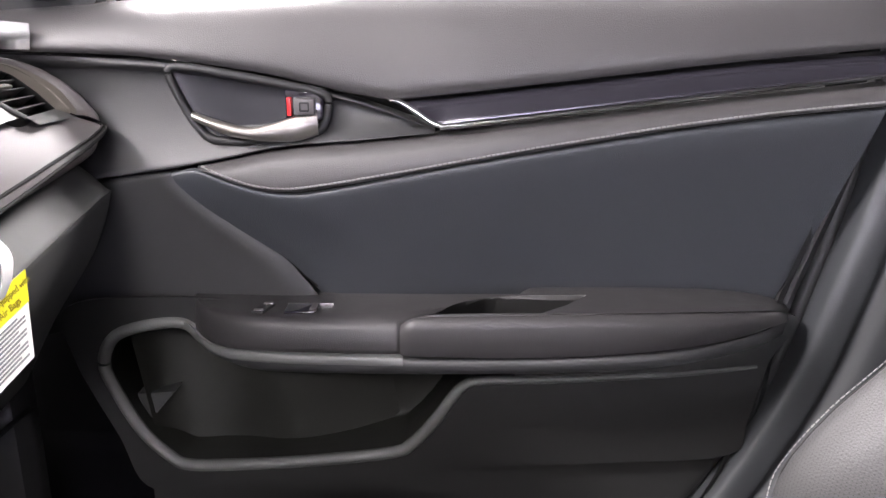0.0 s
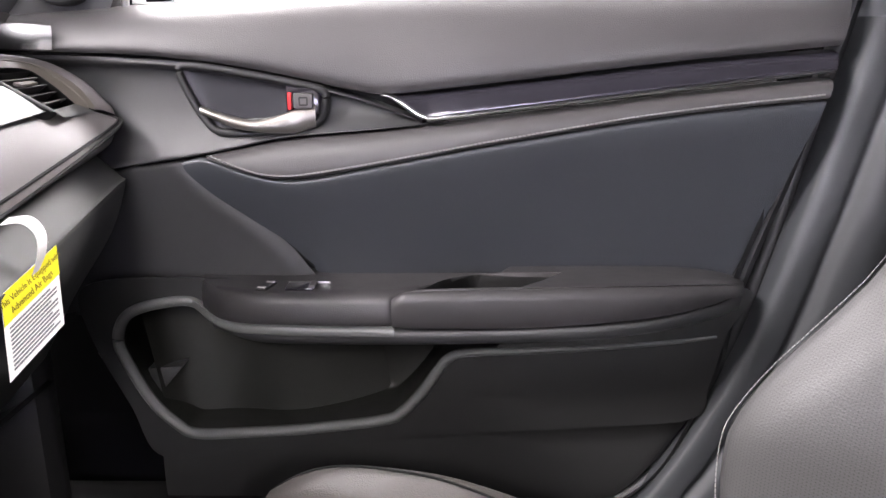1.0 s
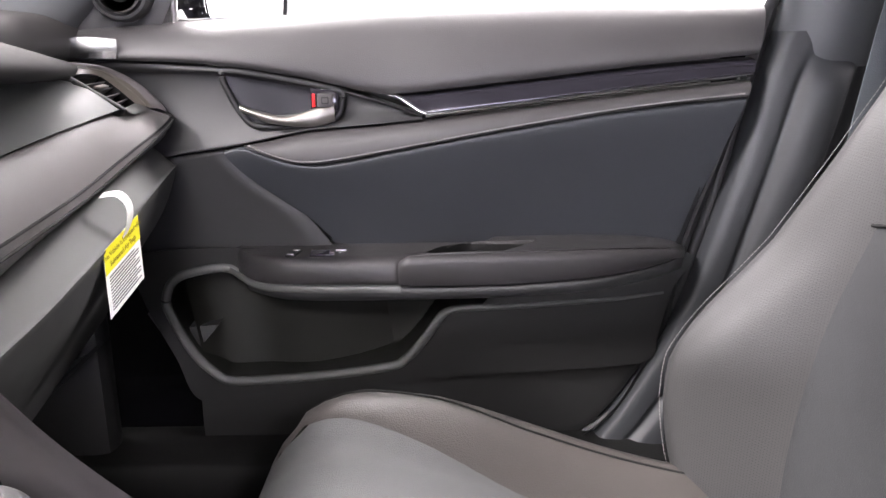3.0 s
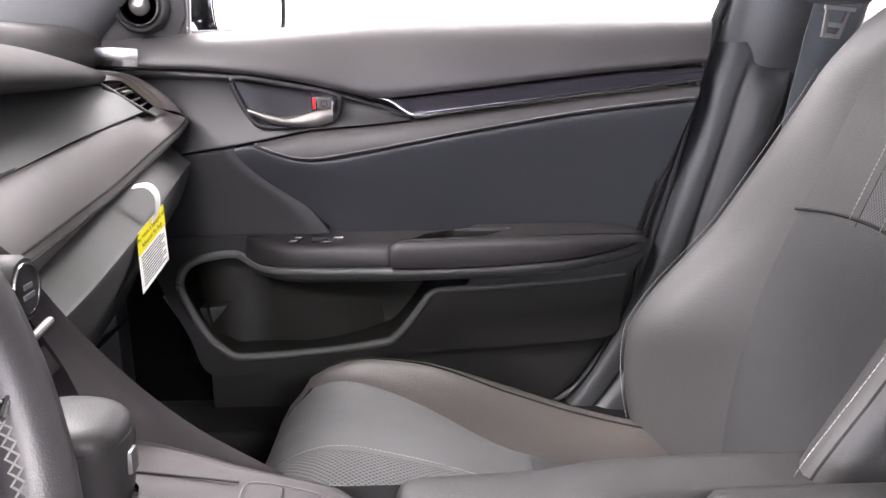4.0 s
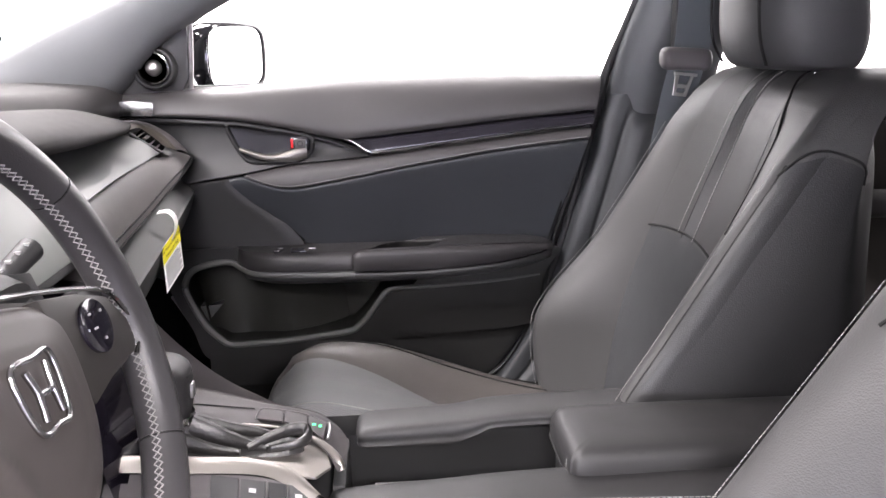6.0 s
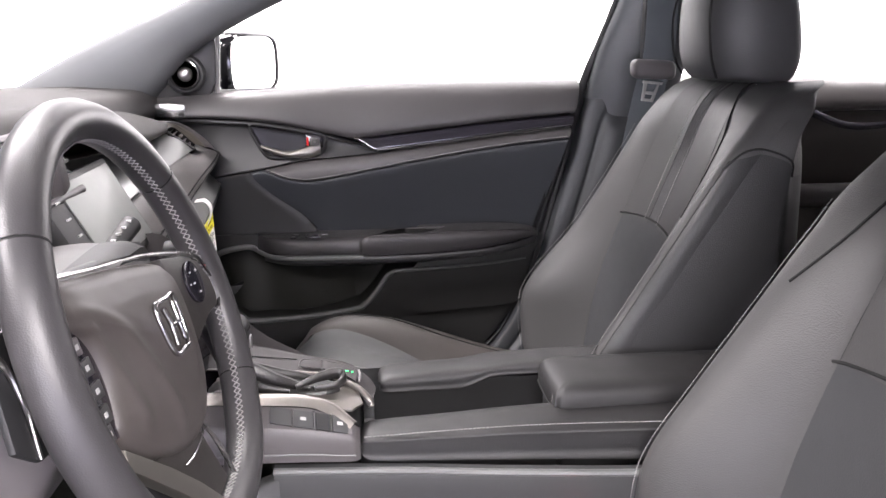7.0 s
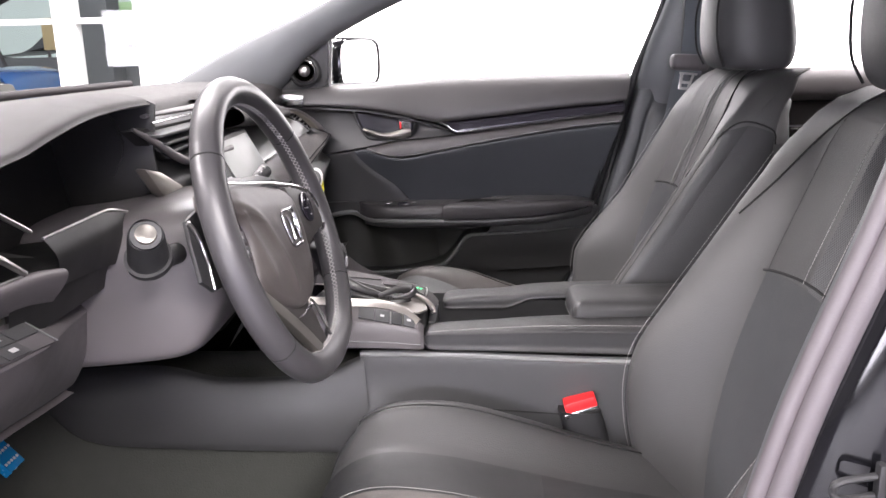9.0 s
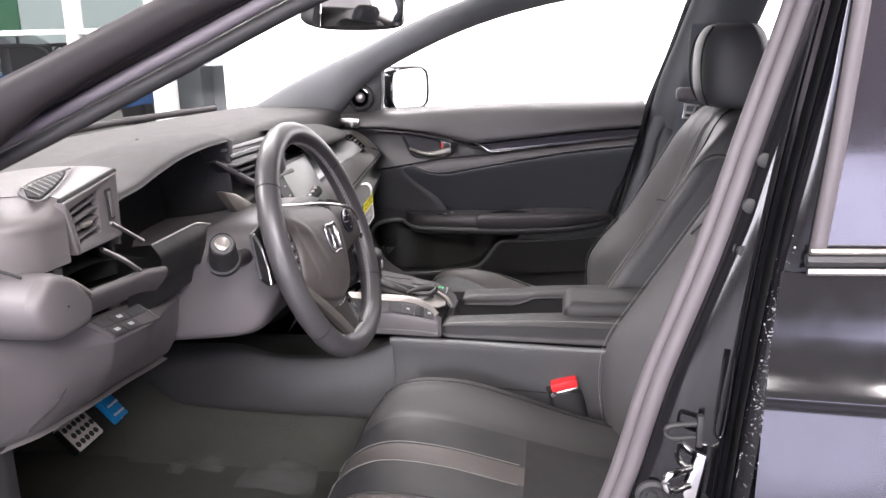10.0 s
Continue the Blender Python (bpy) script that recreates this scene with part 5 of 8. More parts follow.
Z_S = (0.934, 0.941, 0.944, 0.953, 0.969, 0.987, 0.996, 1.003, 1.004, 1.002)
Z_L = (0.908, 0.917, 0.926, 0.941, 0.958, 0.971, 0.977, 0.981, 0.984, 0.986)
X_D = (-0.300, -0.306, -0.310, -0.309, -0.303, -0.293, -0.290, -0.291, -0.306, -0.355)
def ledge_row(dx, top, low, f):
    return [(x + dx, y, a + (c - a) * f) for x, y, a, c in zip(X_D, LYY, top, low)]
part("gloss_panel", loft([
    [(-0.40, 0.10, 1.070), (-0.40, 0.3, 1.062), (-0.40, 0.45, 1.056), (-0.372, 0.548, 1.056)],
    [(-0.365, 0.10, 1.036), (-0.37, 0.3, 1.033), (-0.362, 0.45, 1.035), (-0.338, 0.555, 1.0465)],
    [(-0.324, 0.10, 0.993), (-0.334, 0.3, 0.999), (-0.330, 0.45, 1.0095), (-0.311, 0.577, 1.0210)]], 24, 5), mat("gloss_dash_panel", (0.10, 0.105, 0.10), 0.32, bump=0.02, coat=0.4), dash, "glossy grey dash panel")
part("padded_ledge", loft([ledge_row(-0.045, Z_D, Z_S, 0.04), ledge_row(-0.030, Z_D, Z_S, -0.02), ledge_row(-0.020, Z_D, Z_S, 0.06), ledge_row(-0.006, Z_D, Z_S, 0.45), ledge_row(0.006, Z_D, Z_S, 0.95), ledge_row(0.003, Z_S, Z_L, 0.2), ledge_row(-0.008, Z_S, Z_L, 0.95), ledge_row(-0.04, Z_S, Z_L, 1.1)], 40, 6), PAD, dash, "padded stitched ledge")
for f in (0.86, 1.0):
    part("ledge_seam", tube([Vector(p) + Vector((0.0022, 0, 0.0008)) for p in ledge_row(0.0065 - 0.04 * max(0, 0.95 - f), Z_D, Z_S, f)], 0.0013, 60, 6), SEAM, dash)
part("gloss_edge", tube([Vector(p) for p in ledge_row(-0.028, Z_D, Z_S, -0.03)[:5]], 0.0022, 30, 6), SEAM, dash)
GY = (0.13, 0.27, 0.35, 0.45, 0.55, 0.62, 0.645, 0.660, 0.669, 0.673)
GZL = (0.908, 0.916, 0.925, 0.940, 0.959, 0.972, 0.974, 0.973, 0.970, 0.968)
GWRAP = (0, 0, 0, 0, 0, 0, 0.002, 0.008, 0.024, 0.075)
def lid_row(x, dz):
    return [(x - w, y, z + dz) for y, z, w in zip(GY, GZL, GWRAP)]
glove = part("glovebox_lid", loft([lid_row(-0.345, 0.0), lid_row(-0.316, 0.0), lid_row(-0.304, -0.003), lid_row(-0.284, -0.021), lid_row(-0.281, -0.028), lid_row(-0.300, -0.075), lid_row(-0.345, -0.14), lid_row(-0.38, -0.20)], 40, 4), GLOVE, dash, "grey plastic glovebox lid")
part("knee_panel", loft([[(-0.39, y, 0.745), (-0.39, y, 0.74), (-0.47, y, 0.71), (-0.60, y, 0.72), (-0.80, y, 0.76)] for y in (0.13, 0.4, 0.66)], 16, 4), PLASTIC_DARK, dash)
part("dash_end", prism([(-0.350, 0.664, 1.02), (-0.355, 0.664, 0.90), (-0.42, 0.664, 0.76), (-0.80, 0.664, 0.76), (-0.80, 0.664, 1.09), (-0.42, 0.664, 1.06)], (0, 0.012, 0), 0.004), PLASTIC, dash, "dark dash end panel")
# passenger vent: an opening between the gloss panel, the ledge and a satin bezel that flows into the dash end
VA, VE, VD, VC = Vector((-0.343, 0.552, 1.052)), Vector((-0.309, 0.580, 1.021)), Vector((-0.323, 0.653, 1.020)), Vector((-0.354, 0.645, 1.050))
VN = Vector((0.62, 0.0, 0.78))
def vent_pt(a, b, h=0.0):
    """a: 0 behind to 1 in front; b: 0 inboard to 1 outboard."""
    return VA * (1 - a) * (1 - b) + VE * a * (1 - b) + VD * a * b + VC * (1 - a) * b + VN * h
ROUND = [vent_pt(a, b) for a, b in ((0.0, 0.0), (0.0, 0.5), (0.0, 0.92), (0.06, 1.0), (0.5, 1.0), (0.94, 1.0), (1.0, 0.93), (1.0, 0.5), (1.0, 0.0), (0.5, 0.0))]
V_IN = [Vector(p) for p in ((-0.352, 0.552, 1.055), (-0.353, 0.600, 1.0552), (-0.354, 0.642, 1.0505), (-0.340, 0.6535, 1.0360), (-0.325, 0.6545, 1.0215), (-0.318, 0.650, 1.0175))]
V_MID = [Vector(p) for p in ((-0.358, 0.553, 1.0625), (-0.358, 0.600, 1.0618), (-0.353, 0.646, 1.0555), (-0.336, 0.6635, 1.0385), (-0.317, 0.6610, 1.0215), (-0.311, 0.6540, 1.0165))]
V_OUT = [Vector(p) for p in ((-0.362, 0.555, 1.064), (-0.362, 0.600, 1.063), (-0.352, 0.650, 1.0555), (-0.331, 0.6695, 1.0385), (-0.312, 0.6645, 1.0200), (-0.307, 0.6555, 1.0145))]
V_ROLL = [Vector(p) for p in ((-0.366, 0.560, 1.0675), (-0.366, 0.610, 1.0665), (-0.350, 0.661, 1.0580), (-0.324, 0.6765, 1.0395), (-0.300, 0.6715, 1.0180), (-0.292, 0.6600, 1.0100))]
V_SIDE = [Vector(p) for p in ((-0.380, 0.566, 1.060), (-0.380, 0.630, 1.056), (-0.358, 0.674, 1.045), (-0.330, 0.6840, 1.022), (-0.303, 0.6790, 1.004), (-0.293, 0.6660, 1.002))]
vent = part("vent_frame", loft([V_IN, [p - VN * 0.001 for p in V_MID], V_MID, V_OUT], 40, 4), BRONZE, dash, "satin brown vent bezel")
part("vent_shaft", loft([ROUND, [p - VN * 0.020 for p in ROUND], [vent_pt(0.5, 0.5, -0.022).lerp(p - VN * 0.022, 0.05) for p in ROUND]], 60, 3, closed=True), RECESS_BLACK, vent)
part("near_rim", tube([vent_pt(-0.06, 0.0, 0.0005), vent_pt(0.5, 0.0, 0.0005), vent_pt(1.02, 0.02, 0.0005)], 0.0017, 20, 8), LID, vent, "pale vent edge")
part("vent_foot", loft([[vent_pt(1.0, 0.0), vent_pt(1.0, 0.5), vent_pt(1.0, 1.0)], [vent_pt(1.0, 0.0) + Vector((0.003, 0.0, -0.0005)), vent_pt(1.0, 0.5) + Vector((0.004, 0, -0.001)), vent_pt(1.0, 1.0) + Vector((0.006, 0.0, -0.002))], [Vector((-0.301, 0.586, 1.0150)), Vector((-0.303, 0.620, 1.0145)), Vector((-0.306, 0.655, 1.0130))]], 16, 4), LID, vent)
for k in range(4):
    a = 0.13 + 0.215 * k
    part("vent_slat", prism([vent_pt(a, 0.0, -0.0015), vent_pt(a + 0.05, 0.0, -0.0005), vent_pt(a + 0.05, 0.98, -0.0005), vent_pt(a, 0.98, -0.0015)], VN * -0.010 + Vector((-0.006, 0, 0)), 0.0006), LID if k == 1 else PLASTIC_GREY, vent)
part("vent_tab", prism([vent_pt(0.30, 0.16, 0.0), vent_pt(0.42, 0.16, 0.002), vent_pt(0.42, 0.60, 0.002), vent_pt(0.30, 0.60, 0.0)], VN * 0.003, 0.001), SATIN_WARM, vent)
part("vent_surround", loft([V_OUT, [p.lerp(q, 0.4) + VN * 0.0015 for p, q in zip(V_OUT, V_ROLL)], V_ROLL, [p.lerp(q, 0.5) + Vector((0, 0.003, 0.002)) for p, q in zip(V_ROLL, V_SIDE)], V_SIDE], 40, 4), LEDGE, dash, "rolled dash end round the vent")

# centre: long chrome line, centre vents, display and climate panel
part("centre_bezel", loft([
    [(-0.385, y, 1.112) for y in (-0.165, -0.1, 0.0, 0.12)],
    [(-0.372, y, 1.105) for y in (-0.165, -0.1, 0.0, 0.12)],
    [(-0.358, y, 1.055) for y in (-0.165, -0.1, 0.0, 0.12)],
    [(-0.335, y, 1.035) for y in (-0.150, -0.1, 0.0, 0.12)],
    [(-0.36, y, 0.99) for y in (-0.150, -0.1, 0.0, 0.12)]], 16, 4), PLASTIC_DARK, dash, "black vent surround")
part("brow_strip", tube([(-0.356, -0.175, 1.121), (-0.350, -0.08, 1.120), (-0.345, 0.02, 1.118), (-0.335, 0.12, 1.113)], [0.0025, 0.004, 0.0045, 0.0045], 20, 8, flat=1.6), PLASTIC_GREY, dash)
part("brow_line", tube([(-0.346, -0.175, 1.113), (-0.344, -0.08, 1.112), (-0.339, 0.02, 1.110), (-0.330, 0.12, 1.106)], 0.0018, 20, 6), CHROME, dash, "thin chrome line")
cv = part("centre_vent", prism([(-0.356, -0.206, 1.107), (-0.342, 0.03, 1.105), (-0.338, 0.045, 1.060), (-0.347, -0.126, 1.060)], (-0.02, 0, 0), 0.003), SEAM, dash, "black centre air vent")
for k in range(4):
    z = 1.066 + 0.011 * k
    part("vent_slat", prism([(-0.354, -0.192 + 0.018 * (3 - k), z), (-0.335, -0.182 + 0.018 * (3 - k), z - 0.003), (-0.326, 0.035, z - 0.003), (-0.348, 0.035, z)], (0, 0, 0.0035), 0.001), PLASTIC, cv)
part("vent_tab", rbox((-0.328, -0.075, 1.082), (0.006, 0.035, 0.007), 0.002), SATIN, cv)
part("vent_divider", rbox((-0.328, -0.020, 1.086), (0.03, 0.022, 0.048), 0.004, Matrix.Rotation(radians(18), 4, "X")), PLASTIC_GREY, cv)
part("vent_lower_bar", tube([(-0.354, -0.214, 1.110), (-0.344, -0.172, 1.089), (-0.335, -0.130, 1.066), (-0.330, -0.105, 1.058), (-0.326, -0.05, 1.054), (-0.322, 0.05, 1.054)], [0.0022, 0.0046, 0.0056, 0.0058, 0.005, 0.005], 40, 10), PLASTIC_GREY, dash)
dm = Matrix.Rotation(radians(-28), 4, "Y")
disp = part("display", rbox((-0.312, 0.055, 1.019), (0.016, 0.215, 0.112), 0.005, dm), PLASTIC_DARK, dash, "black centre display")
part("display_glass", rbox((-0.3042, 0.072, 1.0235), (0.002, 0.160, 0.096), 0.001, dm), SCREEN, disp, "display screen with a pale reflection put into its colour")
for k in range(4):
    part("display_key", rbox((-0.3185 + 0.0085 * k, -0.030, 1.055 - 0.016 * k), (0.002, 0.009, 0.0022), 0.0005, dm), ICON, disp)
stack = part("climate_panel", loft([[(-0.30, y, 0.965) for y in (-0.05, 0.03, 0.12)], [(-0.262, y, 0.955) for y in (-0.05, 0.03, 0.12)], [(-0.232, y, 0.91) for y in (-0.05, 0.03, 0.12)], [(-0.215, y, 0.86) for y in (-0.05, 0.03, 0.12)], [(-0.20, y, 0.80) for y in (-0.05, 0.03, 0.12)]], 12, 4), GLOSS, dash, "glossy climate control panel")
for y in (-0.02, 0.098):
    kn = part("climate_knob", lathe([(0.021, -0.002), (0.021, 0.014), (0.019, 0.018), (0.014, 0.0185), (0.001, 0.0175)], 32, (-0.252, y, 0.962), "x"), PLASTIC_DARK, dash, "round climate knob")
    part("knob_ring", lathe([(0.0145, 0.017), (0.0150, 0.0195), (0.0165, 0.0195), (0.017, 0.017)], 32, (-0.252, y, 0.962), "x"), CHROME, kn, "chrome ring")
    part("knob_face", join(rbox((-0.2325, y, 0.964), (0.001, 0.010, 0.003), 0), rbox((-0.2325, y, 0.958), (0.001, 0.014, 0.003), 0)), INK, kn)
part("climate_strip", tube([(-0.238, -0.03, 0.925), (-0.234, 0.04, 0.927), (-0.232, 0.118, 0.935)], 0.003, 10, 8), SATIN, dash)
hk = part("heated_seat_key", rbox((-0.233, 0.095, 0.912), (0.006, 0.034, 0.018), 0.002, dm), PLASTIC_DARK, dash, "heated seat key")
part("key_icon", rbox((-0.2295, 0.095, 0.912), (0.001, 0.006, 0.008), 0, dm), ICON, hk)
part("console_cheek", loft([[(-0.31, 0.125, 0.985), (-0.27, 0.128, 0.985), (-0.25, 0.124, 0.975)], [(-0.31, 0.134, 0.93), (-0.25, 0.136, 0.93), (-0.222, 0.126, 0.93)], [(-0.30, 0.138, 0.88), (-0.22, 0.140, 0.88), (-0.190, 0.130, 0.888)], [(-0.29, 0.140, 0.83), (-0.19, 0.142, 0.838), (-0.150, 0.132, 0.850)], [(-0.28, 0.141, 0.77), (-0.165, 0.138, 0.800), (-0.090, 0.108, 0.828)]], 18, 5), PLASTIC_GREY, dash, "grey centre stack side")

# driver side: instrument hood, dark cluster, outer vent, tray and switch panel
HY = (-0.508, -0.50, -0.485, -0.45, -0.40, -0.33, -0.246, -0.17)
HZ = (1.113, 1.114, 1.115, 1.1185, 1.1275, 1.137, 1.1405, 1.1395)
part("instrument_hood", loft([[(x, y, z + dz) for y, z in zip(HY, HZ)] for x, dz in ((-0.52, -0.010), (-0.46, 0.006), (-0.40, 0.010), (-0.360, 0.004), (-0.351, -0.002), (-0.354, -0.007), (-0.42, -0.016), (-0.49, -0.03))], 48, 4), DASHTOP, dash, "grey arched instrument hood")
# Walls of the instrument well are black in place of the shade there.
part("hood_wall", prism([(-0.50, -0.172, 1.14), (-0.36, -0.165, 1.142), (-0.345, -0.163, 1.135), (-0.350, -0.170, 1.08), (-0.345, -0.175, 1.03), (-0.50, -0.172, 1.00)], (0, 0.006, 0), 0.002), RECESS_BLACK, dash)
part("cluster_face", rbox((-0.475, -0.34, 1.04), (0.02, 0.36, 0.16), 0.006, Matrix.Rotation(radians(-10), 4, "Y")), RECESS_BLACK, dash, "dark switched-off instrument cluster")
part("cluster_well", loft([[(-0.49, y, 1.118) for y in (-0.50, -0.35, -0.175)], [(-0.40, y, z) for y, z in ((-0.50, 1.106), (-0.40, 1.120), (-0.175, 1.128))], [(-0.368, y, z) for y, z in ((-0.50, 1.106), (-0.40, 1.126), (-0.175, 1.134))]], 20, 4), RECESS_BLACK, dash)
part("cluster_floor", loft([[(-0.48, y, 0.995) for y in (-0.50, -0.35, -0.165)], [(-0.42, y, 1.000) for y in (-0.50, -0.35, -0.165)], [(-0.360, y, 0.995) for y in (-0.50, -0.35, -0.165)], [(-0.365, y, 0.95) for y in (-0.50, -0.35, -0.165)]], 16, 4), RECESS_BLACK, dash)
part("cluster_cheek", prism([(-0.362, -0.506, 1.115), (-0.50, -0.506, 1.12), (-0.50, -0.506, 0.98), (-0.362, -0.506, 1.02)], (0, -0.006, 0), 0.001), RECESS_BLACK, dash)
part("cluster_line", tube([(-0.352, -0.439, 1.037), (-0.351, -0.39, 1.037), (-0.350, -0.33, 1.037), (-0.350, -0.302, 1.035), (-0.350, -0.26, 1.024), (-0.350, -0.215, 1.012)], 0.0014, 30, 6), SATIN, dash, "thin satin cluster line")
part("cluster_lens", loft([[(-0.352, -0.439, 1.037), (-0.350, -0.33, 1.037), (-0.350, -0.215, 1.012)], [(-0.345, -0.43, 1.015), (-0.342, -0.33, 1.012), (-0.340, -0.215, 0.99)], [(-0.355, -0.42, 0.985), (-0.350, -0.33, 0.98), (-0.35, -0.215, 0.96)]], 16, 4), RECESS_BLACK, dash)
part("cluster_wing", prism([(-0.348, -0.240, 1.069), (-0.346, -0.196, 1.058), (-0.342, -0.150, 1.036), (-0.338, -0.104, 1.010), (-0.340, -0.165, 1.008), (-0.345, -0.205, 1.034)], (0.014, 0, 0), 0.004), SATIN_WARM, dash, "satin silver cluster wing")
part("left_line", tube([(-0.346, -0.536, 1.088), (-0.346, -0.50, 1.068), (-0.346, -0.468, 1.050)], 0.0022, 12, 6), SATIN, dash, "satin trim line")
# dash end: a smooth skin that wraps from the side to the vent face
def end_row(z, o):
    return [(-0.78, -0.690 - o, z), (-0.55, -0.704 - o, z), (-0.45, -0.704 - o, z), (-0.395, -0.692 - o * 0.7, z), (-0.362, -0.662 - 0.3 * o, z - 0.002), (-0.3485, -0.617, z - 0.004)]
part("dash_end", loft([[(-0.78, -0.62, 1.112), (-0.55, -0.63, 1.127), (-0.45, -0.63, 1.133), (-0.41, -0.625, 1.134), (-0.385, -0.618, 1.134), (-0.358, -0.612, 1.131)], end_row(1.118, -0.022), end_row(1.102, -0.004), end_row(1.083, 0.000), [(x, y, z - dz) for (x, y, z), dz in zip(end_row(1.068, -0.001), (0.02, 0.02, 0.02, 0.018, 0.006, 0.0))]], 36, 5), LEDGE, dash, "smooth grey dash end")
part("pod_top", loft([[(-0.52, -0.63, 1.132), (-0.52, -0.57, 1.136), (-0.52, -0.505, 1.136)], [(-0.45, -0.632, 1.134), (-0.45, -0.57, 1.142), (-0.45, -0.503, 1.146)], [(-0.385, -0.620, 1.1345), (-0.385, -0.565, 1.141), (-0.385, -0.503, 1.148)], [(-0.356, -0.612, 1.131), (-0.356, -0.56, 1.138), (-0.356, -0.503, 1.145)], [(-0.354, -0.612, 1.125), (-0.354, -0.56, 1.131), (-0.354, -0.503, 1.138)]], 16, 4), LEDGE, dash, "raised cover of the vent pod")
part("pod_side", prism([(-0.356, -0.505, 1.144), (-0.45, -0.505, 1.145), (-0.52, -0.505, 1.134), (-0.50, -0.505, 1.05), (-0.356, -0.505, 1.055)], (0, 0.004, 0), 0.001), LEDGE, dash)
# Gap below the pod cover, thickened to paint its shadow line too.
part("pod_shadow_gap", tube([(-0.352, -0.618, 1.1285), (-0.351, -0.56, 1.1365), (-0.351, -0.507, 1.1435)], 0.0030, 16, 6), SEAM, dash)
G0, GU, GV = Vector((-0.362, -0.634, 1.1310)), Vector((-0.004, 0.080, 0.0100)), Vector((-0.042, 0.022, 0.0045))
def gp(a, b, h=0.0):
    return G0 + GU * a + GV * b * (1 - 0.35 * a) + Vector((0, 0, h))
grille = part("demist_grille", prism([gp(-0.04, 0.40, 0.001), gp(0.04, 0.06, 0.001), gp(0.45, 0.22, 0.0015), gp(0.80, 0.52, 0.002), gp(1.04, 0.92, 0.002), gp(0.50, 1.0, 0.002), gp(0.10, 0.82, 0.001)], (0, 0, 0.003), 0.001), SEAM, dash, "slotted demister grille")
part("grille_rim", tube([gp(-0.10, 0.40, 0.003), gp(0.0, -0.06, 0.003), gp(0.46, 0.10, 0.003), gp(0.86, 0.46, 0.004), gp(1.16, 0.98, 0.004), gp(0.50, 1.14, 0.004), gp(0.06, 0.94, 0.003)], 0.0011, 50, 8, closed=True), PLASTIC_GREY, grille)
for k in range(8):
    f = 0.06 + 0.115 * k
    b0 = float(np.interp(f, (0.04, 0.45, 0.80, 1.04), (0.06, 0.22, 0.52, 0.92)))
    part("grille_slat", tube([gp(f, b0, 0.0048), gp(f + 0.02, (b0 + 0.95) / 2, 0.0052), gp(f + 0.04, 0.95, 0.005)], 0.0009, 6, 6), LID, grille)
VO = ((-0.620, 1.127), (-0.509, 1.1425), (-0.511, 1.0675), (-0.606, 1.0680))
VI = ((-0.606, 1.1175), (-0.5505, 1.1280), (-0.5516, 1.0820), (-0.5945, 1.0772))
def ring_quad(outer, inner, x, dx_in, name, m, parent, lab=""):
    bm = bmesh.new()
    lift = lambda q, x_: [bm.verts.new((x_, y, z)) for y, z in q]
    mid = tuple((o[0] + (c[0] - o[0]) * 0.12, o[1] + (c[1] - o[1]) * 0.12) for o, c in zip(outer, inner))
    rings = [lift(outer, x - 0.012), lift(outer, x - 0.002), lift(mid, x), lift(inner, x - 0.003), lift(inner, x - dx_in)]
    for a, c in zip(rings, rings[1:]):
        for k in range(4):
            bm.faces.new((a[k], a[(k + 1) % 4], c[(k + 1) % 4], c[k]))
    bmesh.ops.recalc_face_normals(bm, faces=bm.faces)
    bmesh.ops.bevel(bm, geom=bm.edges[:], offset=0.0018, segments=2, profile=0.6, affect="EDGES", clamp_overlap=True)
    return part(name, bm, m, parent, lab)
ov = part("outer_vent", prism([(-0.372, y, z) for y, z in VI], (-0.01, 0, 0), 0), SEAM, dash, "black outer air vent")
ring_quad(VO, VI, -0.346, 0.024, "vent_frame", LEDGE, ov, "grey vent frame")
for k in range(4):
    f0 = (k + 0.55) / 4.2
    l0 = Vector((0, VI[3][0] + (VI[0][0] - VI[3][0]) * f0, VI[3][1] + (VI[0][1] - VI[3][1]) * f0))
    r0 = Vector((0, VI[2][0] + (VI[1][0] - VI[2][0]) * f0, VI[2][1] + (VI[1][1] - VI[2][1]) * f0))
    part("vent_slat", prism([Vector((-0.364, 0, 0.002)) + l0, Vector((-0.351, 0, -0.001)) + l0, Vector((-0.351, 0, -0.001)) + r0, Vector((-0.364, 0, 0.002)) + r0], (0, 0, 0.0022), 0.0006), PLASTIC_GREY, ov)
part("vent_tab", rbox((-0.350, -0.578, 1.096), (0.006, 0.018, 0.006), 0.002), SATIN_WARM, ov)
part("wheel_slot", rbox((-0.3462, -0.533, 1.109), (0.002, 0.012, 0.036), 0.0009, Matrix.Rotation(radians(5), 4, "X")), SEAM, ov)
part("vent_wheel", rbox((-0.3455, -0.533, 1.109), (0.004, 0.005, 0.030), 0.0015, Matrix.Rotation(radians(5), 4, "X")), PLASTIC_GREY, ov)
# tray: well with its shade put into a black colour, rolled front lip that runs under the wheel, rounded outer end
part("tray_well", loft([[(-0.36, -0.66, 1.045), (-0.36, -0.55, 1.045), (-0.36, -0.44, 1.02)], [(-0.44, -0.66, 1.05), (-0.44, -0.55, 1.05), (-0.44, -0.44, 1.03)], [(-0.47, -0.66, 1.02), (-0.47, -0.55, 1.02), (-0.47, -0.44, 1.01)], [(-0.44, -0.66, 0.990), (-0.44, -0.55, 0.988), (-0.44, -0.44, 0.985)], [(-0.352, -0.66, 1.010), (-0.352, -0.55, 1.002), (-0.352, -0.44, 0.996)]], 20, 4), RECESS_BLACK, dash, "open tray, black for its inner shade")
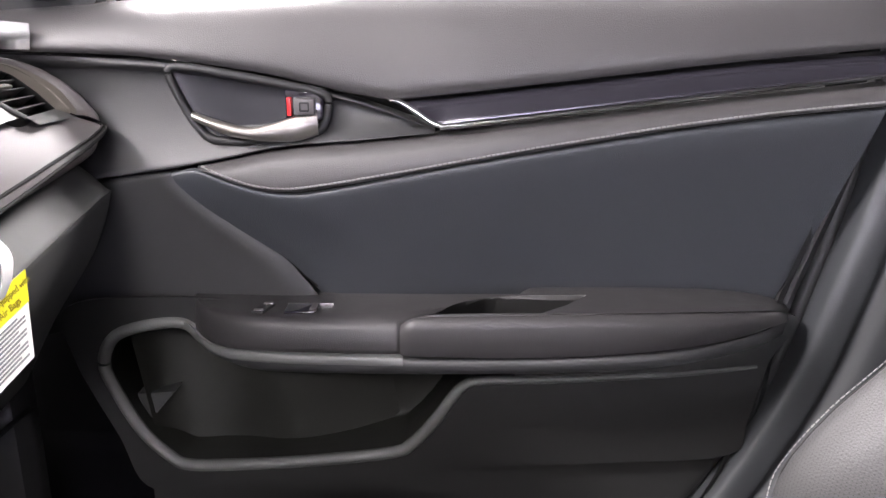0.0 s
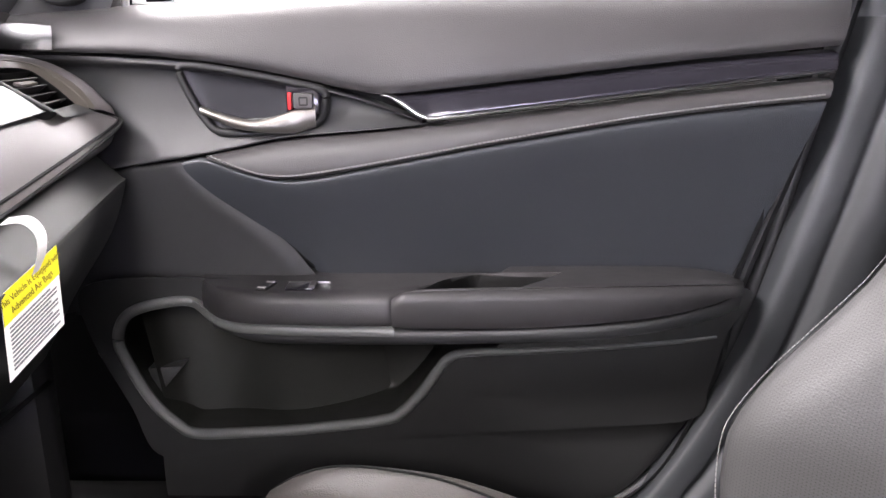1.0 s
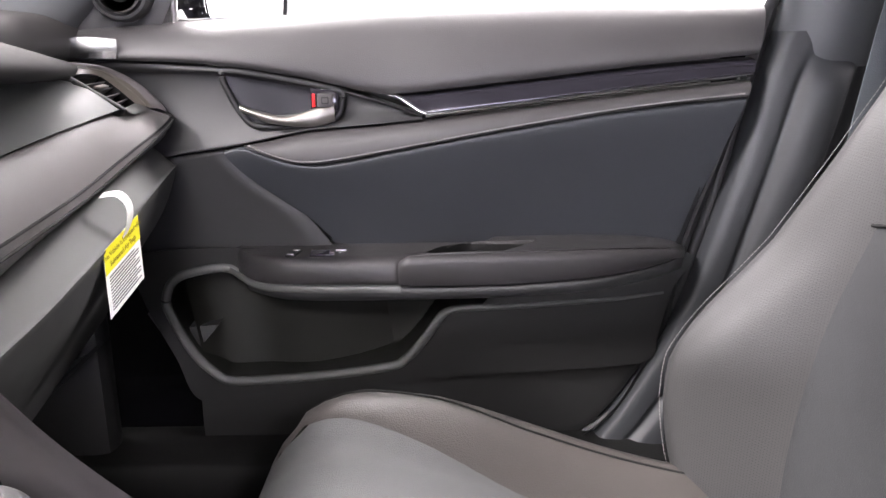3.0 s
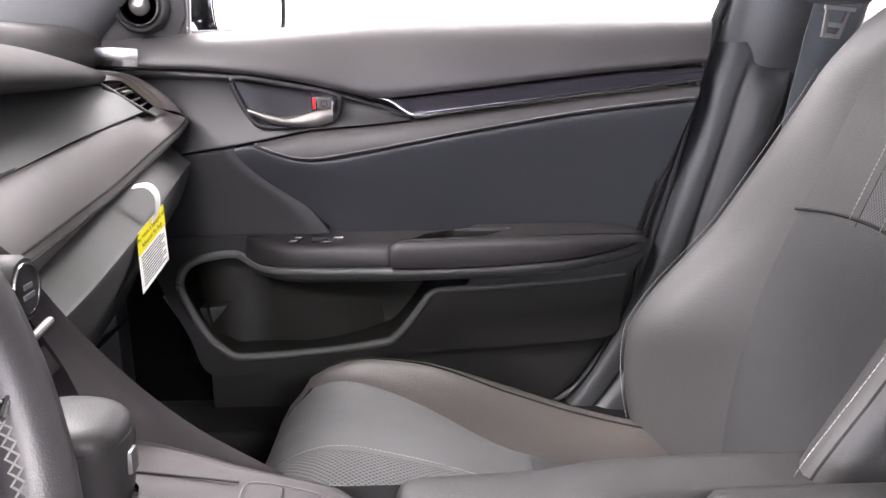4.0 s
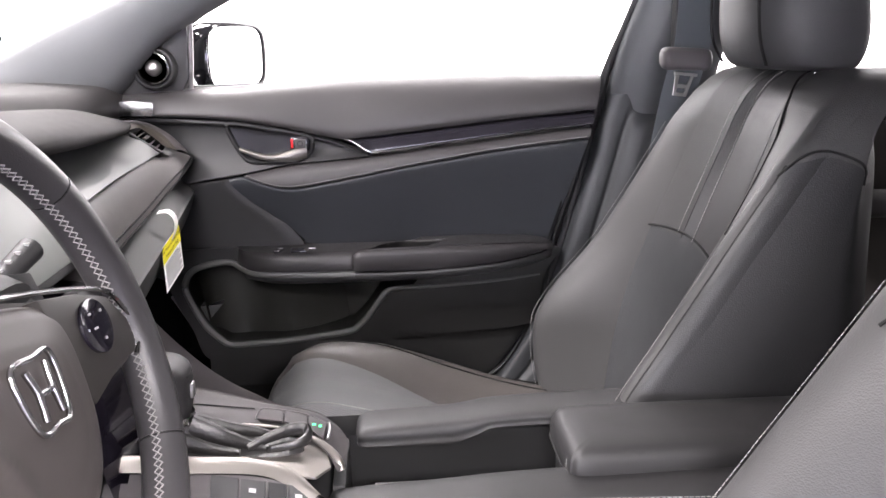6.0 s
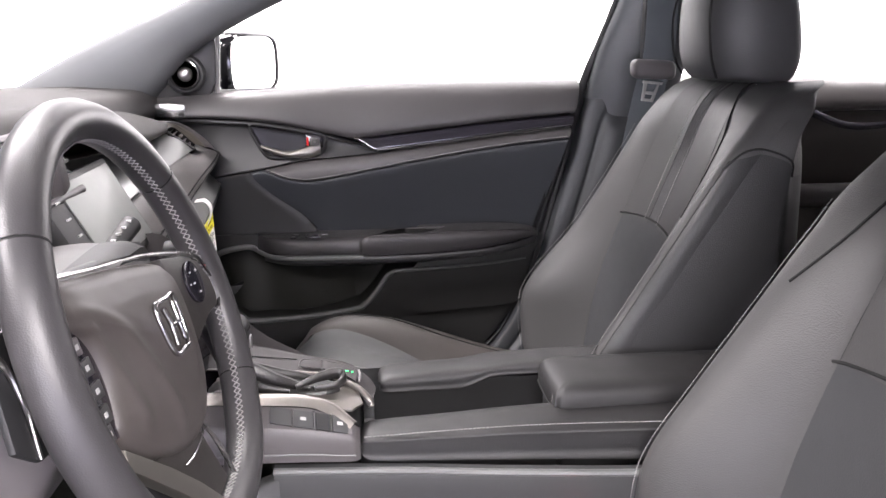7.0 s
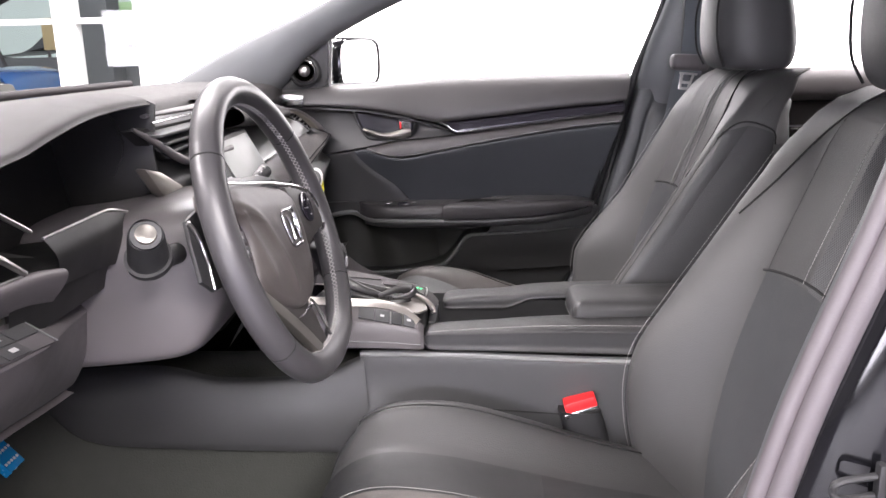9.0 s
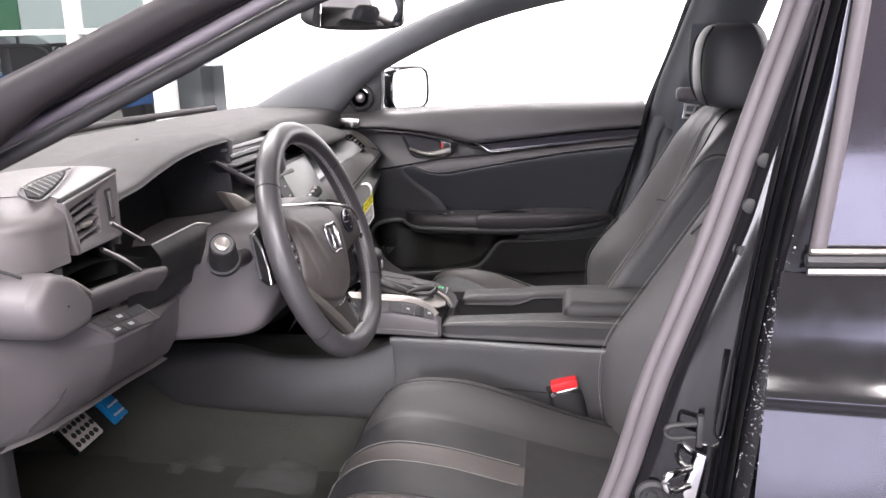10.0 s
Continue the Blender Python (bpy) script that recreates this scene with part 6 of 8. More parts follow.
part("tray_cheek", prism([(-0.350, -0.632, 1.062), (-0.46, -0.632, 1.062), (-0.46, -0.632, 0.98), (-0.350, -0.632, 0.99)], (0, -0.006, 0), 0.001), RECESS_BLACK, dash)
TY = (-0.640, -0.60, -0.53, -0.47, -0.425)
TZ = (1.033, 1.0265, 1.0195, 1.0135, 1.005)
part("tray_lip", loft([[(x, y, z + dz) for y, z in zip(TY, TZ)] for x, dz in ((-0.354, -0.012), (-0.351, -0.001), (-0.3485, 0.0005), (-0.343, 0.0), (-0.3405, -0.003), (-0.3410, -0.008), (-0.347, -0.018), (-0.355, -0.027), (-0.364, -0.034), (-0.40, -0.038))], 30, 4), PLASTIC_GREY, dash, "rolled grey tray lip")
# Paler line paints the light caught by the lip's edge.
part("tray_lit_edge", tube([(-0.342, -0.612, 1.0265), (-0.344, -0.55, 1.0215), (-0.345, -0.495, 1.0175)], 0.0013, 16, 6), LID, dash)
part("tray_strip", tube([(-0.352, -0.552, 1.061), (-0.346, -0.52, 1.040), (-0.341, -0.494, 1.020)], [0.0030, 0.0034, 0.0030], 12, 8), SATIN, dash, "satin chrome tray edge")
END = [(-0.682, 1.066), (-0.704, 1.050), (-0.708, 1.034), (-0.699, 1.014), (-0.676, 0.999), (-0.640, 0.996), (-0.614, 0.999), (-0.607, 1.014), (-0.616, 1.032), (-0.640, 1.054), (-0.662, 1.065)]
part("end_piece", loft([[(x, -0.658 + (y + 0.658) * k, 1.029 + (z - 1.029) * k) for y, z in END] for x, k in ((-0.41, 1.0), (-0.352, 1.0), (-0.343, 0.985), (-0.337, 0.94), (-0.3335, 0.86), (-0.332, 0.72), (-0.3315, 0.4), (-0.3315, 0.03))], 60, 4, closed=True), PLASTIC_GREY, dash, "rounded dash end piece")
# Two paler lines paint the lit edges of the end piece.
part("end_lit_edge", tube([(-0.340, -0.7045, 1.046), (-0.3395, -0.694, 1.020), (-0.3405, -0.674, 1.001)], 0.0013, 16, 6), LID, dash)
part("end_lit_lip", tube([(-0.343, -0.648, 1.058), (-0.338, -0.632, 1.046), (-0.334, -0.618, 1.032), (-0.336, -0.610, 1.024)], [0.0012, 0.0022, 0.0026, 0.002], 14, 8), SATIN_WARM, dash)
part("end_lower", loft([[(-0.80, -0.690, 1.090), (-0.55, -0.700, 1.088), (-0.45, -0.700, 1.084), (-0.395, -0.690, 1.066)], [(-0.80, -0.700, 1.05), (-0.55, -0.712, 1.05), (-0.45, -0.710, 1.05), (-0.392, -0.704, 1.046)], [(-0.80, -0.700, 0.98), (-0.55, -0.712, 0.98), (-0.46, -0.708, 0.985), (-0.408, -0.7035, 0.985)], [(-0.80, -0.695, 0.92), (-0.55, -0.705, 0.915), (-0.46, -0.702, 0.92), (-0.414, -0.7015, 0.925)], [(-0.80, -0.69, 0.87), (-0.55, -0.692, 0.87), (-0.48, -0.695, 0.875), (-0.45, -0.695, 0.879)]], 24, 5), PLASTIC_GREY, dash, "grey dash end lower panel")
part("shut_line", tube([(-0.50, -0.709, 1.098), (-0.42, -0.708, 1.092), (-0.380, -0.700, 1.080), (-0.355, -0.690, 1.068)], 0.0016, 20, 6), SEAM, dash)
# switch panel slopes out to a ridge above the knee panel
def knee_row(A, B, C, D, E, F):
    """Outer end, side, corner, switch face, inner part and inner end of one level."""
    V = [Vector(p) for p in (A, B, C, D, E, F)]
    return [V[0], (V[0] + V[1]) / 2, V[1], V[2] + (V[1] - V[2]) * 0.16, V[2] + (V[3] - V[2]) * 0.02, V[2] + (V[3] - V[2]) * 0.16, V[3], V[4], V[5]]
part("lower_left", loft([
    knee_row((-0.425, -0.703, 0.998), (-0.386, -0.632, 0.994), (-0.371, -0.588, 0.986), (-0.371, -0.472, 0.970), (-0.383, -0.39, 0.950), (-0.395, -0.31, 0.935)),
    knee_row((-0.422, -0.703, 0.985), (-0.381, -0.625, 0.980), (-0.362, -0.575, 0.973), (-0.363, -0.468, 0.959), (-0.377, -0.388, 0.944), (-0.391, -0.31, 0.931)),
    knee_row((-0.420, -0.703, 0.970), (-0.375, -0.612, 0.964), (-0.3505, -0.554, 0.9520), (-0.3510, -0.462, 0.9430), (-0.369, -0.385, 0.936), (-0.387, -0.31, 0.926)),
    knee_row((-0.421, -0.7025, 0.958), (-0.376, -0.612, 0.954), (-0.3525, -0.552, 0.9445), (-0.3530, -0.461, 0.9360), (-0.370, -0.384, 0.928), (-0.387, -0.311, 0.919)),
    knee_row((-0.425, -0.702, 0.925), (-0.384, -0.613, 0.918), (-0.366, -0.546, 0.910), (-0.370, -0.460, 0.900), (-0.381, -0.382, 0.889), (-0.392, -0.315, 0.878)),
    knee_row((-0.436, -0.699, 0.885), (-0.402, -0.616, 0.880), (-0.392, -0.546, 0.876), (-0.394, -0.460, 0.868), (-0.400, -0.383, 0.856), (-0.405, -0.318, 0.848)),
    knee_row((-0.448, -0.695, 0.868), (-0.416, -0.620, 0.866), (-0.408, -0.550, 0.864), (-0.410, -0.462, 0.857), (-0.414, -0.385, 0.846), (-0.418, -0.320, 0.838)),
    knee_row((-0.47, -0.692, 0.863), (-0.44, -0.622, 0.862), (-0.43, -0.552, 0.860), (-0.43, -0.464, 0.853), (-0.434, -0.386, 0.842), (-0.438, -0.322, 0.834)),
    knee_row((-0.78, -0.690, 0.86), (-0.78, -0.65, 0.86), (-0.78, -0.60, 0.86), (-0.78, -0.50, 0.86), (-0.78, -0.40, 0.85), (-0.78, -0.32, 0.85))], 60, 4), PLASTIC_GREY, dash, "grey lower dash panel")
part("knee_shut_line", tube([(-0.3755, -0.608, 0.985), (-0.3745, -0.604, 0.966), (-0.3755, -0.600, 0.945), (-0.381, -0.603, 0.922), (-0.392, -0.615, 0.900), (-0.412, -0.640, 0.878)], 0.0013, 30, 6), SEAM, dash)
S0, SU, SV = Vector((-0.3665, -0.583, 0.9815)), Vector((0.0, 0.110, -0.0140)), Vector((0.0150, 0.030, -0.0310))
def swp(a, b, h=0.0):
    return S0 + SU * a + SV * b + Vector((0.7, -0.15, 0.7)) * (h + 0.0045)
pan = part("switch_panel", prism([swp(0.02, 0.06, 0.0015), swp(0.98, 0.06, 0.0015), swp(0.98, 0.94, 0.0015), swp(0.02, 0.94, 0.0015)], (-0.006, 0, -0.006), 0.0012), PLASTIC_GREY, dash, "panel of small driver switches")
part("panel_edge", tube([swp(0.99, 0.05, 0.002), swp(0.99, 0.5, 0.002), swp(0.99, 0.95, 0.002)], 0.0010, 6, 6), LID, pan)
for a0, a1, b0, b1, ic in ((0.30, 0.60, 0.10, 0.50, 1), (0.62, 0.95, 0.10, 0.50, 0), (0.05, 0.28, 0.10, 0.50, 0), (0.30, 0.60, 0.52, 0.92, 1), (0.05, 0.28, 0.52, 0.92, 1)):
    key = part("panel_key", prism([swp(a0, b0, 0.002), swp(a1, b0, 0.002), swp(a1, b1, 0.002), swp(a0, b1, 0.002)], Vector((0.0012, 0, 0.0012)), 0.0005), PLASTIC, pan)
    if ic:
        am, bmid = (a0 + a1) / 2, (b0 + b1) / 2
        part("key_icon", prism([swp(am - 0.045, bmid - 0.07, 0.0045), swp(am + 0.045, bmid - 0.07, 0.0045), swp(am + 0.045, bmid + 0.06, 0.0045), swp(am - 0.045, bmid + 0.06, 0.0045)], (0.0003, 0, 0.0003), 0), ICON, key)
part("under_wheel", loft([[(-0.46, -0.33, 0.95), (-0.46, -0.15, 0.95), (-0.46, -0.02, 0.95)], [(-0.45, -0.33, 0.87), (-0.44, -0.15, 0.87), (-0.43, -0.04, 0.87)], [(-0.48, -0.33, 0.80), (-0.48, -0.15, 0.80), (-0.46, -0.05, 0.80)], [(-0.7, -0.33, 0.79), (-0.7, -0.15, 0.79), (-0.7, -0.05, 0.79)]], 14, 4), PLASTIC_DARK, dash)

# ---- warning tag ----
tag = thing("warning_tag", (0, 0, 0), "yellow and white cardboard warning tag on a strap", "tag")
TA, TB, TC = Vector((-0.2815, 0.4255, 0.9130)), Vector((-0.273, 0.490, 0.931)), Vector((-0.2765, 0.413, 0.8555))
card_u, card_v = (TB - TA), (TC - TA)
def card(a, b, h=0.0):
    n = card_u.cross(card_v).normalized()
    n = -n if n.x < 0 else n
    return TA + card_u * a + card_v * b + n * h
def card_patch(name, a0, a1, b0, b1, h, m, parent=tag, lab=""):
    return part(name, prism([card(a0, b0, h), card(a1, b0, h), card(a1, b1, h), card(a0, b1, h)], (0.0004, 0, 0), 0), m, parent, lab, flat=True)
board = card_patch("card", 0, 1, 0, 1.0, 0, WHITE, lab="white card")
YB = card_patch("yellow_field", 0, 1, 0.0, 0.36, 0.0006, YELLOW, lab="yellow heading field")
for k in range(11):
    card_patch("text_bar", 0.08, 0.92 if k % 3 else 0.8, 0.42 + 0.048 * k, 0.44 + 0.048 * k, 0.0006, INK, board)


def lettering(name, body, center, size, u_dir, v_dir, m, parent):
    """Raised flat words laid along u_dir (reading) and v_dir (up)."""
    cu = bpy.data.curves.new(name, "FONT")
    cu.body, cu.size, cu.align_x, cu.align_y, cu.extrude = body, size, "CENTER", "CENTER", 0.0001
    tmp = new(name, cu)
    me = bpy.data.meshes.new_from_object(tmp.evaluated_get(bpy.context.evaluated_depsgraph_get()))
    bpy.data.objects.remove(tmp)
    u, v = u_dir.normalized(), v_dir.normalized()
    n = u.cross(v).normalized()
    v = n.cross(u)
    me.transform(Matrix.Translation(center) @ Matrix((u, v, n)).transposed().to_4x4())
    me.materials.clear()
    me.materials.append(m)
    ob = new(name, me)
    ob.parent = parent
    return ob


lettering("heading", "This Vehicle is Equipped with", card(0.5, 0.12, 0.0012), 0.0062, card_u, -card_v, INK_Y, YB)
lettering("heading", "Advanced Air Bags", card(0.5, 0.26, 0.0012), 0.0066, card_u, -card_v, INK_Y, YB)
part("strap", thick(loft([[(-0.292, 0.456, 0.955), (-0.279, 0.460, 0.955), (-0.271, 0.462, 0.945), (-0.271, 0.460, 0.930), (-0.277, 0.457, 0.913)], [(-0.291, 0.466, 0.958), (-0.277, 0.470, 0.958), (-0.269, 0.472, 0.947), (-0.269, 0.469, 0.932), (-0.276, 0.466, 0.916)]], 20, 2), 0.0006), WHITE, tag, "white paper strap")

# ---- steering wheel ----
wheel = thing("steering_wheel", (0, 0, 0), "black leather three-spoke steering wheel with silver trim", "steering wheel")
WC, WT, WR = Vector((-0.189, -0.2095, 0.9905)), radians(17.7), 0.1685
WYAW, WTURN = radians(-2.3), radians(-5)
WN = Vector((math.cos(WT) * math.cos(WYAW), math.cos(WT) * math.sin(WYAW), math.sin(WT)))
WA = Vector((-math.sin(WYAW), math.cos(WYAW), 0))
WB = WN.cross(WA)
def wp(a, b, h=0.0):
    """A point of the wheel, slightly turned: a to the car's right, b up, h towards the driver."""
    c, s = math.cos(WTURN) * 1.06, math.sin(WTURN) * 1.06
    return WC + WA * (a * c - b * s) + WB * (a * s + b * c) + WN * h
def rim(t, r=WR):
    """Rim centre at angle t from the right, flattened below."""
    a, b = r * math.cos(t), r * math.sin(t)
    if b < -0.88 * r:
        b = -0.88 * r + (b + 0.88 * r) * 0.72
    return WC + WA * a + WB * b
def rim_piece(t0, t1, rad, m, name, lab=""):
    bm = bmesh.new()
    rows = []
    n = max(8, int(abs(t1 - t0) * 14))
    for i in range(n + 1):
        t = t0 + (t1 - t0) * i / n
        c, d = rim(t), (rim(t) - WC).normalized()
        rows.append([c + rad * (math.cos(q) * d * 0.95 + math.sin(q) * WN * 0.97) - WN * 0.003 for q in (2 * math.pi * j / 16 for j in range(16))])
    V = grid_faces(bm, rows, closed_u=True)
    bm.faces.new(V[0])
    bm.faces.new(V[-1])
    bmesh.ops.recalc_face_normals(bm, faces=bm.faces)
    return part(name, bm, m, wheel, lab)
cuts = [radians(a) for a in (-37, 36, 141.5, 216, 323)]
for a, b in zip(cuts, cuts[1:]):
    rim_piece(a + 0.006, b - 0.006, 0.0175, RIM_LEATHER, "rim", "smooth black leather rim section")
    rim_piece(b - 0.008, b + 0.008, 0.0168, SEAM, "rim_joint")
    # laced seam on the inner face
    bm = bmesh.new()
    pts = []
    n = int(abs(b - a) * 27)
    for i in range(n):
        t = a + (b - a) * (i + 0.5) / n
        d = (rim(t) - WC).normalized()
        base = rim(t) - d * 0.0164
        tan = (rim(t + 0.01) - rim(t - 0.01)).normalized()
        for sg in (-1, 1):
            e0, e1 = base + WN * 0.0034 - tan * 0.0030 * sg, base - WN * 0.0034 + tan * 0.0030 * sg
            pts.append((e0, e1, d))
    for k_, (e0, e1, d) in enumerate(pts):
        if k_ % 2 == 0:
            bm = bmesh.new()
        ax = (e1 - e0).normalized()
        sd = ax.cross(d).normalized() * 0.0006
        o = -d * 0.0008
        v = [bm.verts.new(p) for p in (e0 + sd, e0 - sd, e1 - sd, e1 + sd, e0 + o, e1 + o)]
        for f in ((0, 3, 5, 4), (1, 4, 5, 2), (0, 4, 1), (3, 2, 5), (0, 1, 2, 3)):
            bm.faces.new([v[k] for k in f])
        if k_ % 2 == 1:
            part("lacing", bm, THREAD, wheel, "grey laced stitch", flat=True)
hub_sec = lambda k, h, up: [wp(a * k, b * k + up, h) for a, b in ((-0.074, 0.044), (-0.045, 0.050), (0, 0.049), (0.045, 0.045), (0.066, 0.036), (0.066, 0.0), (0.052, -0.050), (0.028, -0.082), (0, -0.088), (-0.028, -0.082), (-0.056, -0.050), (-0.074, 0.0))]
# airbag cover: crowned pad whose upper corner runs out to the rim, with two soft ribs beside the keys
HUB_LINE = [(-0.120, 0.0640), (-0.077, 0.0592), (-0.033, 0.0552), (0.015, 0.0485), (0.045, 0.0430), (0.064, 0.034), (0.071, 0.016), (0.070, -0.010), (0.064, -0.036), (0.050, -0.062), (0.028, -0.080), (0.0, -0.0875), (-0.026, -0.0865), (-0.060, -0.0770), (-0.086, -0.0640), (-0.105, -0.0500), (-0.114, -0.036), (-0.1085, -0.020), (-0.1045, -0.002), (-0.1055, 0.014), (-0.1115, 0.027), (-0.124, 0.037), (-0.131, 0.046), (-0.129, 0.058)]
RIBS = [[(-0.126, 0.046), (-0.098, 0.037), (-0.070, 0.016), (-0.054, -0.012), (-0.042, -0.040), (-0.036, -0.062)], [(-0.108, 0.030), (-0.098, 0.008), (-0.091, -0.014), (-0.085, -0.038)]]
rib_pts = [p for r in RIBS for p in spline([(a, b, 0) for a, b in r], 30)]
bm_hub, hub_rows = bmesh.new(), []
hub_loop = spline([(a, b, 0) for a, b in HUB_LINE], 110, True)
for k, h in [(0.985, -0.034), (1.0, -0.022), (1.0, -0.014)] + [(1 - 0.985 * (j / 26) ** 1.25, None) for j in range(27)]:
    row = []
    for q in hub_loop:
        a, b = q.x * k, -0.01 + (q.y + 0.01) * k
        rib = max(math.exp(-((a - r.x) ** 2 + (b - r.y) ** 2) / 0.0065 ** 2) for r in rib_pts) if h is None else 0
        row.append(wp(a, b, h if h is not None else float(np.interp(k, (0.0, 0.3, 0.6, 0.85, 0.94, 0.98, 1.0), (0.0094, 0.0090, 0.0072, 0.0034, 0.0006, -0.0035, -0.0085))) + 0.0026 * rib))
    hub_rows.append(row)
V_hub = grid_faces(bm_hub, hub_rows, closed_u=True)
bm_hub.faces.new(V_hub[-1])
bmesh.ops.recalc_face_normals(bm_hub, faces=bm_hub.faces)
part("hub", bm_hub, HUB, wheel, "padded airbag cover")
part("wheel_back", loft([hub_sec(1.05, -0.045, -0.006), hub_sec(1.30, -0.040, -0.006), hub_sec(1.38, -0.028, -0.006), hub_sec(1.2, -0.018, -0.004)], 48, 4, closed=True, cap=True), PLASTIC, wheel, "dark cover behind the hub")
SPOKE_DARK = mat("spoke_plastic", (0.030, 0.027, 0.025), 0.42, grain=1400, bump=0.15)
# driver's left: narrow recess with keys and a bright edge; right: dull black panel with a round key pad
left = part("spoke", prism([wp(a, b, -0.004) for a, b in ((-0.108, 0.036), (-0.132, 0.041), (-0.139, 0.012), (-0.137, -0.016), (-0.135, -0.036), (-0.105, -0.040), (-0.098, -0.010), (-0.098, 0.014))], WN * -0.012, 0.002), GLOSS, wheel, "gloss black key recess")
for b, a, w in ((0.024, -0.123, 0.006), (0.010, -0.121, 0.008), (-0.005, -0.1205, 0.009), (-0.020, -0.1225, 0.008), (-0.031, -0.1265, 0.006)):
    part("key", prism([wp(a + da * w, b + db, -0.004) for da, db in ((1, 0.0058), (-1, 0.0048), (-1, -0.0048), (1, -0.0058))], WN * 0.0028, 0.0012), PLASTIC_GREY if b > 0.02 else PLASTIC, left, "small black key")
    part("key_icon", prism([wp(a + da * 0.0022, b + db * 0.0016, -0.0011) for da, db in ((1, 1), (-1, 1), (-1, -1), (1, -1))], WN * 0.0004, 0), ICON, left)
part("spoke_trim", tube([wp(-0.1340, 0.0425, 0.001), wp(-0.1395, 0.0260, 0.002), wp(-0.1408, 0.0122, 0.002), wp(-0.1390, -0.0015, 0.001), wp(-0.1378, -0.0175, 0.0), wp(-0.1360, -0.0345, -0.001)], [0.0022, 0.0040, 0.0044, 0.0030, 0.0026, 0.0020], 40, 10, flat=0.7), CHROME, left, "satin chrome spoke edge")
right = part("spoke", prism([wp(a, b, 0.001) for a, b in ((0.045, 0.044), (0.090, 0.037), (0.128, 0.026), (0.144, 0.006), (0.147, -0.010), (0.138, -0.018), (0.105, -0.020), (0.060, -0.030))][::-1], WN * 0.012, 0.002), SPOKE_DARK, wheel, "dull black spoke panel")
right.location = WN * -0.010
part("spoke_trim", tube([wp(-0.128, 0.0665, -0.006), wp(-0.100, 0.0645, -0.006), wp(-0.058, 0.0602, -0.006), wp(0.028, 0.0520, -0.004), wp(0.095, 0.0390, 0.003), wp(0.130, 0.0280, 0.004), wp(0.1465, 0.0070, 0.004), wp(0.1490, -0.010, 0.004), wp(0.138, -0.0205, 0.003)], 0.0019, 60, 8), CHROME, wheel, "satin chrome edge of the spokes")
part("hub_bridge", prism([wp(a, b, -0.008) for a, b in ((-0.110, 0.059), (0.028, 0.050), (0.080, 0.038), (0.080, 0.0), (-0.100, 0.0))], WN * -0.010, 0.002), SPOKE_DARK, wheel)
PX, PZ = 0.0955, 0.0125
pad = part("key_pad", prism([wp(PX + 0.020 * math.cos(q), PZ + 0.0185 * math.sin(q), 0.003) for q in (2 * math.pi * j / 24 for j in range(24))], WN * 0.003, 0.001), GLOSS, wheel, "round black key pad")
for da, db, w, h in ((-0.006, 0.009, 0.008, 0.003), (0.010, 0.008, 0.005, 0.004), (-0.004, -0.001, 0.011, 0.003), (0.004, -0.010, 0.005, 0.004), (-0.014, 0.0, 0.003, 0.004)):
    part("key_icon", prism([wp(PX + da + x * w / 4.5, PZ + db + z * h / 4.5, 0.0062) for x, z in ((-1, -1), (1, -1), (1, 1), (-1, 1))], WN * 0.0004, 0), ICON, pad)
row_key = part("key_row", prism([wp(a, b, 0.0028) for a, b in ((0.072, -0.0185), (0.130, -0.0115), (0.139, -0.0035), (0.131, 0.0005), (0.076, -0.0075))][::-1], WN * 0.0016, 0.0006), GLOSS, right, "long black key row")
for a, b in ((0.081, -0.0125), (0.130, -0.0055)):
    part("key_icon", prism([wp(a + da * 0.0035, b + db * 0.0018, 0.0046) for da, db in ((-1, -1), (1, -1), (1, 1), (-1, 1))], WN * 0.0004, 0), ICON, row_key)
for sg in (-1, 1):
    part("spoke_arm", prism([wp(sg * a, b + 0.008, -0.006) for a, b in ((0.110, 0.030), (0.152, 0.018), (0.152, -0.030), (0.110, -0.034))], WN * -0.012, 0.002), RIM_LEATHER, wheel)
part("paddle", prism([wp(0.092, 0.062, -0.040), wp(0.116, 0.058, -0.040), wp(0.124, 0.01, -0.040), wp(0.114, -0.045, -0.040), wp(0.092, -0.035, -0.040)], WN * 0.005, 0.0015), PLASTIC_DARK, wheel, "shift paddle")
part("paddle", prism([wp(-0.110, 0.050, -0.044), wp(-0.110, -0.030, -0.044), wp(-0.140, -0.030, -0.044), wp(-0.160, -0.016, -0.044), wp(-0.152, 0.022, -0.044), wp(-0.146, 0.042, -0.044)], WN * 0.005, 0.0015), PLASTIC_DARK, wheel, "shift paddle")
part("paddle_edge", tube([wp(-0.146, 0.040, -0.038), wp(-0.1385, 0.026, -0.037), wp(-0.137, 0.0, -0.037), wp(-0.142, -0.028, -0.038)], [0.0028, 0.0022, 0.0018, 0.0014], 24, 8), SATIN, wheel, "silver paddle edge")
part("lower_spoke", prism([wp(a, b, 0.003) for a, b in ((-0.126, -0.042), (-0.077, -0.078), (-0.043, -0.106), (-0.012, -0.136), (-0.028, -0.142), (-0.073, -0.101), (-0.128, -0.056))], WN * -0.010, 0.002), SATIN_WARM, wheel, "satin silver lower spoke")
part("lower_spoke_edge", tube([wp(0.0125, -0.0870, -0.001), wp(0.0215, -0.1046, 0.0), wp(0.0340, -0.1462, 0.0)], [0.0014, 0.0022, 0.0020], 14, 8), CHROME, wheel, "thin chrome spoke edge")
part("hub_tip", tube([wp(-0.040, -0.0935, -0.004), wp(-0.0177, -0.0945, -0.004), wp(0.0085, -0.0900, -0.004), wp(0.018, -0.086, -0.004)], 0.0010, 14, 8), CHROME, wheel, "thin chrome arc under the cover")
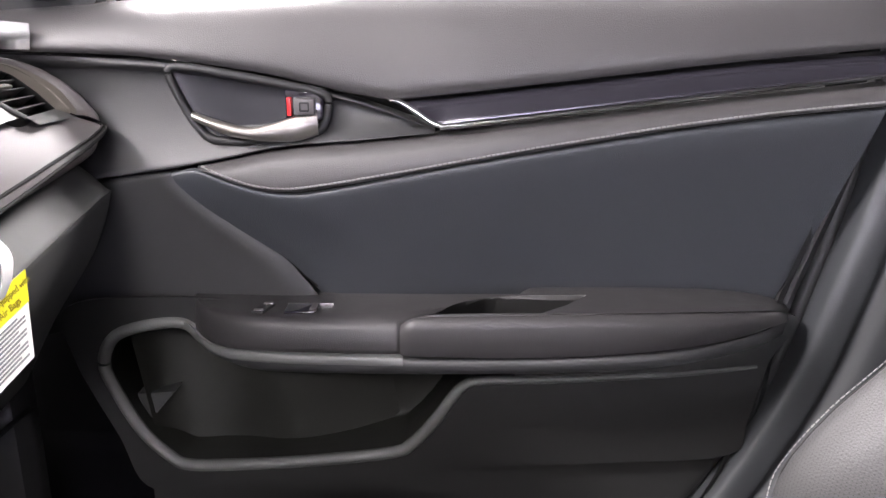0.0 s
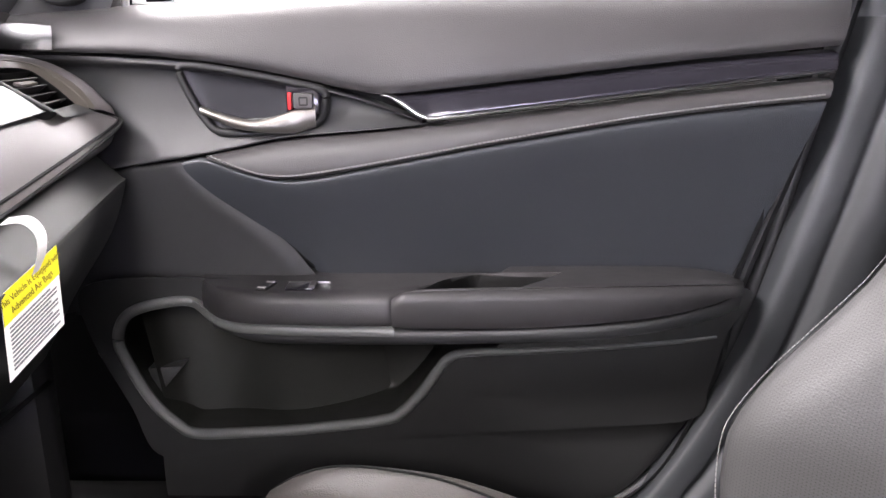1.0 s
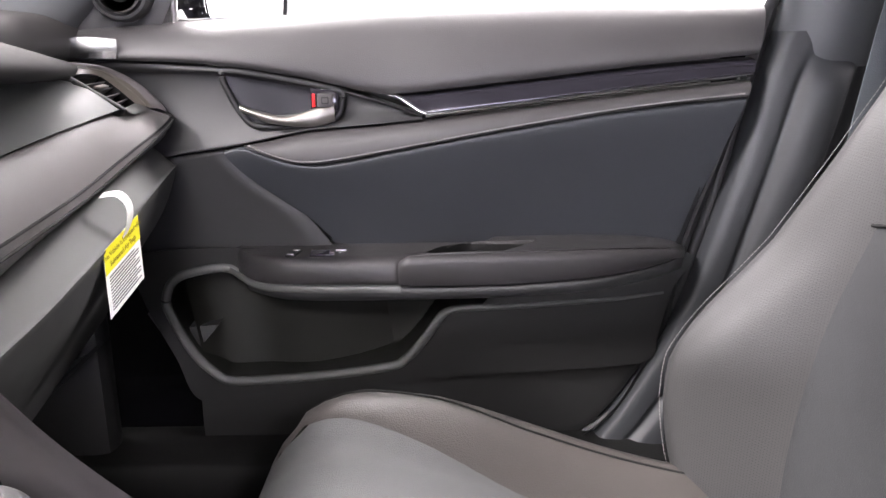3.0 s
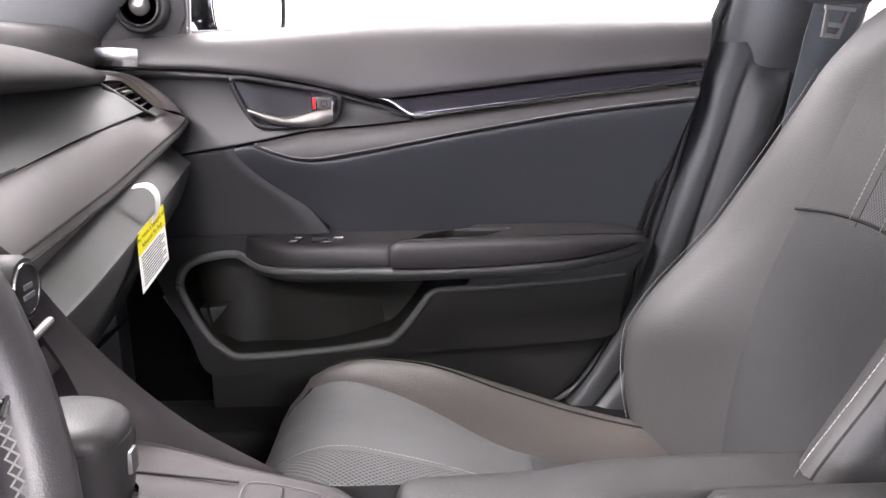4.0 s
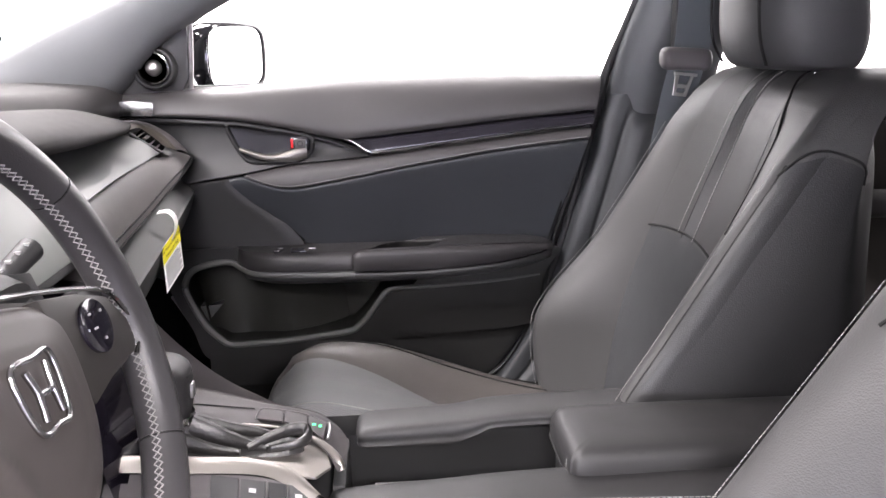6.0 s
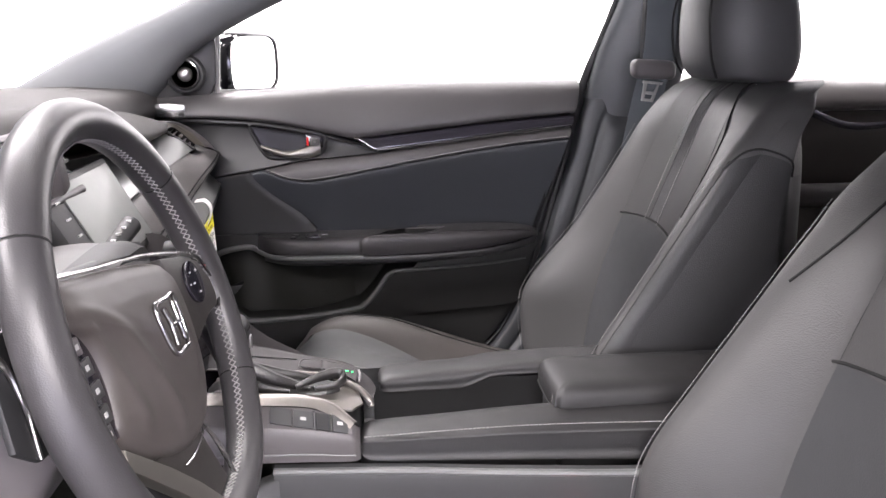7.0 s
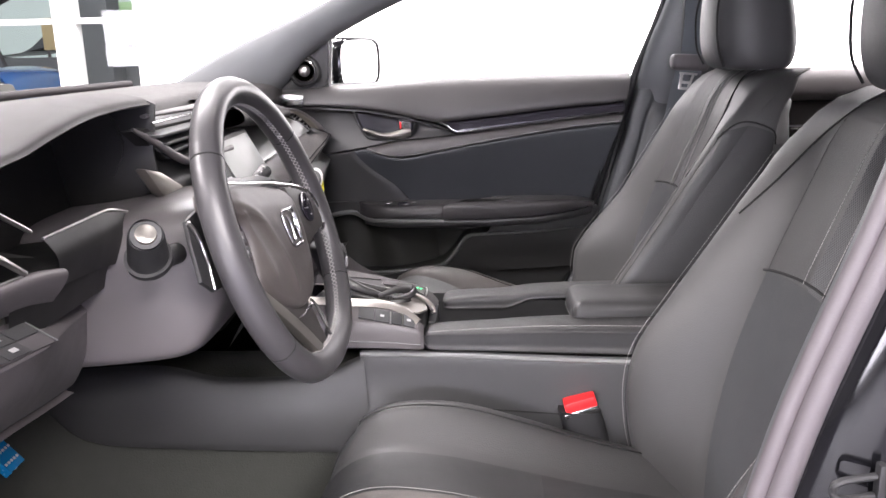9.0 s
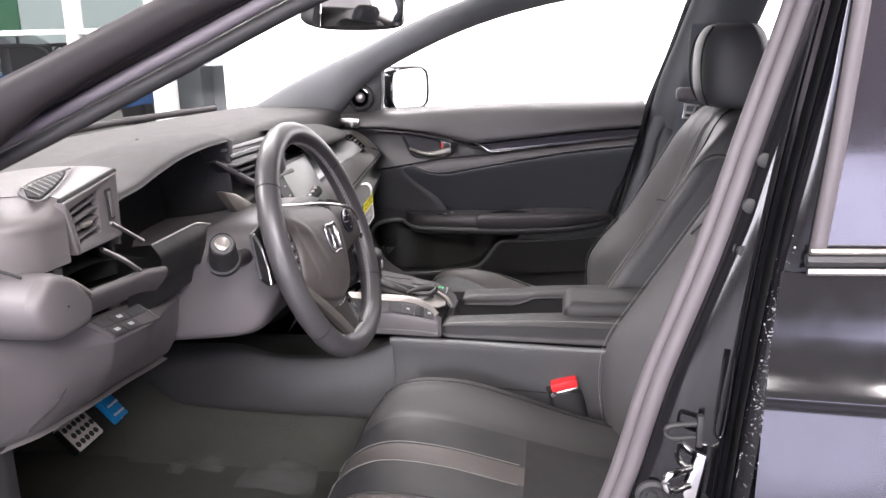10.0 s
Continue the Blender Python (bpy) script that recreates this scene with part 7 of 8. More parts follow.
part("lower_web", prism([wp(a, b, -0.006) for a, b in ((-0.090, -0.070), (0.010, -0.082), (0.033, -0.146), (-0.030, -0.146))], WN * -0.006, 0.001), SPOKE_DARK, wheel, "dull black lower spoke panel")
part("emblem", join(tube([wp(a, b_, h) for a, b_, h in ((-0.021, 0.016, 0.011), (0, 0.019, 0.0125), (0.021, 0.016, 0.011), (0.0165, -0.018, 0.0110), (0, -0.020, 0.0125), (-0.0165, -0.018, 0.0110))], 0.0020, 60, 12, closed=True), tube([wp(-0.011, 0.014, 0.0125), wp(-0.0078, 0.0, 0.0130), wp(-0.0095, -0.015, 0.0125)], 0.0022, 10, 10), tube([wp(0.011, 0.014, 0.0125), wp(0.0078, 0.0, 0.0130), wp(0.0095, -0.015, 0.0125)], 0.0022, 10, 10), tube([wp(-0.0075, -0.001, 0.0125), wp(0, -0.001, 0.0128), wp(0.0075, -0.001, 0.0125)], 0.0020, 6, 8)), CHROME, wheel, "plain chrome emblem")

# ---- steering column ----
col = thing("steering_column", (0, 0, 0), "grey steering column cover with two stalks", "steering column")
def csec(x, z0, z1, w):
    zc, h = (z0 + z1) / 2, (z1 - z0) / 2
    return [(x, -0.192 + a * w, zc + b * h) for a, b in ((-1, 0.45), (-0.8, 0.92), (0, 1.0), (0.8, 0.92), (1, 0.45), (0.98, -0.6), (0.8, -0.95), (0, -1.0), (-0.8, -0.95), (-0.98, -0.6))]
part("column_cover", loft([csec(-0.236, 0.94, 1.028, 0.082), csec(-0.243, 0.918, 1.036, 0.098), csec(-0.265, 0.880, 1.040, 0.108), csec(-0.292, 0.858, 1.038, 0.112), csec(-0.36, 0.848, 1.025, 0.114), csec(-0.48, 0.84, 1.01, 0.115)], 44, 5, closed=True, cap=True), PLASTIC_GREY, col, "grey moulded column cover")
part("column_collar", loft([csec(-0.215, 0.935, 1.040, 0.075), csec(-0.232, 0.925, 1.044, 0.086), csec(-0.250, 0.915, 1.043, 0.09)], 40, 4, closed=True, cap=True), PLASTIC_DARK, col)
stalk = part("light_stalk", tube([(-0.285, -0.290, 0.985), (-0.282, -0.34, 0.992), (-0.277, -0.385, 1.002)], [0.012, 0.011, 0.013], 12, 14), PLASTIC_DARK, col, "light stalk with round end")
part("stalk_ring", tube([(-0.2765, -0.392, 1.0035), (-0.2755, -0.397, 1.008)], 0.0225, 3, 28), RUBBER, stalk)
part("stalk_end", tube([(-0.2760, -0.395, 1.007), (-0.2640, -0.424, 1.0335), (-0.2625, -0.4275, 1.0365)], [0.0195, 0.0165, 0.0140], 8, 28), PLASTIC_DARK, stalk, "dark stalk knob")
part("stalk_cap", tube([(-0.2630, -0.4265, 1.0357), (-0.2618, -0.4293, 1.0382), (-0.2616, -0.4297, 1.0386)], [0.0100, 0.0095, 0.006], 4, 24), SATIN_WARM, stalk, "silver stalk cap")
st2 = part("wiper_stalk", tube([(-0.268, -0.10, 1.005), (-0.262, -0.06, 1.018), (-0.256, -0.02, 1.030)], [0.010, 0.0085, 0.010], 12, 14), PLASTIC_DARK, col, "wiper stalk")
part("stalk_marks", join(*[rbox((-0.2545 - 0.002 * k, -0.030 - 0.012 * k, 1.036 - 0.0035 * k), (0.004, 0.004, 0.002), 0) for k in range(4)]), ICON, st2)


# ---- centre console ----
con = thing("centre_console", (0, 0, 0), "dark grey centre console with padded sides and armrest", "console")
# driver side: lower wall with a pale top edge, padded rail above
part("console_wall", loft([
    [(-0.13, -0.040, 0.772), (0.0, -0.058, 0.776), (0.12, -0.080, 0.779), (0.27, -0.100, 0.782), (0.50, -0.105, 0.785)],
    [(-0.13, -0.050, 0.771), (0.0, -0.068, 0.775), (0.12, -0.090, 0.778), (0.27, -0.110, 0.781), (0.50, -0.115, 0.784)],
    [(-0.13, -0.053, 0.762), (0.0, -0.072, 0.766), (0.12, -0.094, 0.769), (0.27, -0.113, 0.772), (0.50, -0.118, 0.775)],
    [(-0.125, -0.056, 0.72), (0.0, -0.073, 0.72), (0.12, -0.094, 0.72), (0.27, -0.113, 0.72), (0.50, -0.118, 0.72)],
    [(-0.12, -0.075, 0.64), (0.0, -0.085, 0.63), (0.12, -0.098, 0.62), (0.27, -0.113, 0.62), (0.50, -0.118, 0.62)],
    [(-0.12, -0.09, 0.53), (0.0, -0.095, 0.53), (0.12, -0.10, 0.53), (0.27, -0.115, 0.53), (0.50, -0.118, 0.53)]], 30, 5), PLASTIC, con, "grey console side wall")
part("wall_edge", tube([(-0.13, -0.0505, 0.7695), (0.0, -0.0690, 0.7735), (0.12, -0.0910, 0.7765), (0.27, -0.1105, 0.7795), (0.50, -0.1155, 0.7825)], 0.0040, 30, 8), LID, con, "pale top edge of the console wall")
part("wall_seam", tube([(-0.02, -0.0755, 0.700), (0.12, -0.0945, 0.699), (0.27, -0.1135, 0.698)], 0.0012, 10, 6), SEAM, con)
part("console_front_side", loft([
    [(-0.62, -0.040, 0.74), (-0.43, -0.045, 0.752), (-0.33, -0.05, 0.735), (-0.20, -0.050, 0.742), (-0.125, -0.046, 0.768)],
    [(-0.62, -0.052, 0.730), (-0.43, -0.058, 0.738), (-0.33, -0.062, 0.726), (-0.20, -0.062, 0.733), (-0.125, -0.056, 0.755)],
    [(-0.62, -0.064, 0.715), (-0.43, -0.073, 0.690), (-0.33, -0.075, 0.685), (-0.20, -0.075, 0.688), (-0.12, -0.068, 0.69)],
    [(-0.605, -0.066, 0.702), (-0.55, -0.074, 0.662), (-0.50, -0.078, 0.646), (-0.40, -0.080, 0.640), (-0.25, -0.080, 0.636), (-0.12, -0.076, 0.633)],
    [(-0.605, -0.058, 0.700), (-0.55, -0.066, 0.659), (-0.50, -0.070, 0.643), (-0.40, -0.070, 0.637), (-0.25, -0.070, 0.633), (-0.12, -0.070, 0.630)]], 40, 5), PLASTIC_LOW, con, "dark console front side panel")
part("console_carpet", loft([[(x, y0 + 0.012 * k, z) for x in (-0.64, -0.43, -0.33, -0.20, -0.12)] for y0, z, k in ((-0.056, 0.72, 0), (-0.066, 0.64, 0), (-0.072, 0.58, 0), (-0.078, 0.52, 0))], 20, 4), CARPET, con, "black carpet below the console side")
def rail(y_in, y_out, x0, x1, zf, zr, name, lab, s):
    rows = []
    for x, k in ((x0, 0.35), (x0 + 0.006, 0.85), (x0 + 0.025, 1.0), (x0 + 0.10, 1.0), (x0 + 0.2, 1.0), (x1, 1.0)):
        f = (x - x0) / (x1 - x0)
        zt = zf + (zr - zf) * min(1, f * 1.6)
        zb = 0.774
        yo = y_out + s * 0.045 * f
        ym, hw = (y_in + yo) / 2, abs(yo - y_in) / 2 * (0.6 + 0.4 * k)
        zc, hz = (zt + zb) / 2, (zt - zb) / 2 * k
        rows.append([(x, ym + s * hw * a, zc + hz * b) for a, b in ((-1, -1), (-1, 0.6), (-0.6, 1.0), (0.5, 0.96), (0.96, 0.75), (1.0, 0.4), (1.0, -0.5), (0.95, -1))])
    return part(name, loft(rows, 32, 5, closed=True, cap=True), RAIL, con, lab)
rail(0.000, -0.046, -0.040, 0.46, 0.800, 0.818, "driver_rail", "padded driver side console rail", -1)
part("stitching", stitches(spline([(-0.034, -0.0405, 0.7985), (0.05, -0.052, 0.8075), (0.15, -0.063, 0.8145), (0.30, -0.077, 0.8175), (0.45, -0.09, 0.8175)], 60)), THREAD, con)
rows = []
for x, zt, zb, k in ((-0.018, 0.798, 0.792, 0.6), (-0.014, 0.804, 0.789, 0.9), (-0.002, 0.808, 0.788, 1), (0.03, 0.810, 0.788, 1), (0.075, 0.812, 0.788, 1), (0.088, 0.813, 0.790, 1), (0.105, 0.815, 0.797, 1), (0.125, 0.817, 0.804, 1), (0.20, 0.820, 0.805, 1), (0.38, 0.822, 0.805, 1)):
    ym, hw, zc, hz = 0.114, 0.027 * k, (zt + zb) / 2, (zt - zb) / 2
    rows.append([(x, ym + hw * a, zc + hz * b) for a, b in ((-0.9, -1), (-1, -0.3), (-0.95, 0.55), (-0.6, 0.95), (0.2, 1.0), (0.8, 0.8), (1, 0.2), (1, -1))])
part("passenger_rail", loft(rows, 32, 5, closed=True, cap=True), RAIL, con, "padded passenger side console rail")
part("rail_inner", loft([[(x, 0.094, 0.800) for x in (-0.028, 0.1, 0.34)], [(x, 0.093, 0.75) for x in (-0.028, 0.1, 0.34)], [(x, 0.092, 0.70) for x in (-0.028, 0.1, 0.34)]], 12, 4), PLASTIC_DARK, con)
part("passenger_wall", loft([[(x, 0.138, 0.80) for x in (-0.15, 0.1, 0.45)], [(x, 0.146, 0.72) for x in (-0.15, 0.1, 0.45)], [(x, 0.155, 0.53) for x in (-0.15, 0.1, 0.45)]], 12, 4), PLASTIC, con)
part("bin_floor", rbox((0.10, 0.045, 0.715), (0.30, 0.10, 0.01), 0.002), PLASTIC_DARK, con)
part("bin_front", rbox((-0.030, 0.045, 0.77), (0.012, 0.09, 0.06), 0.003), PLASTIC, con)
part("bin_inner_wall", rbox((0.10, 0.0, 0.75), (0.28, 0.006, 0.06), 0.002), PLASTIC_DARK, con)
part("slider_line", tube([(0.0, 0.080, 0.752), (0.16, 0.080, 0.752)], 0.0016, 4, 6), SATIN, con)
LID_PLAN = [(0.172, -0.010), (0.1755, -0.021), (0.187, -0.0262), (0.24, -0.0272), (0.34, -0.0275), (0.44, -0.0270), (0.452, -0.012), (0.453, 0.058), (0.44, 0.076), (0.34, 0.078), (0.24, 0.078), (0.187, 0.077), (0.1755, 0.070), (0.172, 0.056)]
arm = part("armrest_lid", pillow(LID_PLAN, ((0.7995, 0.004), (0.8015, 0.0012), (0.8050, 0.0), (0.8150, -0.0004), (0.8240, 0.0006), (0.8300, 0.0034), (0.8335, 0.0080), (0.8352, 0.0140), (0.8360, 0.0220)), 160, True), RAIL, con, "padded leather armrest lid")
part("lid_seam", tube([(x - 0.0004, y - 0.0004, 0.8062) for x, y in LID_PLAN], 0.0011, 150, 6, closed=True), SEAM, con)
part("stitching", stitches(spline([(0.178, -0.0245, 0.8090), (0.187, -0.0270, 0.8090), (0.24, -0.0280, 0.8090), (0.34, -0.0283, 0.8090), (0.44, -0.0278, 0.8090)], 60)), THREAD, con)
part("stitching", stitches(spline([(0.1755, -0.0195, 0.806), (0.1720, -0.0120, 0.812), (0.1725, -0.0105, 0.822), (0.1775, -0.0100, 0.831)], 30)), THREAD, con)
part("armrest_box", rbox((0.315, 0.027, 0.76), (0.27, 0.10, 0.10), 0.006), PLASTIC_DARK, con)
part("lid_catch", rbox((0.1715, -0.010, 0.796), (0.008, 0.022, 0.014), 0.003), PLASTIC_DARK, con)

# shifter deck: side lobe, satin sweep with keys below, silver edging, right deck with three keys
part("deck_side", loft([
    [(-0.22, -0.030, 0.830), (-0.15, -0.032, 0.828), (-0.09, -0.034, 0.822), (-0.050, -0.034, 0.812), (-0.040, -0.030, 0.804)],
    [(-0.22, -0.044, 0.822), (-0.15, -0.046, 0.820), (-0.09, -0.047, 0.813), (-0.050, -0.046, 0.803), (-0.040, -0.040, 0.796)],
    [(-0.22, -0.048, 0.805), (-0.15, -0.050, 0.804), (-0.09, -0.050, 0.800), (-0.050, -0.048, 0.794), (-0.040, -0.042, 0.788)],
    [(-0.22, -0.046, 0.778), (-0.15, -0.047, 0.778), (-0.09, -0.048, 0.777), (-0.050, -0.046, 0.774), (-0.040, -0.041, 0.774)]], 24, 5), PLASTIC_GREY, con, "grey console side lobe")
part("lobe_line", tube([(-0.21, -0.0485, 0.789), (-0.14, -0.0495, 0.788), (-0.09, -0.0492, 0.786), (-0.045, -0.0465, 0.781)], 0.0010, 16, 6), LID, con)
part("deck", loft([[(-0.23, y, 0.818) for y in (-0.02, 0.02, 0.06)], [(-0.13, y, 0.815) for y in (-0.02, 0.02, 0.06)], [(-0.050, y, 0.806) for y in (-0.02, 0.02, 0.05)], [(-0.036, y, 0.785) for y in (-0.02, 0.02, 0.05)]], 12, 5), PLASTIC_DARK, con)
part("deck_trim", loft([[(-0.22, -0.004, 0.842), (-0.155, -0.006, 0.839), (-0.10, -0.010, 0.836), (-0.067, -0.021, 0.830), (-0.042, -0.040, 0.816)], [(-0.22, -0.010, 0.844), (-0.155, -0.013, 0.841), (-0.10, -0.016, 0.838), (-0.070, -0.026, 0.831), (-0.045, -0.043, 0.817)], [(-0.22, -0.026, 0.838), (-0.155, -0.028, 0.835), (-0.10, -0.028, 0.831), (-0.074, -0.034, 0.825), (-0.050, -0.046, 0.812)]], 24, 4), DECK_SATIN, con, "satin silver deck sweep")
part("key_bed", loft([[(-0.20, -0.027, 0.836), (-0.10, -0.029, 0.830), (-0.050, -0.040, 0.818)], [(-0.20, -0.046, 0.823), (-0.10, -0.048, 0.815), (-0.048, -0.047, 0.806)]], 14, 3), PLASTIC_GREY, con)
KB0, KBU, KBV = Vector((-0.135, -0.0295, 0.8345)), Vector((0.083, -0.004, -0.0145)), Vector((0.001, -0.0175, -0.0135))
def kb(a, b, h=0.0):
    return KB0 + KBU * a + KBV * b + Vector((0, -0.6, 0.8)) * h
for a0, a1, m, ic in ((0.03, 0.30, PLASTIC, 0), (0.32, 0.56, PLASTIC, 1), (0.60, 0.77, RUBBER, 0), (0.80, 0.99, PLASTIC, 1)):
    key = part("deck_key", prism([kb(a0, 0.06, 0.0005), kb(a1, 0.06, 0.0005), kb(a1, 0.92, 0.0005), kb(a0, 0.92, 0.0005)], Vector((0, -0.0010, 0.0014)), 0.0005), m, con)
    if ic:
        am = (a0 + a1) / 2
        part("key_icon", prism([kb(am - 0.035, 0.40, 0.0027), kb(am + 0.035, 0.40, 0.0027), kb(am + 0.035, 0.56, 0.0027), kb(am - 0.035, 0.56, 0.0027)], Vector((0, -0.0002, 0.0003)), 0), ICON, key)
for a in (0.58, 0.785):
    part("key_edge", tube([kb(a, 0.05, 0.002), kb(a, 0.5, 0.0022), kb(a, 0.95, 0.002)], 0.0011, 4, 6), SATIN, con)
part("deck_edge", tube([(-0.24, 0.058, 0.843), (-0.162, 0.055, 0.8395), (-0.107, 0.050, 0.837), (-0.077, 0.043, 0.8345), (-0.056, 0.033, 0.831), (-0.041, 0.022, 0.826), (-0.031, 0.012, 0.819), (-0.027, 0.007, 0.811)], [0.0012, 0.0013, 0.0016, 0.0022, 0.0030, 0.0038, 0.0042, 0.0036], 60, 12), DECK_SATIN, con, "silver deck edging")
part("right_deck", loft([
    [(-0.235, 0.056, 0.842), (-0.155, 0.055, 0.838), (-0.107, 0.051, 0.836), (-0.053, 0.028, 0.831), (-0.029, -0.004, 0.815)],
    [(-0.235, 0.074, 0.850), (-0.155, 0.070, 0.843), (-0.107, 0.069, 0.839), (-0.047, 0.050, 0.832), (-0.025, 0.016, 0.817)],
    [(-0.235, 0.096, 0.8535), (-0.155, 0.088, 0.8440), (-0.107, 0.081, 0.840), (-0.053, 0.071, 0.8320), (-0.022, 0.045, 0.817)],
    [(-0.235, 0.122, 0.8530), (-0.165, 0.108, 0.8475), (-0.107, 0.091, 0.8405), (-0.057, 0.083, 0.8315), (-0.033, 0.073, 0.820)],
    [(-0.235, 0.127, 0.840), (-0.165, 0.113, 0.834), (-0.107, 0.096, 0.826), (-0.057, 0.088, 0.818), (-0.035, 0.080, 0.806)],
    [(-0.235, 0.132, 0.70), (-0.165, 0.120, 0.70), (-0.107, 0.106, 0.70), (-0.062, 0.098, 0.70), (-0.041, 0.090, 0.70)]], 28, 5), DECK, con, "dark passenger side deck")
FAR = ((-0.105, 0.073), (-0.083, 0.0705), (-0.060, 0.063), (-0.041, 0.051))
NEAR = ((-0.107, 0.0555), (-0.082, 0.050), (-0.059, 0.038), (-0.043, 0.025))
for k in range(3):
    zk = (0.8395, 0.838, 0.8355, 0.832)
    q = [Vector((FAR[k][0] + 0.001, FAR[k][1], zk[k])), Vector((FAR[k + 1][0] - 0.001, FAR[k + 1][1], zk[k + 1])), Vector((NEAR[k + 1][0] - 0.001, NEAR[k + 1][1], zk[k + 1] - 0.001)), Vector((NEAR[k][0] + 0.001, NEAR[k][1], zk[k] - 0.001))]
    key = part("deck_key", prism([p + Vector((0, 0, 0.0012)) for p in q], (0, 0, 0.0022), 0.0007), DECK, con, "flat deck key")
    if k == 2:
        c = (q[0] + q[1] + q[2] + q[3]) / 4 + Vector((0, 0, 0.0042))
        part("key_icon", join(rbox(c + Vector((-0.003, 0.002, 0)), (0.0036, 0.0026, 0.0008), 0), rbox(c + Vector((0.003, -0.001, -0.0003)), (0.0026, 0.0034, 0.0008), 0)), GREEN, key, "green lit icon")
part("key_rim", tube([(-0.109, 0.0560, 0.8405), (-0.1055, 0.0745, 0.842), (-0.083, 0.0722, 0.8405), (-0.060, 0.065, 0.838), (-0.041, 0.053, 0.8345)], 0.0006, 30, 6), PLASTIC_GREY, con)
part("key_end", tube([(-0.0405, 0.0525, 0.8352), (-0.0390, 0.042, 0.8340), (-0.0400, 0.029, 0.8315)], 0.0013, 12, 6), SATIN, con, "bright end line of the keys")
part("deck_joint", tube([(-0.235, 0.087, 0.8525), (-0.165, 0.083, 0.8455), (-0.112, 0.076, 0.8420)], 0.0008, 14, 6), SEAM, con)
part("gate", prism([(-0.20, -0.006, 0.829), (-0.12, -0.011, 0.827), (-0.075, -0.021, 0.822), (-0.048, -0.020, 0.818), (-0.036, -0.002, 0.817), (-0.040, 0.018, 0.820), (-0.052, 0.033, 0.824), (-0.075, 0.040, 0.827), (-0.20, 0.052, 0.831)], (0, 0, 0.003), 0.001), DECK_SATIN, con, "satin shifter gate plate")
part("gate_mark", join(*[rbox((-0.150 + 0.026 * k, -0.003, 0.8315 - 0.0012 * k), (0.006, 0.004, 0.0008), 0, Matrix.Rotation(radians(3), 4, "Y")) for k in range(3)]), ICON, con)

# ---- gear lever ----
gear = thing("gear_lever", (-0.015, 0, 0), "black leather gear lever with chrome ring", "gear lever")
def gsec(z, x, rx, ry):
    return [(x - 0.0115 + rx * math.copysign(abs(math.cos(q)) ** 0.75, math.cos(q)), 0.030 + ry * math.copysign(abs(math.sin(q)) ** 0.75, math.sin(q)), z - 0.009 * min(1, (z - 0.83) / 0.07) - 0.10 * rx * math.cos(q)) for q in (2 * math.pi * j / 16 for j in range(16))]
part("knob", loft([gsec(0.868, -0.166, 0.017, 0.016), gsec(0.878, -0.167, 0.020, 0.020), gsec(0.895, -0.169, 0.023, 0.024), gsec(0.908, -0.171, 0.0255, 0.027), gsec(0.917, -0.173, 0.025, 0.027), gsec(0.9225, -0.175, 0.019, 0.021), gsec(0.924, -0.176, 0.008, 0.008)], 40, 4, closed=True, cap=True), KNOB, gear, "leather-wrapped knob")
part("knob_seam", tube([(-0.1835 + 0.0262 * math.cos(q), 0.030 + 0.0285 * math.sin(q), 0.9025 - 0.10 * 0.026 * math.cos(q)) for q in (2 * math.pi * j / 16 for j in range(16))], 0.0009, 40, 6, closed=True), SEAM, gear)
part("knob_trigger", rbox((-0.158, 0.030, 0.885), (0.006, 0.010, 0.014), 0.002), SATIN, gear, "silver release button")
part("knob_collar", loft([gsec(0.869, -0.165, 0.019, 0.018), gsec(0.862, -0.163, 0.018, 0.017), gsec(0.855, -0.161, 0.014, 0.014)], 32, 3, closed=True), BRIGHT, gear, "chrome collar")
part("boot", loft([gsec(0.866, -0.163, 0.0165, 0.0165), gsec(0.855, -0.161, 0.0175, 0.017), gsec(0.842, -0.156, 0.021, 0.019), gsec(0.828, -0.150, 0.027, 0.020)], 32, 4, closed=True), KNOB, gear, "black leather boot")
gaiter = part("gaiter", pillow([(-0.200, 0.010), (-0.15, 0.004), (-0.11, 0.004), (-0.080, 0.008), (-0.062, 0.020), (-0.075, 0.033), (-0.11, 0.042), (-0.15, 0.047), (-0.200, 0.048)], ((0.824, -0.002), (0.829, 0.0), (0.8330, 0.003), (0.8350, 0.008), (0.8356, 0.013)), 80), GAITER, gear, "folded black leather gaiter")
for pts, rad in (([(-0.165, 0.038, 0.850), (-0.135, 0.040, 0.841), (-0.105, 0.036, 0.8370), (-0.078, 0.027, 0.8350)], [0.010, 0.008, 0.006, 0.003]),
                 ([(-0.160, 0.024, 0.852), (-0.135, 0.022, 0.842), (-0.110, 0.014, 0.8375), (-0.092, 0.008, 0.8345)], [0.012, 0.009, 0.006, 0.003]),
                 ([(-0.165, 0.012, 0.844), (-0.140, 0.008, 0.8370), (-0.115, 0.006, 0.8340)], [0.008, 0.006, 0.003])):
    part("fold", tube(pts, rad, 24, 10, flat=0.7), GAITER, gaiter)
part("gaiter_loop", tube([(-0.108, 0.006, 0.8375), (-0.090, 0.015, 0.8425), (-0.072, 0.024, 0.8445), (-0.0595, 0.027, 0.8425), (-0.0570, 0.019, 0.8390), (-0.066, 0.011, 0.8365), (-0.088, 0.007, 0.8355)], [0.0035, 0.005, 0.0065, 0.0070, 0.006, 0.0045, 0.003], 48, 10, flat=0.6), GAITER, gaiter)

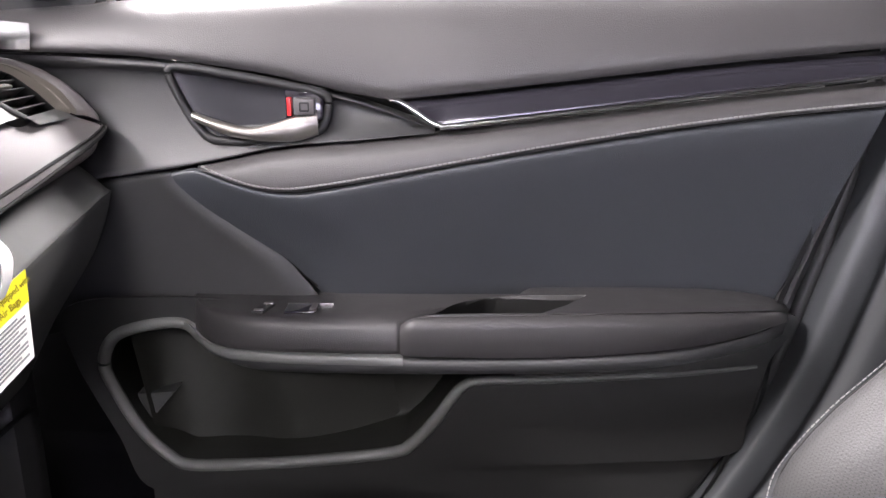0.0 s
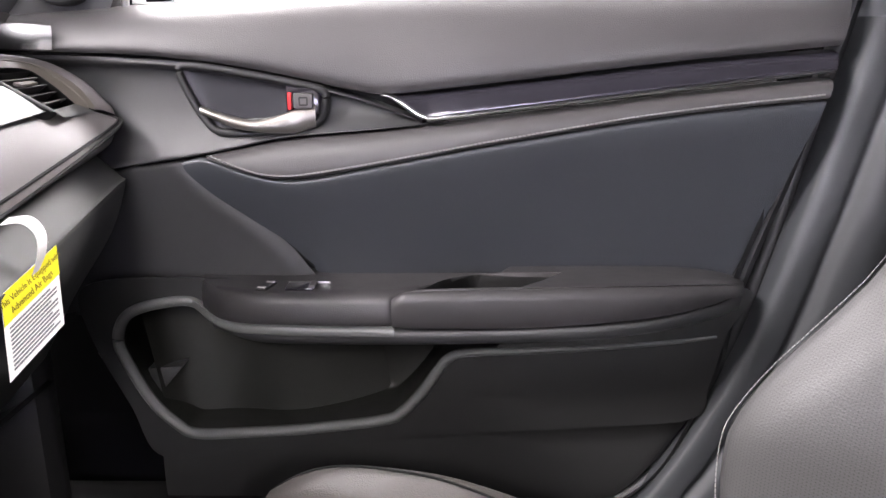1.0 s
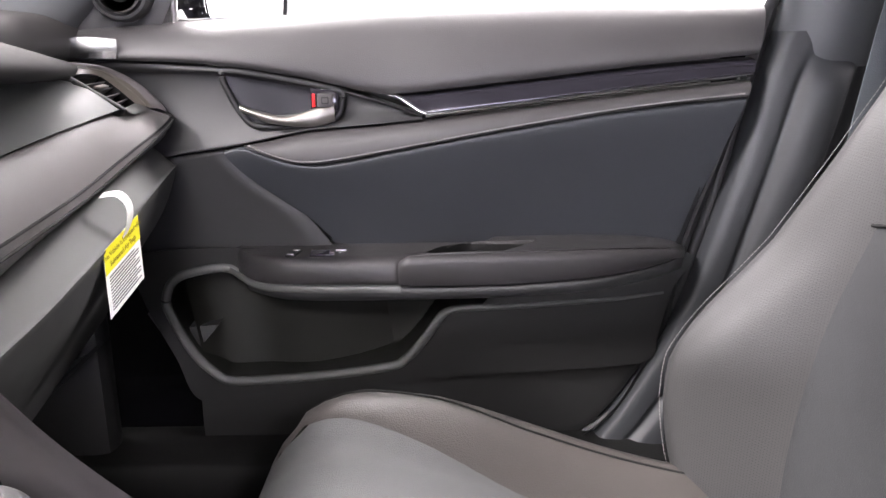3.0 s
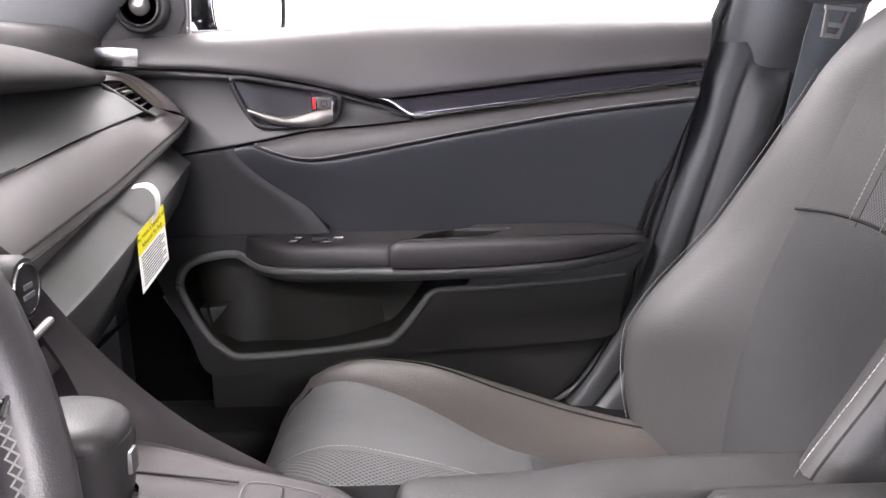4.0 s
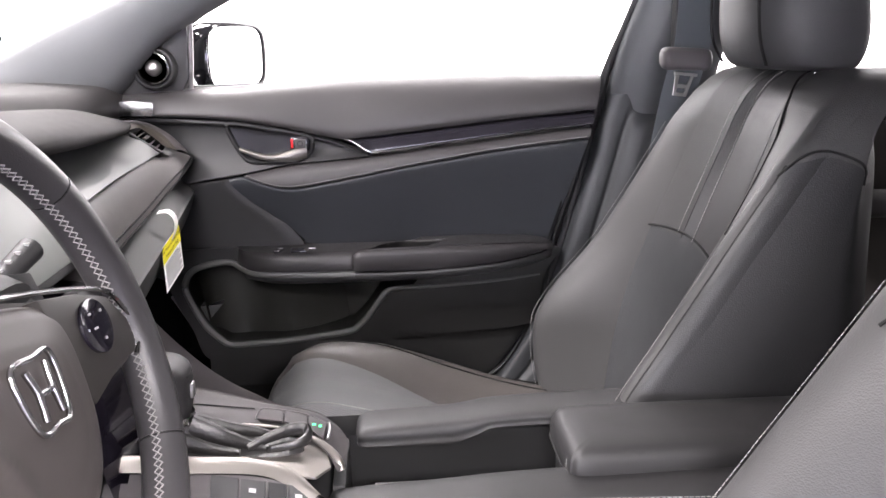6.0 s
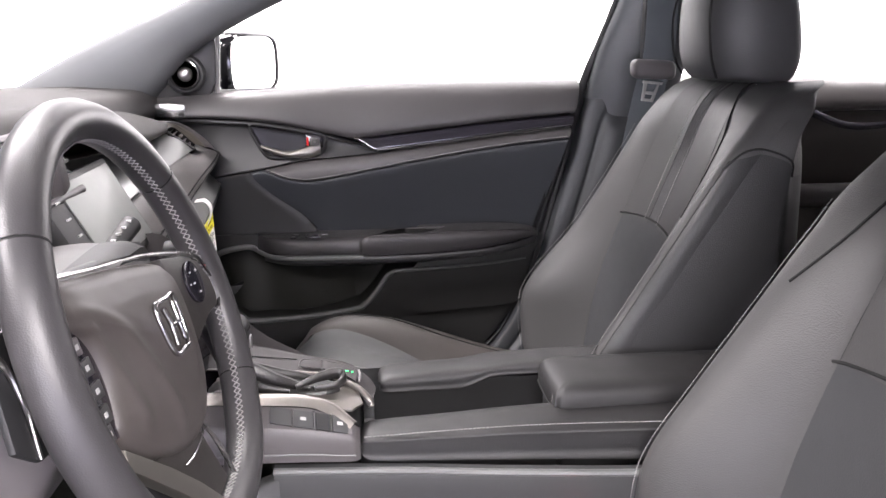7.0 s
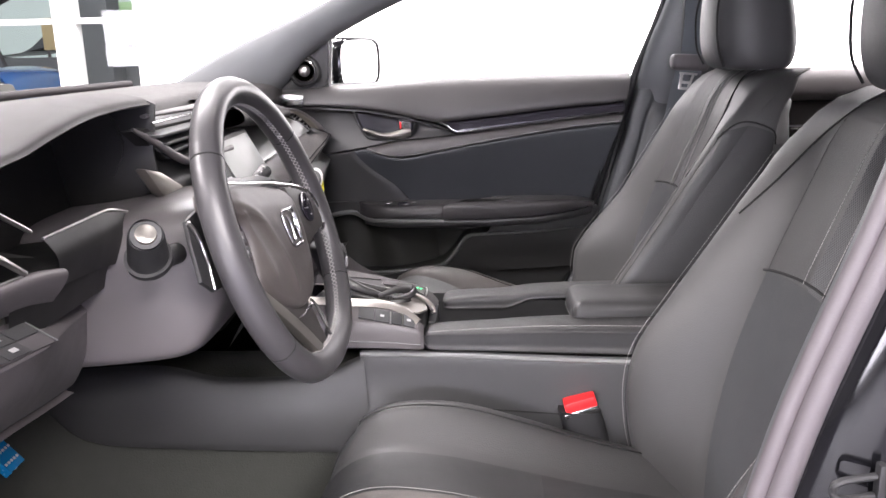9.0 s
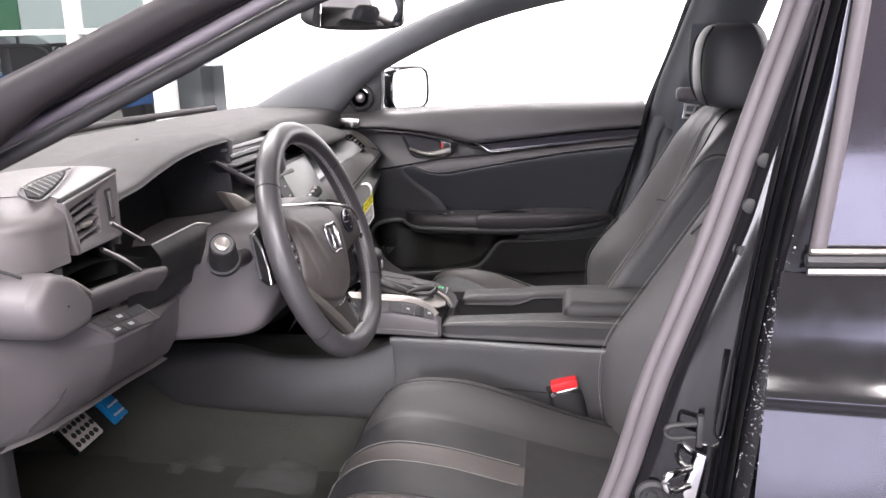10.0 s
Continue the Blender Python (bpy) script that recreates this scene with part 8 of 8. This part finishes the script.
# ---- pedals and floor ----
for name, lab, P, w, h, m in (("brake_pedal", "steel brake pedal with round holes", Vector((-0.60, -0.272, 0.682)), 0.078, 0.052, STEEL), ("accelerator_pedal", "accelerator pedal in blue protective film", Vector((-0.60, -0.176, 0.682)), 0.040, 0.060, BLUE)):
    ped = thing(name, (0, 0, 0), lab, "pedal")
    R = Matrix.Rotation(radians(-42), 4, "Y")
    part("pedal_plate", rbox(P, (0.008, w, h), 0.004, R), m, ped)
    part("pedal_lip", rbox(P + Vector((0.003, -w / 2, 0)), (0.012, 0.003, h * 0.95), 0.001, R), CHROME if m is STEEL else m, ped)
    nx, nz = R @ Vector((1, 0, 0)), R @ Vector((0, 0, 1))
    for i in range(5):
        for j in range(3):
            c = P + nx * 0.0042 + Vector((0, (i - 2 + (0.5 if j == 1 else 0)) * w / 6.2, 0)) + nz * (j - 1) * h / 3.4
            r0 = 0.0052 if m is STEEL else 0.0022
            stud = lathe([(r0, 0.0), (r0 * 0.9, 0.0012), (r0 * 0.1, 0.0012)], 10, (0, 0, 0), "x")
            stud.transform(Matrix.Translation(c) @ R)
            part("stud", stud, RUBBER if m is STEEL else ICON, ped)
    part("pedal_arm", tube([P - nx * 0.006, P + Vector((-0.08, 0.0, 0.06)), P + Vector((-0.13, 0, 0.16))], 0.008, 10, 8), RUBBER, ped)
mat_ob = tagged(part("floor_mat", rbox((-0.42, -0.33, 0.524), (0.52, 0.40, 0.008), 0.004), CARPET), "black carpet floor mat in the driver footwell", "floor mat")
def film_sheet(cx_, cy_, w, h, amp, seed):
    """A thin crumpled sheet lying on the carpet."""
    rg = random.Random(seed)
    waves = [(rg.uniform(0.4, 1.0), rg.uniform(40, 150), rg.uniform(0, 6.28), rg.uniform(0, 6.28)) for _ in range(7)]
    bm = bmesh.new()
    rows_ = []
    for i_ in range(37):
        row = []
        for k_ in range(37):
            a_, b_ = i_ / 36 - 0.5, k_ / 36 - 0.5
            x_, y_ = a_ * w, b_ * h
            ridge = sum(m_ * abs(math.sin(f_ * (x_ * math.cos(d_) + y_ * math.sin(d_)) + p_)) for m_, f_, d_, p_ in waves) / 5
            edge = max(0.0, 1 - 3.4 * (a_ * a_ + b_ * b_))
            row.append((cx_ + x_ * (1 + 0.15 * math.sin(30 * y_ + seed)), cy_ + y_ * (1 + 0.15 * math.sin(34 * x_)), 0.5295 + amp * ridge * edge))
        rows_.append(row)
    grid_faces(bm, rows_)
    return bm


for k_, (cx_, cy_, w, h, amp) in enumerate(((-0.325, -0.115, 0.13, 0.11, 0.030), (-0.470, -0.085, 0.07, 0.06, 0.020), (-0.525, -0.10, 0.04, 0.06, 0.018))):
    tagged(part("plastic_film", film_sheet(cx_, cy_, w, h, amp, 3 + k_), FILM), "crumpled clear plastic film on the floor", "plastic film", "film on the floor")
for p in ((-0.66, 0.02, 0.54), (-0.532, -0.02, 0.535)):
    tagged(part("paper_scrap", rbox(p, (0.006, 0.004, 0.003), 0.001), WHITE), "tiny white paper scrap on the carpet", "scrap")

# ---- inside mirror ----
rvm = thing("rear_view_mirror", (0, 0, 0), "black rear view mirror at the windscreen top", "mirror")
RM = Matrix.Translation((-0.172, 0.0, 1.333)) @ Matrix.Rotation(radians(-27), 4, "Z") @ Matrix.Rotation(radians(6), 4, "Y")
case = loft([[Vector((dx, dy * 0.115 * f, dz * k * f)) for dy, dz, k in ((-1, 0.0, 0.032), (-0.93, 0.85, 0.034), (0, 1, 0.035), (0.93, 0.85, 0.034), (1, 0, 0.032), (0.93, -0.85, 0.034), (0, -1, 0.035), (-0.93, -0.85, 0.034))] for dx, f in ((-0.05, 0.55), (-0.035, 0.85), (-0.01, 0.98), (0.008, 1.0))], 48, 4, closed=True, cap=True)
case.transform(RM)
part("mirror_case", case, PLASTIC_DARK, rvm)
glass_bm = rbox((0.0125, 0, 0), (0.003, 0.212, 0.056), 0.0012)
glass_bm.transform(RM)
part("mirror_glass", glass_bm, MIRROR, rvm)
part("mirror_stem", tube([(-0.20, 0.01, 1.34), (-0.24, 0.02, 1.36), (-0.28, 0.02, 1.375)], 0.016, 8), PLASTIC_DARK, rvm)

# ---- driver side door opening ----
frame_d = thing("door_frame", (0, 0, 0), "black painted driver door frame with grey rubber seal", "door frame")
# windscreen pillar from outside: seal and glossy skin
AP = [(-0.95, -0.67, 0.940), (-0.68, -0.66, 1.058), (-0.404, -0.635, 1.178), (-0.226, -0.63, 1.258), (-0.054, -0.625, 1.335), (0.12, -0.615, 1.388), (0.35, -0.61, 1.425), (0.55, -0.61, 1.44)]
part("pillar_seal", tube([(x, y - 0.004, z + 0.008) for x, y, z in AP], 0.0068, 50, 12), SEAL, frame_d, "lavender grey rubber seal")
part("pillar_seal_lip", tube([(x + 0.006, y + 0.006, z - 0.004) for x, y, z in AP], 0.0085, 50, 10), RUBBER, frame_d)
part("pillar_skin", loft([[(x + dx, y + dy, z + dz) for x, y, z in AP] for dx, dy, dz in ((0.0, 0.000, 0.012), (0.0, -0.006, 0.018), (0.0, -0.008, 0.030), (0.0, 0.000, 0.034), (0.0, -0.003, 0.040), (0.0, 0.004, 0.060), (-0.006, 0.02, 0.066))], 40, 4), PILLAR_BLACK, frame_d, "black pillar skin")
# pillar between the doors, seen in the opening
def lerp(z, xs):
    return float(np.interp(z, (0.50, 0.62, 0.72, 0.826, 0.965, 1.09, 1.204, 1.308, 1.42), xs))
def bx(z):
    """Front edge of the pillar at height z."""
    return lerp(z, (0.04, 0.105, 0.155, 0.203, 0.241, 0.283, 0.315, 0.345, 0.372))
def jx(z):
    """Edge of the jamb next to the rear door."""
    return lerp(z, (0.24, 0.270, 0.290, 0.303, 0.315, 0.329, 0.346, 0.364, 0.382))
def sx(z):
    """Window edge of the rear door."""
    return lerp(z, (0.27, 0.300, 0.317, 0.332, 0.347, 0.360, 0.370, 0.377, 0.384))
ZS = (0.50, 0.62, 0.72, 0.83, 0.965, 1.09, 1.204, 1.308, 1.42)
part("pillar_seal", tube([(bx(z) + 0.016, -0.638, z) for z in ZS], 0.0085, 60, 12), STRIP, frame_d, "grey rubber seal")
part("pillar_seal_lip", tube([(bx(z) + 0.004, -0.632, z) for z in ZS], 0.0065, 60, 10), STRIP, frame_d)
part("pillar_jamb", loft([[(bx(z) + 0.018 + f * (jx(z) - bx(z) - 0.018), y, z) for z in ZS] for f, y in ((0, -0.636), (0.25, -0.652), (0.6, -0.660), (0.9, -0.664), (1.0, -0.672), (1.01, -0.69))], 50, 4), PAINT, frame_d, "black painted door jamb")
part("pillar_inner", loft([[(bx(z) + dx, y, z) for z in ZS] for dx, y in ((0.0, -0.632), (0.008, -0.61), (0.05, -0.60), (0.11, -0.61), (0.16, -0.65))], 40, 4), PILLAR, frame_d)
part("jamb_groove", loft([[(jx(z) + dx, y, z) for z in ZS] for dx, y in ((-0.001, -0.672), (0.002, -0.655), (0.006, -0.655), (0.008, -0.69))], 40, 3), RUBBER, frame_d)
striker = part("striker_plate", prism([(0.287, -0.670, 0.905), (0.296, -0.671, 0.902), (0.292, -0.671, 0.850), (0.279, -0.670, 0.840), (0.276, -0.670, 0.862)], (0, -0.006, 0), 0.0015), BRIGHT, frame_d, "bright steel latch striker")
part("striker_loop", tube([(0.282, -0.676, 0.890), (0.262, -0.690, 0.890), (0.257, -0.691, 0.882), (0.262, -0.690, 0.873), (0.281, -0.676, 0.872)], 0.0034, 20, 10), BRIGHT, striker)
part("stamped_loop", tube([(0.306, -0.6745, 1.000), (0.3035, -0.6740, 0.965), (0.3010, -0.6735, 0.930), (0.3040, -0.6735, 0.921), (0.3090, -0.6735, 0.927), (0.3125, -0.6740, 0.960), (0.3150, -0.6745, 1.000)], 0.0014, 40, 8), PAINT, frame_d, "pressed loop in the door jamb")
part("wire_clip", join(tube([(0.290, -0.668, 0.932), (0.262, -0.674, 0.931), (0.258, -0.674, 0.925), (0.262, -0.674, 0.919), (0.286, -0.668, 0.918)], 0.0026, 20, 8), rbox((0.289, -0.669, 0.925), (0.006, 0.008, 0.032), 0.002)), RUBBER, frame_d, "black wire clip")
part("jamb_plug", lathe([(0.016, 0.0), (0.016, -0.004), (0.012, -0.006), (0.010, -0.004), (0.006, -0.004), (0.005, -0.006), (0.001, -0.006)], 28, (0.250, -0.655, 0.848)), RUBBER, frame_d, "round rubber plug")
for zc, k in ((1.175, 0.42), (1.135, 0.40)):
    xc = bx(zc) + 0.018 + k * (jx(zc) - bx(zc) - 0.018)
    part("jamb_cap", lathe([(0.0065, 0.004), (0.0065, -0.0008), (0.005, -0.0016), (0.001, -0.0016)], 20, (xc, -0.657, zc)), RUBBER, frame_d, "small black plug cap")
part("jamb_bolt", lathe([(0.008, 0.0), (0.008, -0.003), (0.0055, -0.003), (0.0050, -0.008), (0.001, -0.008)], 12, (bx(1.095) + 0.034, -0.652, 1.095)), RUBBER, frame_d, "black bolt head")
part("roof_rail", tube([(0.10, -0.64, 1.355), (0.45, -0.625, 1.405), (0.9, -0.62, 1.41), (1.3, -0.63, 1.37)], 0.028, 20, 12), PAINT, frame_d)

# rear door on the driver side
rd = thing("rear_car_door", (0, 0, 0), "closed glossy black rear door with dark window", "car door", "rear doors")
part("door_edge", loft([[(jx(z) + f * (sx(z) - jx(z)) + dx, y, z) for z in ZS] for f, dx, y in ((0, 0.007, -0.66), (0, 0.008, -0.684), (0, 0.012, -0.694), (0.7, 0.0, -0.700), (1.0, 0.0, -0.700))], 50, 3), PAINT, rd, "black rear door front edge")
part("sash_trim", tube([(sx(z) + 0.006, -0.702, z) for z in (1.095, 1.15, 1.204, 1.308, 1.42)], 0.0065, 24, 10), STRIP, rd, "grey window frame trim")
part("door_glass", loft([[(sx(z) + dx, -0.700 + 0.10 * (z - 1.1), z) for z in (1.09, 1.15, 1.25, 1.42)] for dx in (0.006, 0.4, 1.0)], 12, 4), GLOSS, rd, "dark privacy glass")
part("belt_strip", tube([(sx(1.09), -0.708, 1.108), (0.8, -0.712, 1.112), (1.35, -0.71, 1.12)], 0.0028, 10, 8), SATIN_WARM, rd, "bright window belt strip")
part("belt_strip", tube([(sx(1.09) - 0.002, -0.712, 1.092), (0.8, -0.716, 1.096), (1.35, -0.714, 1.10)], 0.0032, 10, 8), SATIN, rd, "bright window belt strip")
part("belt_rubber", tube([(sx(1.09) - 0.002, -0.706, 1.100), (0.8, -0.710, 1.104), (1.35, -0.708, 1.11)], 0.006, 10, 8), RUBBER, rd)
part("door_skin", loft([[(jx(z) + 0.012 if i == 0 else x, y - 0.012 * min(1, i), z) for i, x in enumerate((0.40, 0.47, 0.6, 0.9, 1.35))] for y, z in ((-0.700, 1.088), (-0.706, 1.06), (-0.716, 1.015), (-0.728, 0.988), (-0.730, 0.975), (-0.748, 0.90), (-0.772, 0.80), (-0.785, 0.70), (-0.77, 0.5))], 24, 4), PAINT, rd, "glossy black door skin")

# ---- far side of the hall: window front and what stands beyond it ----
facade = thing("window_front", (0, 0, 0), "tall window front with white posts", "window", kind="structure")
for x, w in ((-2.82, 0.10), (-3.49, 0.18), (-4.33, 0.10), (-5.9, 0.14), (-7.3, 0.14), (-9.0, 0.14)):
    part("post", rbox((x, 6.1, 2.4), (w, 0.16, 4.6), 0.01), WHITE, facade)
for z in (0.35, 1.41, 3.2):
    part("rail", rbox((-7.4, 6.1, z), (9.1, 0.12, 0.05), 0.01), WHITE, facade)
for x0, x1 in ((-3.40, -2.87), (-4.28, -3.58), (-5.83, -4.38), (-7.23, -5.97), (-8.93, -7.37)):
    g = part("pane", rbox(((x0 + x1) / 2, 6.1, 2.3), (x1 - x0, 0.012, 4.2), 0), CLEAR, facade, flat=True)
    g.visible_shadow = False
# Plain sheet whose emission stands in for daylight on the street.
backdrop = tagged(part("backdrop", rbox((-14, 24, 4), (44, 0.2, 9), 0), glow("street_glow", (0.74, 0.84, 0.82), 0.21), flat=True), "glowing sheet in place of the daylit street far outside", "backdrop", kind="structure")
GREYWALL = mat("street_wall", (0.10, 0.11, 0.115), 0.8, bump=0.4, grain=30, mottle=0.35, big=2.0)
tagged(part("low_wall", rbox((-8.6, 10.4, 0.58), (9.0, 0.3, 0.95), 0.03), GREYWALL), "low grey wall outside the windows", "wall", kind="structure")
tagged(part("column", rbox((-4.95, 10.0, 2.1), (0.42, 0.42, 4.0), 0.03), GREYWALL), "dark grey column outside the windows", "column", kind="structure")
for x, y, z, w, h, c, nm in ((-6.15, 11.2, 1.38, 0.42, 0.46, (0.62, 0.50, 0.26), "yellow board"), (-5.35, 11.6, 1.62, 0.5, 0.42, (0.55, 0.85, 0.45), "pale green board"), (-4.55, 11.4, 1.30, 0.9, 0.5, (0.62, 0.70, 0.74), "pale blue board"), (-9.3, 11.8, 1.9, 1.2, 0.9, (0.10, 0.30, 0.16), "dark green board")):
    sb = thing("sign_board", (0, 0, 0), nm + " on posts outside the windows", "sign", "boards outside")
    part("board", rbox((x, y, z), (w, 0.04, h), 0.01), mat("board_paint", c, 0.6, bump=0.1), sb)
    for sx_ in (-0.4, 0.4):
        part("post", rbox((x + sx_ * w, y + 0.04, (z + GZ) / 2), (0.04, 0.04, z - GZ), 0.004), PLASTIC_GREY, sb)


def utility_cart(x, y):
    """Open utility vehicle: blue body, dark seat, roll bars, wheels."""
    c = thing("utility_cart", (0, 0, 0), "blue open utility cart with black roll bars", "vehicle")
    bl = mat("blue_cart_paint", (0.015, 0.10, 0.34), 0.25, coat=0.8, bump=0)
    prof = ((-1.0, 0.40), (-1.02, 0.72), (-0.85, 0.84), (-0.3, 0.86), (0.3, 0.83), (0.75, 0.86), (1.0, 0.76), (1.02, 0.42))
    part("body", loft([[(x + a, y + d, GZ + b_ - k) for a, b_ in prof] for d, k in ((-0.62, 0.08), (-0.56, 0.0), (0.56, 0.0), (0.62, 0.08))], 40, 3), bl, c, "glossy blue body")
    part("skirt", rbox((x, y, GZ + 0.36), (1.8, 1.1, 0.22), 0.04), PLASTIC_DARK, c)
    for d in (-0.5, 0.5):
        part("roll_bar", tube([(x - 0.75, y + d, GZ + 0.82), (x - 0.68, y + d, GZ + 1.12), (x - 0.55, y + d, GZ + 1.16), (x + 0.2, y + d, GZ + 1.15), (x + 0.4, y + d, GZ + 0.84)], 0.022, 30, 8), RUBBER, c, "black roll bar")
        for wx in (-0.68, 0.68):
            w = part("wheel", lathe([(0.28, -0.10), (0.28, 0.10), (0.18, 0.12), (0.05, 0.10), (0.001, 0.10)], 24, (x + wx, y + d, GZ + 0.28)), RUBBER, c)
            part("wheel_disc", lathe([(0.15, -0.13), (0.13, -0.14), (0.001, -0.14)], 20, (x + wx, y + d, GZ + 0.28)), SATIN, w)
    part("seat", rbox((x - 0.30, y, GZ + 1.0), (0.16, 0.9, 0.36), 0.06), PLASTIC_DARK, c)
    part("steering_wheel", tube([(x + 0.22 + 0.05 * math.sin(q), y - 0.2 + 0.15 * math.cos(q), GZ + 1.02 + 0.14 * math.sin(q)) for q in (2 * math.pi * k / 12 for k in range(12))], 0.014, 30, 8, closed=True), RUBBER, c)
    return c


utility_cart(-5.95, 8.2)


def parked_car(x, y, m, lab):
    c = thing("parked_car", (0, 0, 0), lab, "car", "cars outside")
    prof = ((-2.1, 0.35), (-2.15, 0.70), (-1.9, 0.86), (-0.9, 0.98), (-0.3, 1.40), (0.4, 1.48), (1.1, 1.44), (1.75, 1.05), (2.1, 0.98), (2.15, 0.4))
    part("body", loft([[(x + a, y + d, GZ + (b if b < 1.0 else 1.0 + (b - 1.0) * k)) for a, b in prof] for d, k in ((-0.86, 0.2), (-0.80, 0.75), (-0.6, 1.0), (0.6, 1.0), (0.80, 0.75), (0.86, 0.2))], 50, 3), m, c)
    part("side_glass", prism([(x - 0.75, y - 0.80, GZ + 1.0), (x - 0.25, y - 0.70, GZ + 1.34), (x + 1.0, y - 0.70, GZ + 1.36), (x + 1.5, y - 0.80, GZ + 1.02)], (0, -0.02, 0), 0.01), GLOSS, c, "dark side windows")
    for wx in (-1.35, 1.35):
        w = part("wheel", lathe([(0.33, 0.0), (0.33, -0.18), (0.26, -0.20), (0.05, -0.19), (0.001, -0.19)], 24, (x + wx, y - 0.70, GZ + 0.33)), RUBBER, c)
        part("wheel_disc", lathe([(0.22, -0.20), (0.20, -0.21), (0.02, -0.215), (0.001, -0.215)], 20, (x + wx, y - 0.70, GZ + 0.33)), SATIN, w)
    return c


parked_car(-7.2, 14.5, mat("grey_car_paint", (0.10, 0.11, 0.12), 0.2, coat=1.0, bump=0), "dark grey parked car outside the windows")
parked_car(-12.5, 15.5, mat("silver_car_paint", (0.35, 0.36, 0.38), 0.25, coat=1.0, bump=0), "silver parked car outside the windows")

# ---- wax residue left along the rear door edge ----
specks = bmesh.new()
rs = random.Random(11)
for zc0, f0, n, sz, sf in ((1.06, 0.15, 120, 0.018, 0.16), (1.02, 0.35, 130, 0.022, 0.20), (0.975, 0.20, 120, 0.020, 0.18), (0.945, 0.45, 90, 0.020, 0.22), (0.90, 0.55, 70, 0.030, 0.25), (0.85, 0.40, 50, 0.030, 0.25)):
    for k in range(n):
        zc = rs.gauss(zc0, sz)
        xc = jx(zc) + 0.010 + rs.gauss(f0, sf) * (sx(zc) - jx(zc))
        r = 0.0002 + 0.0008 * rs.random() ** 5
        bmesh.ops.create_icosphere(specks, subdivisions=1, radius=r, matrix=Matrix.Translation((xc, -0.7005, zc)) @ Matrix.Diagonal((1, 0.4, 1.3, 1)))
tagged(part("wax_residue", specks, ICON), "small white specks of dried wax on black paint", "residue", kind="stuff")
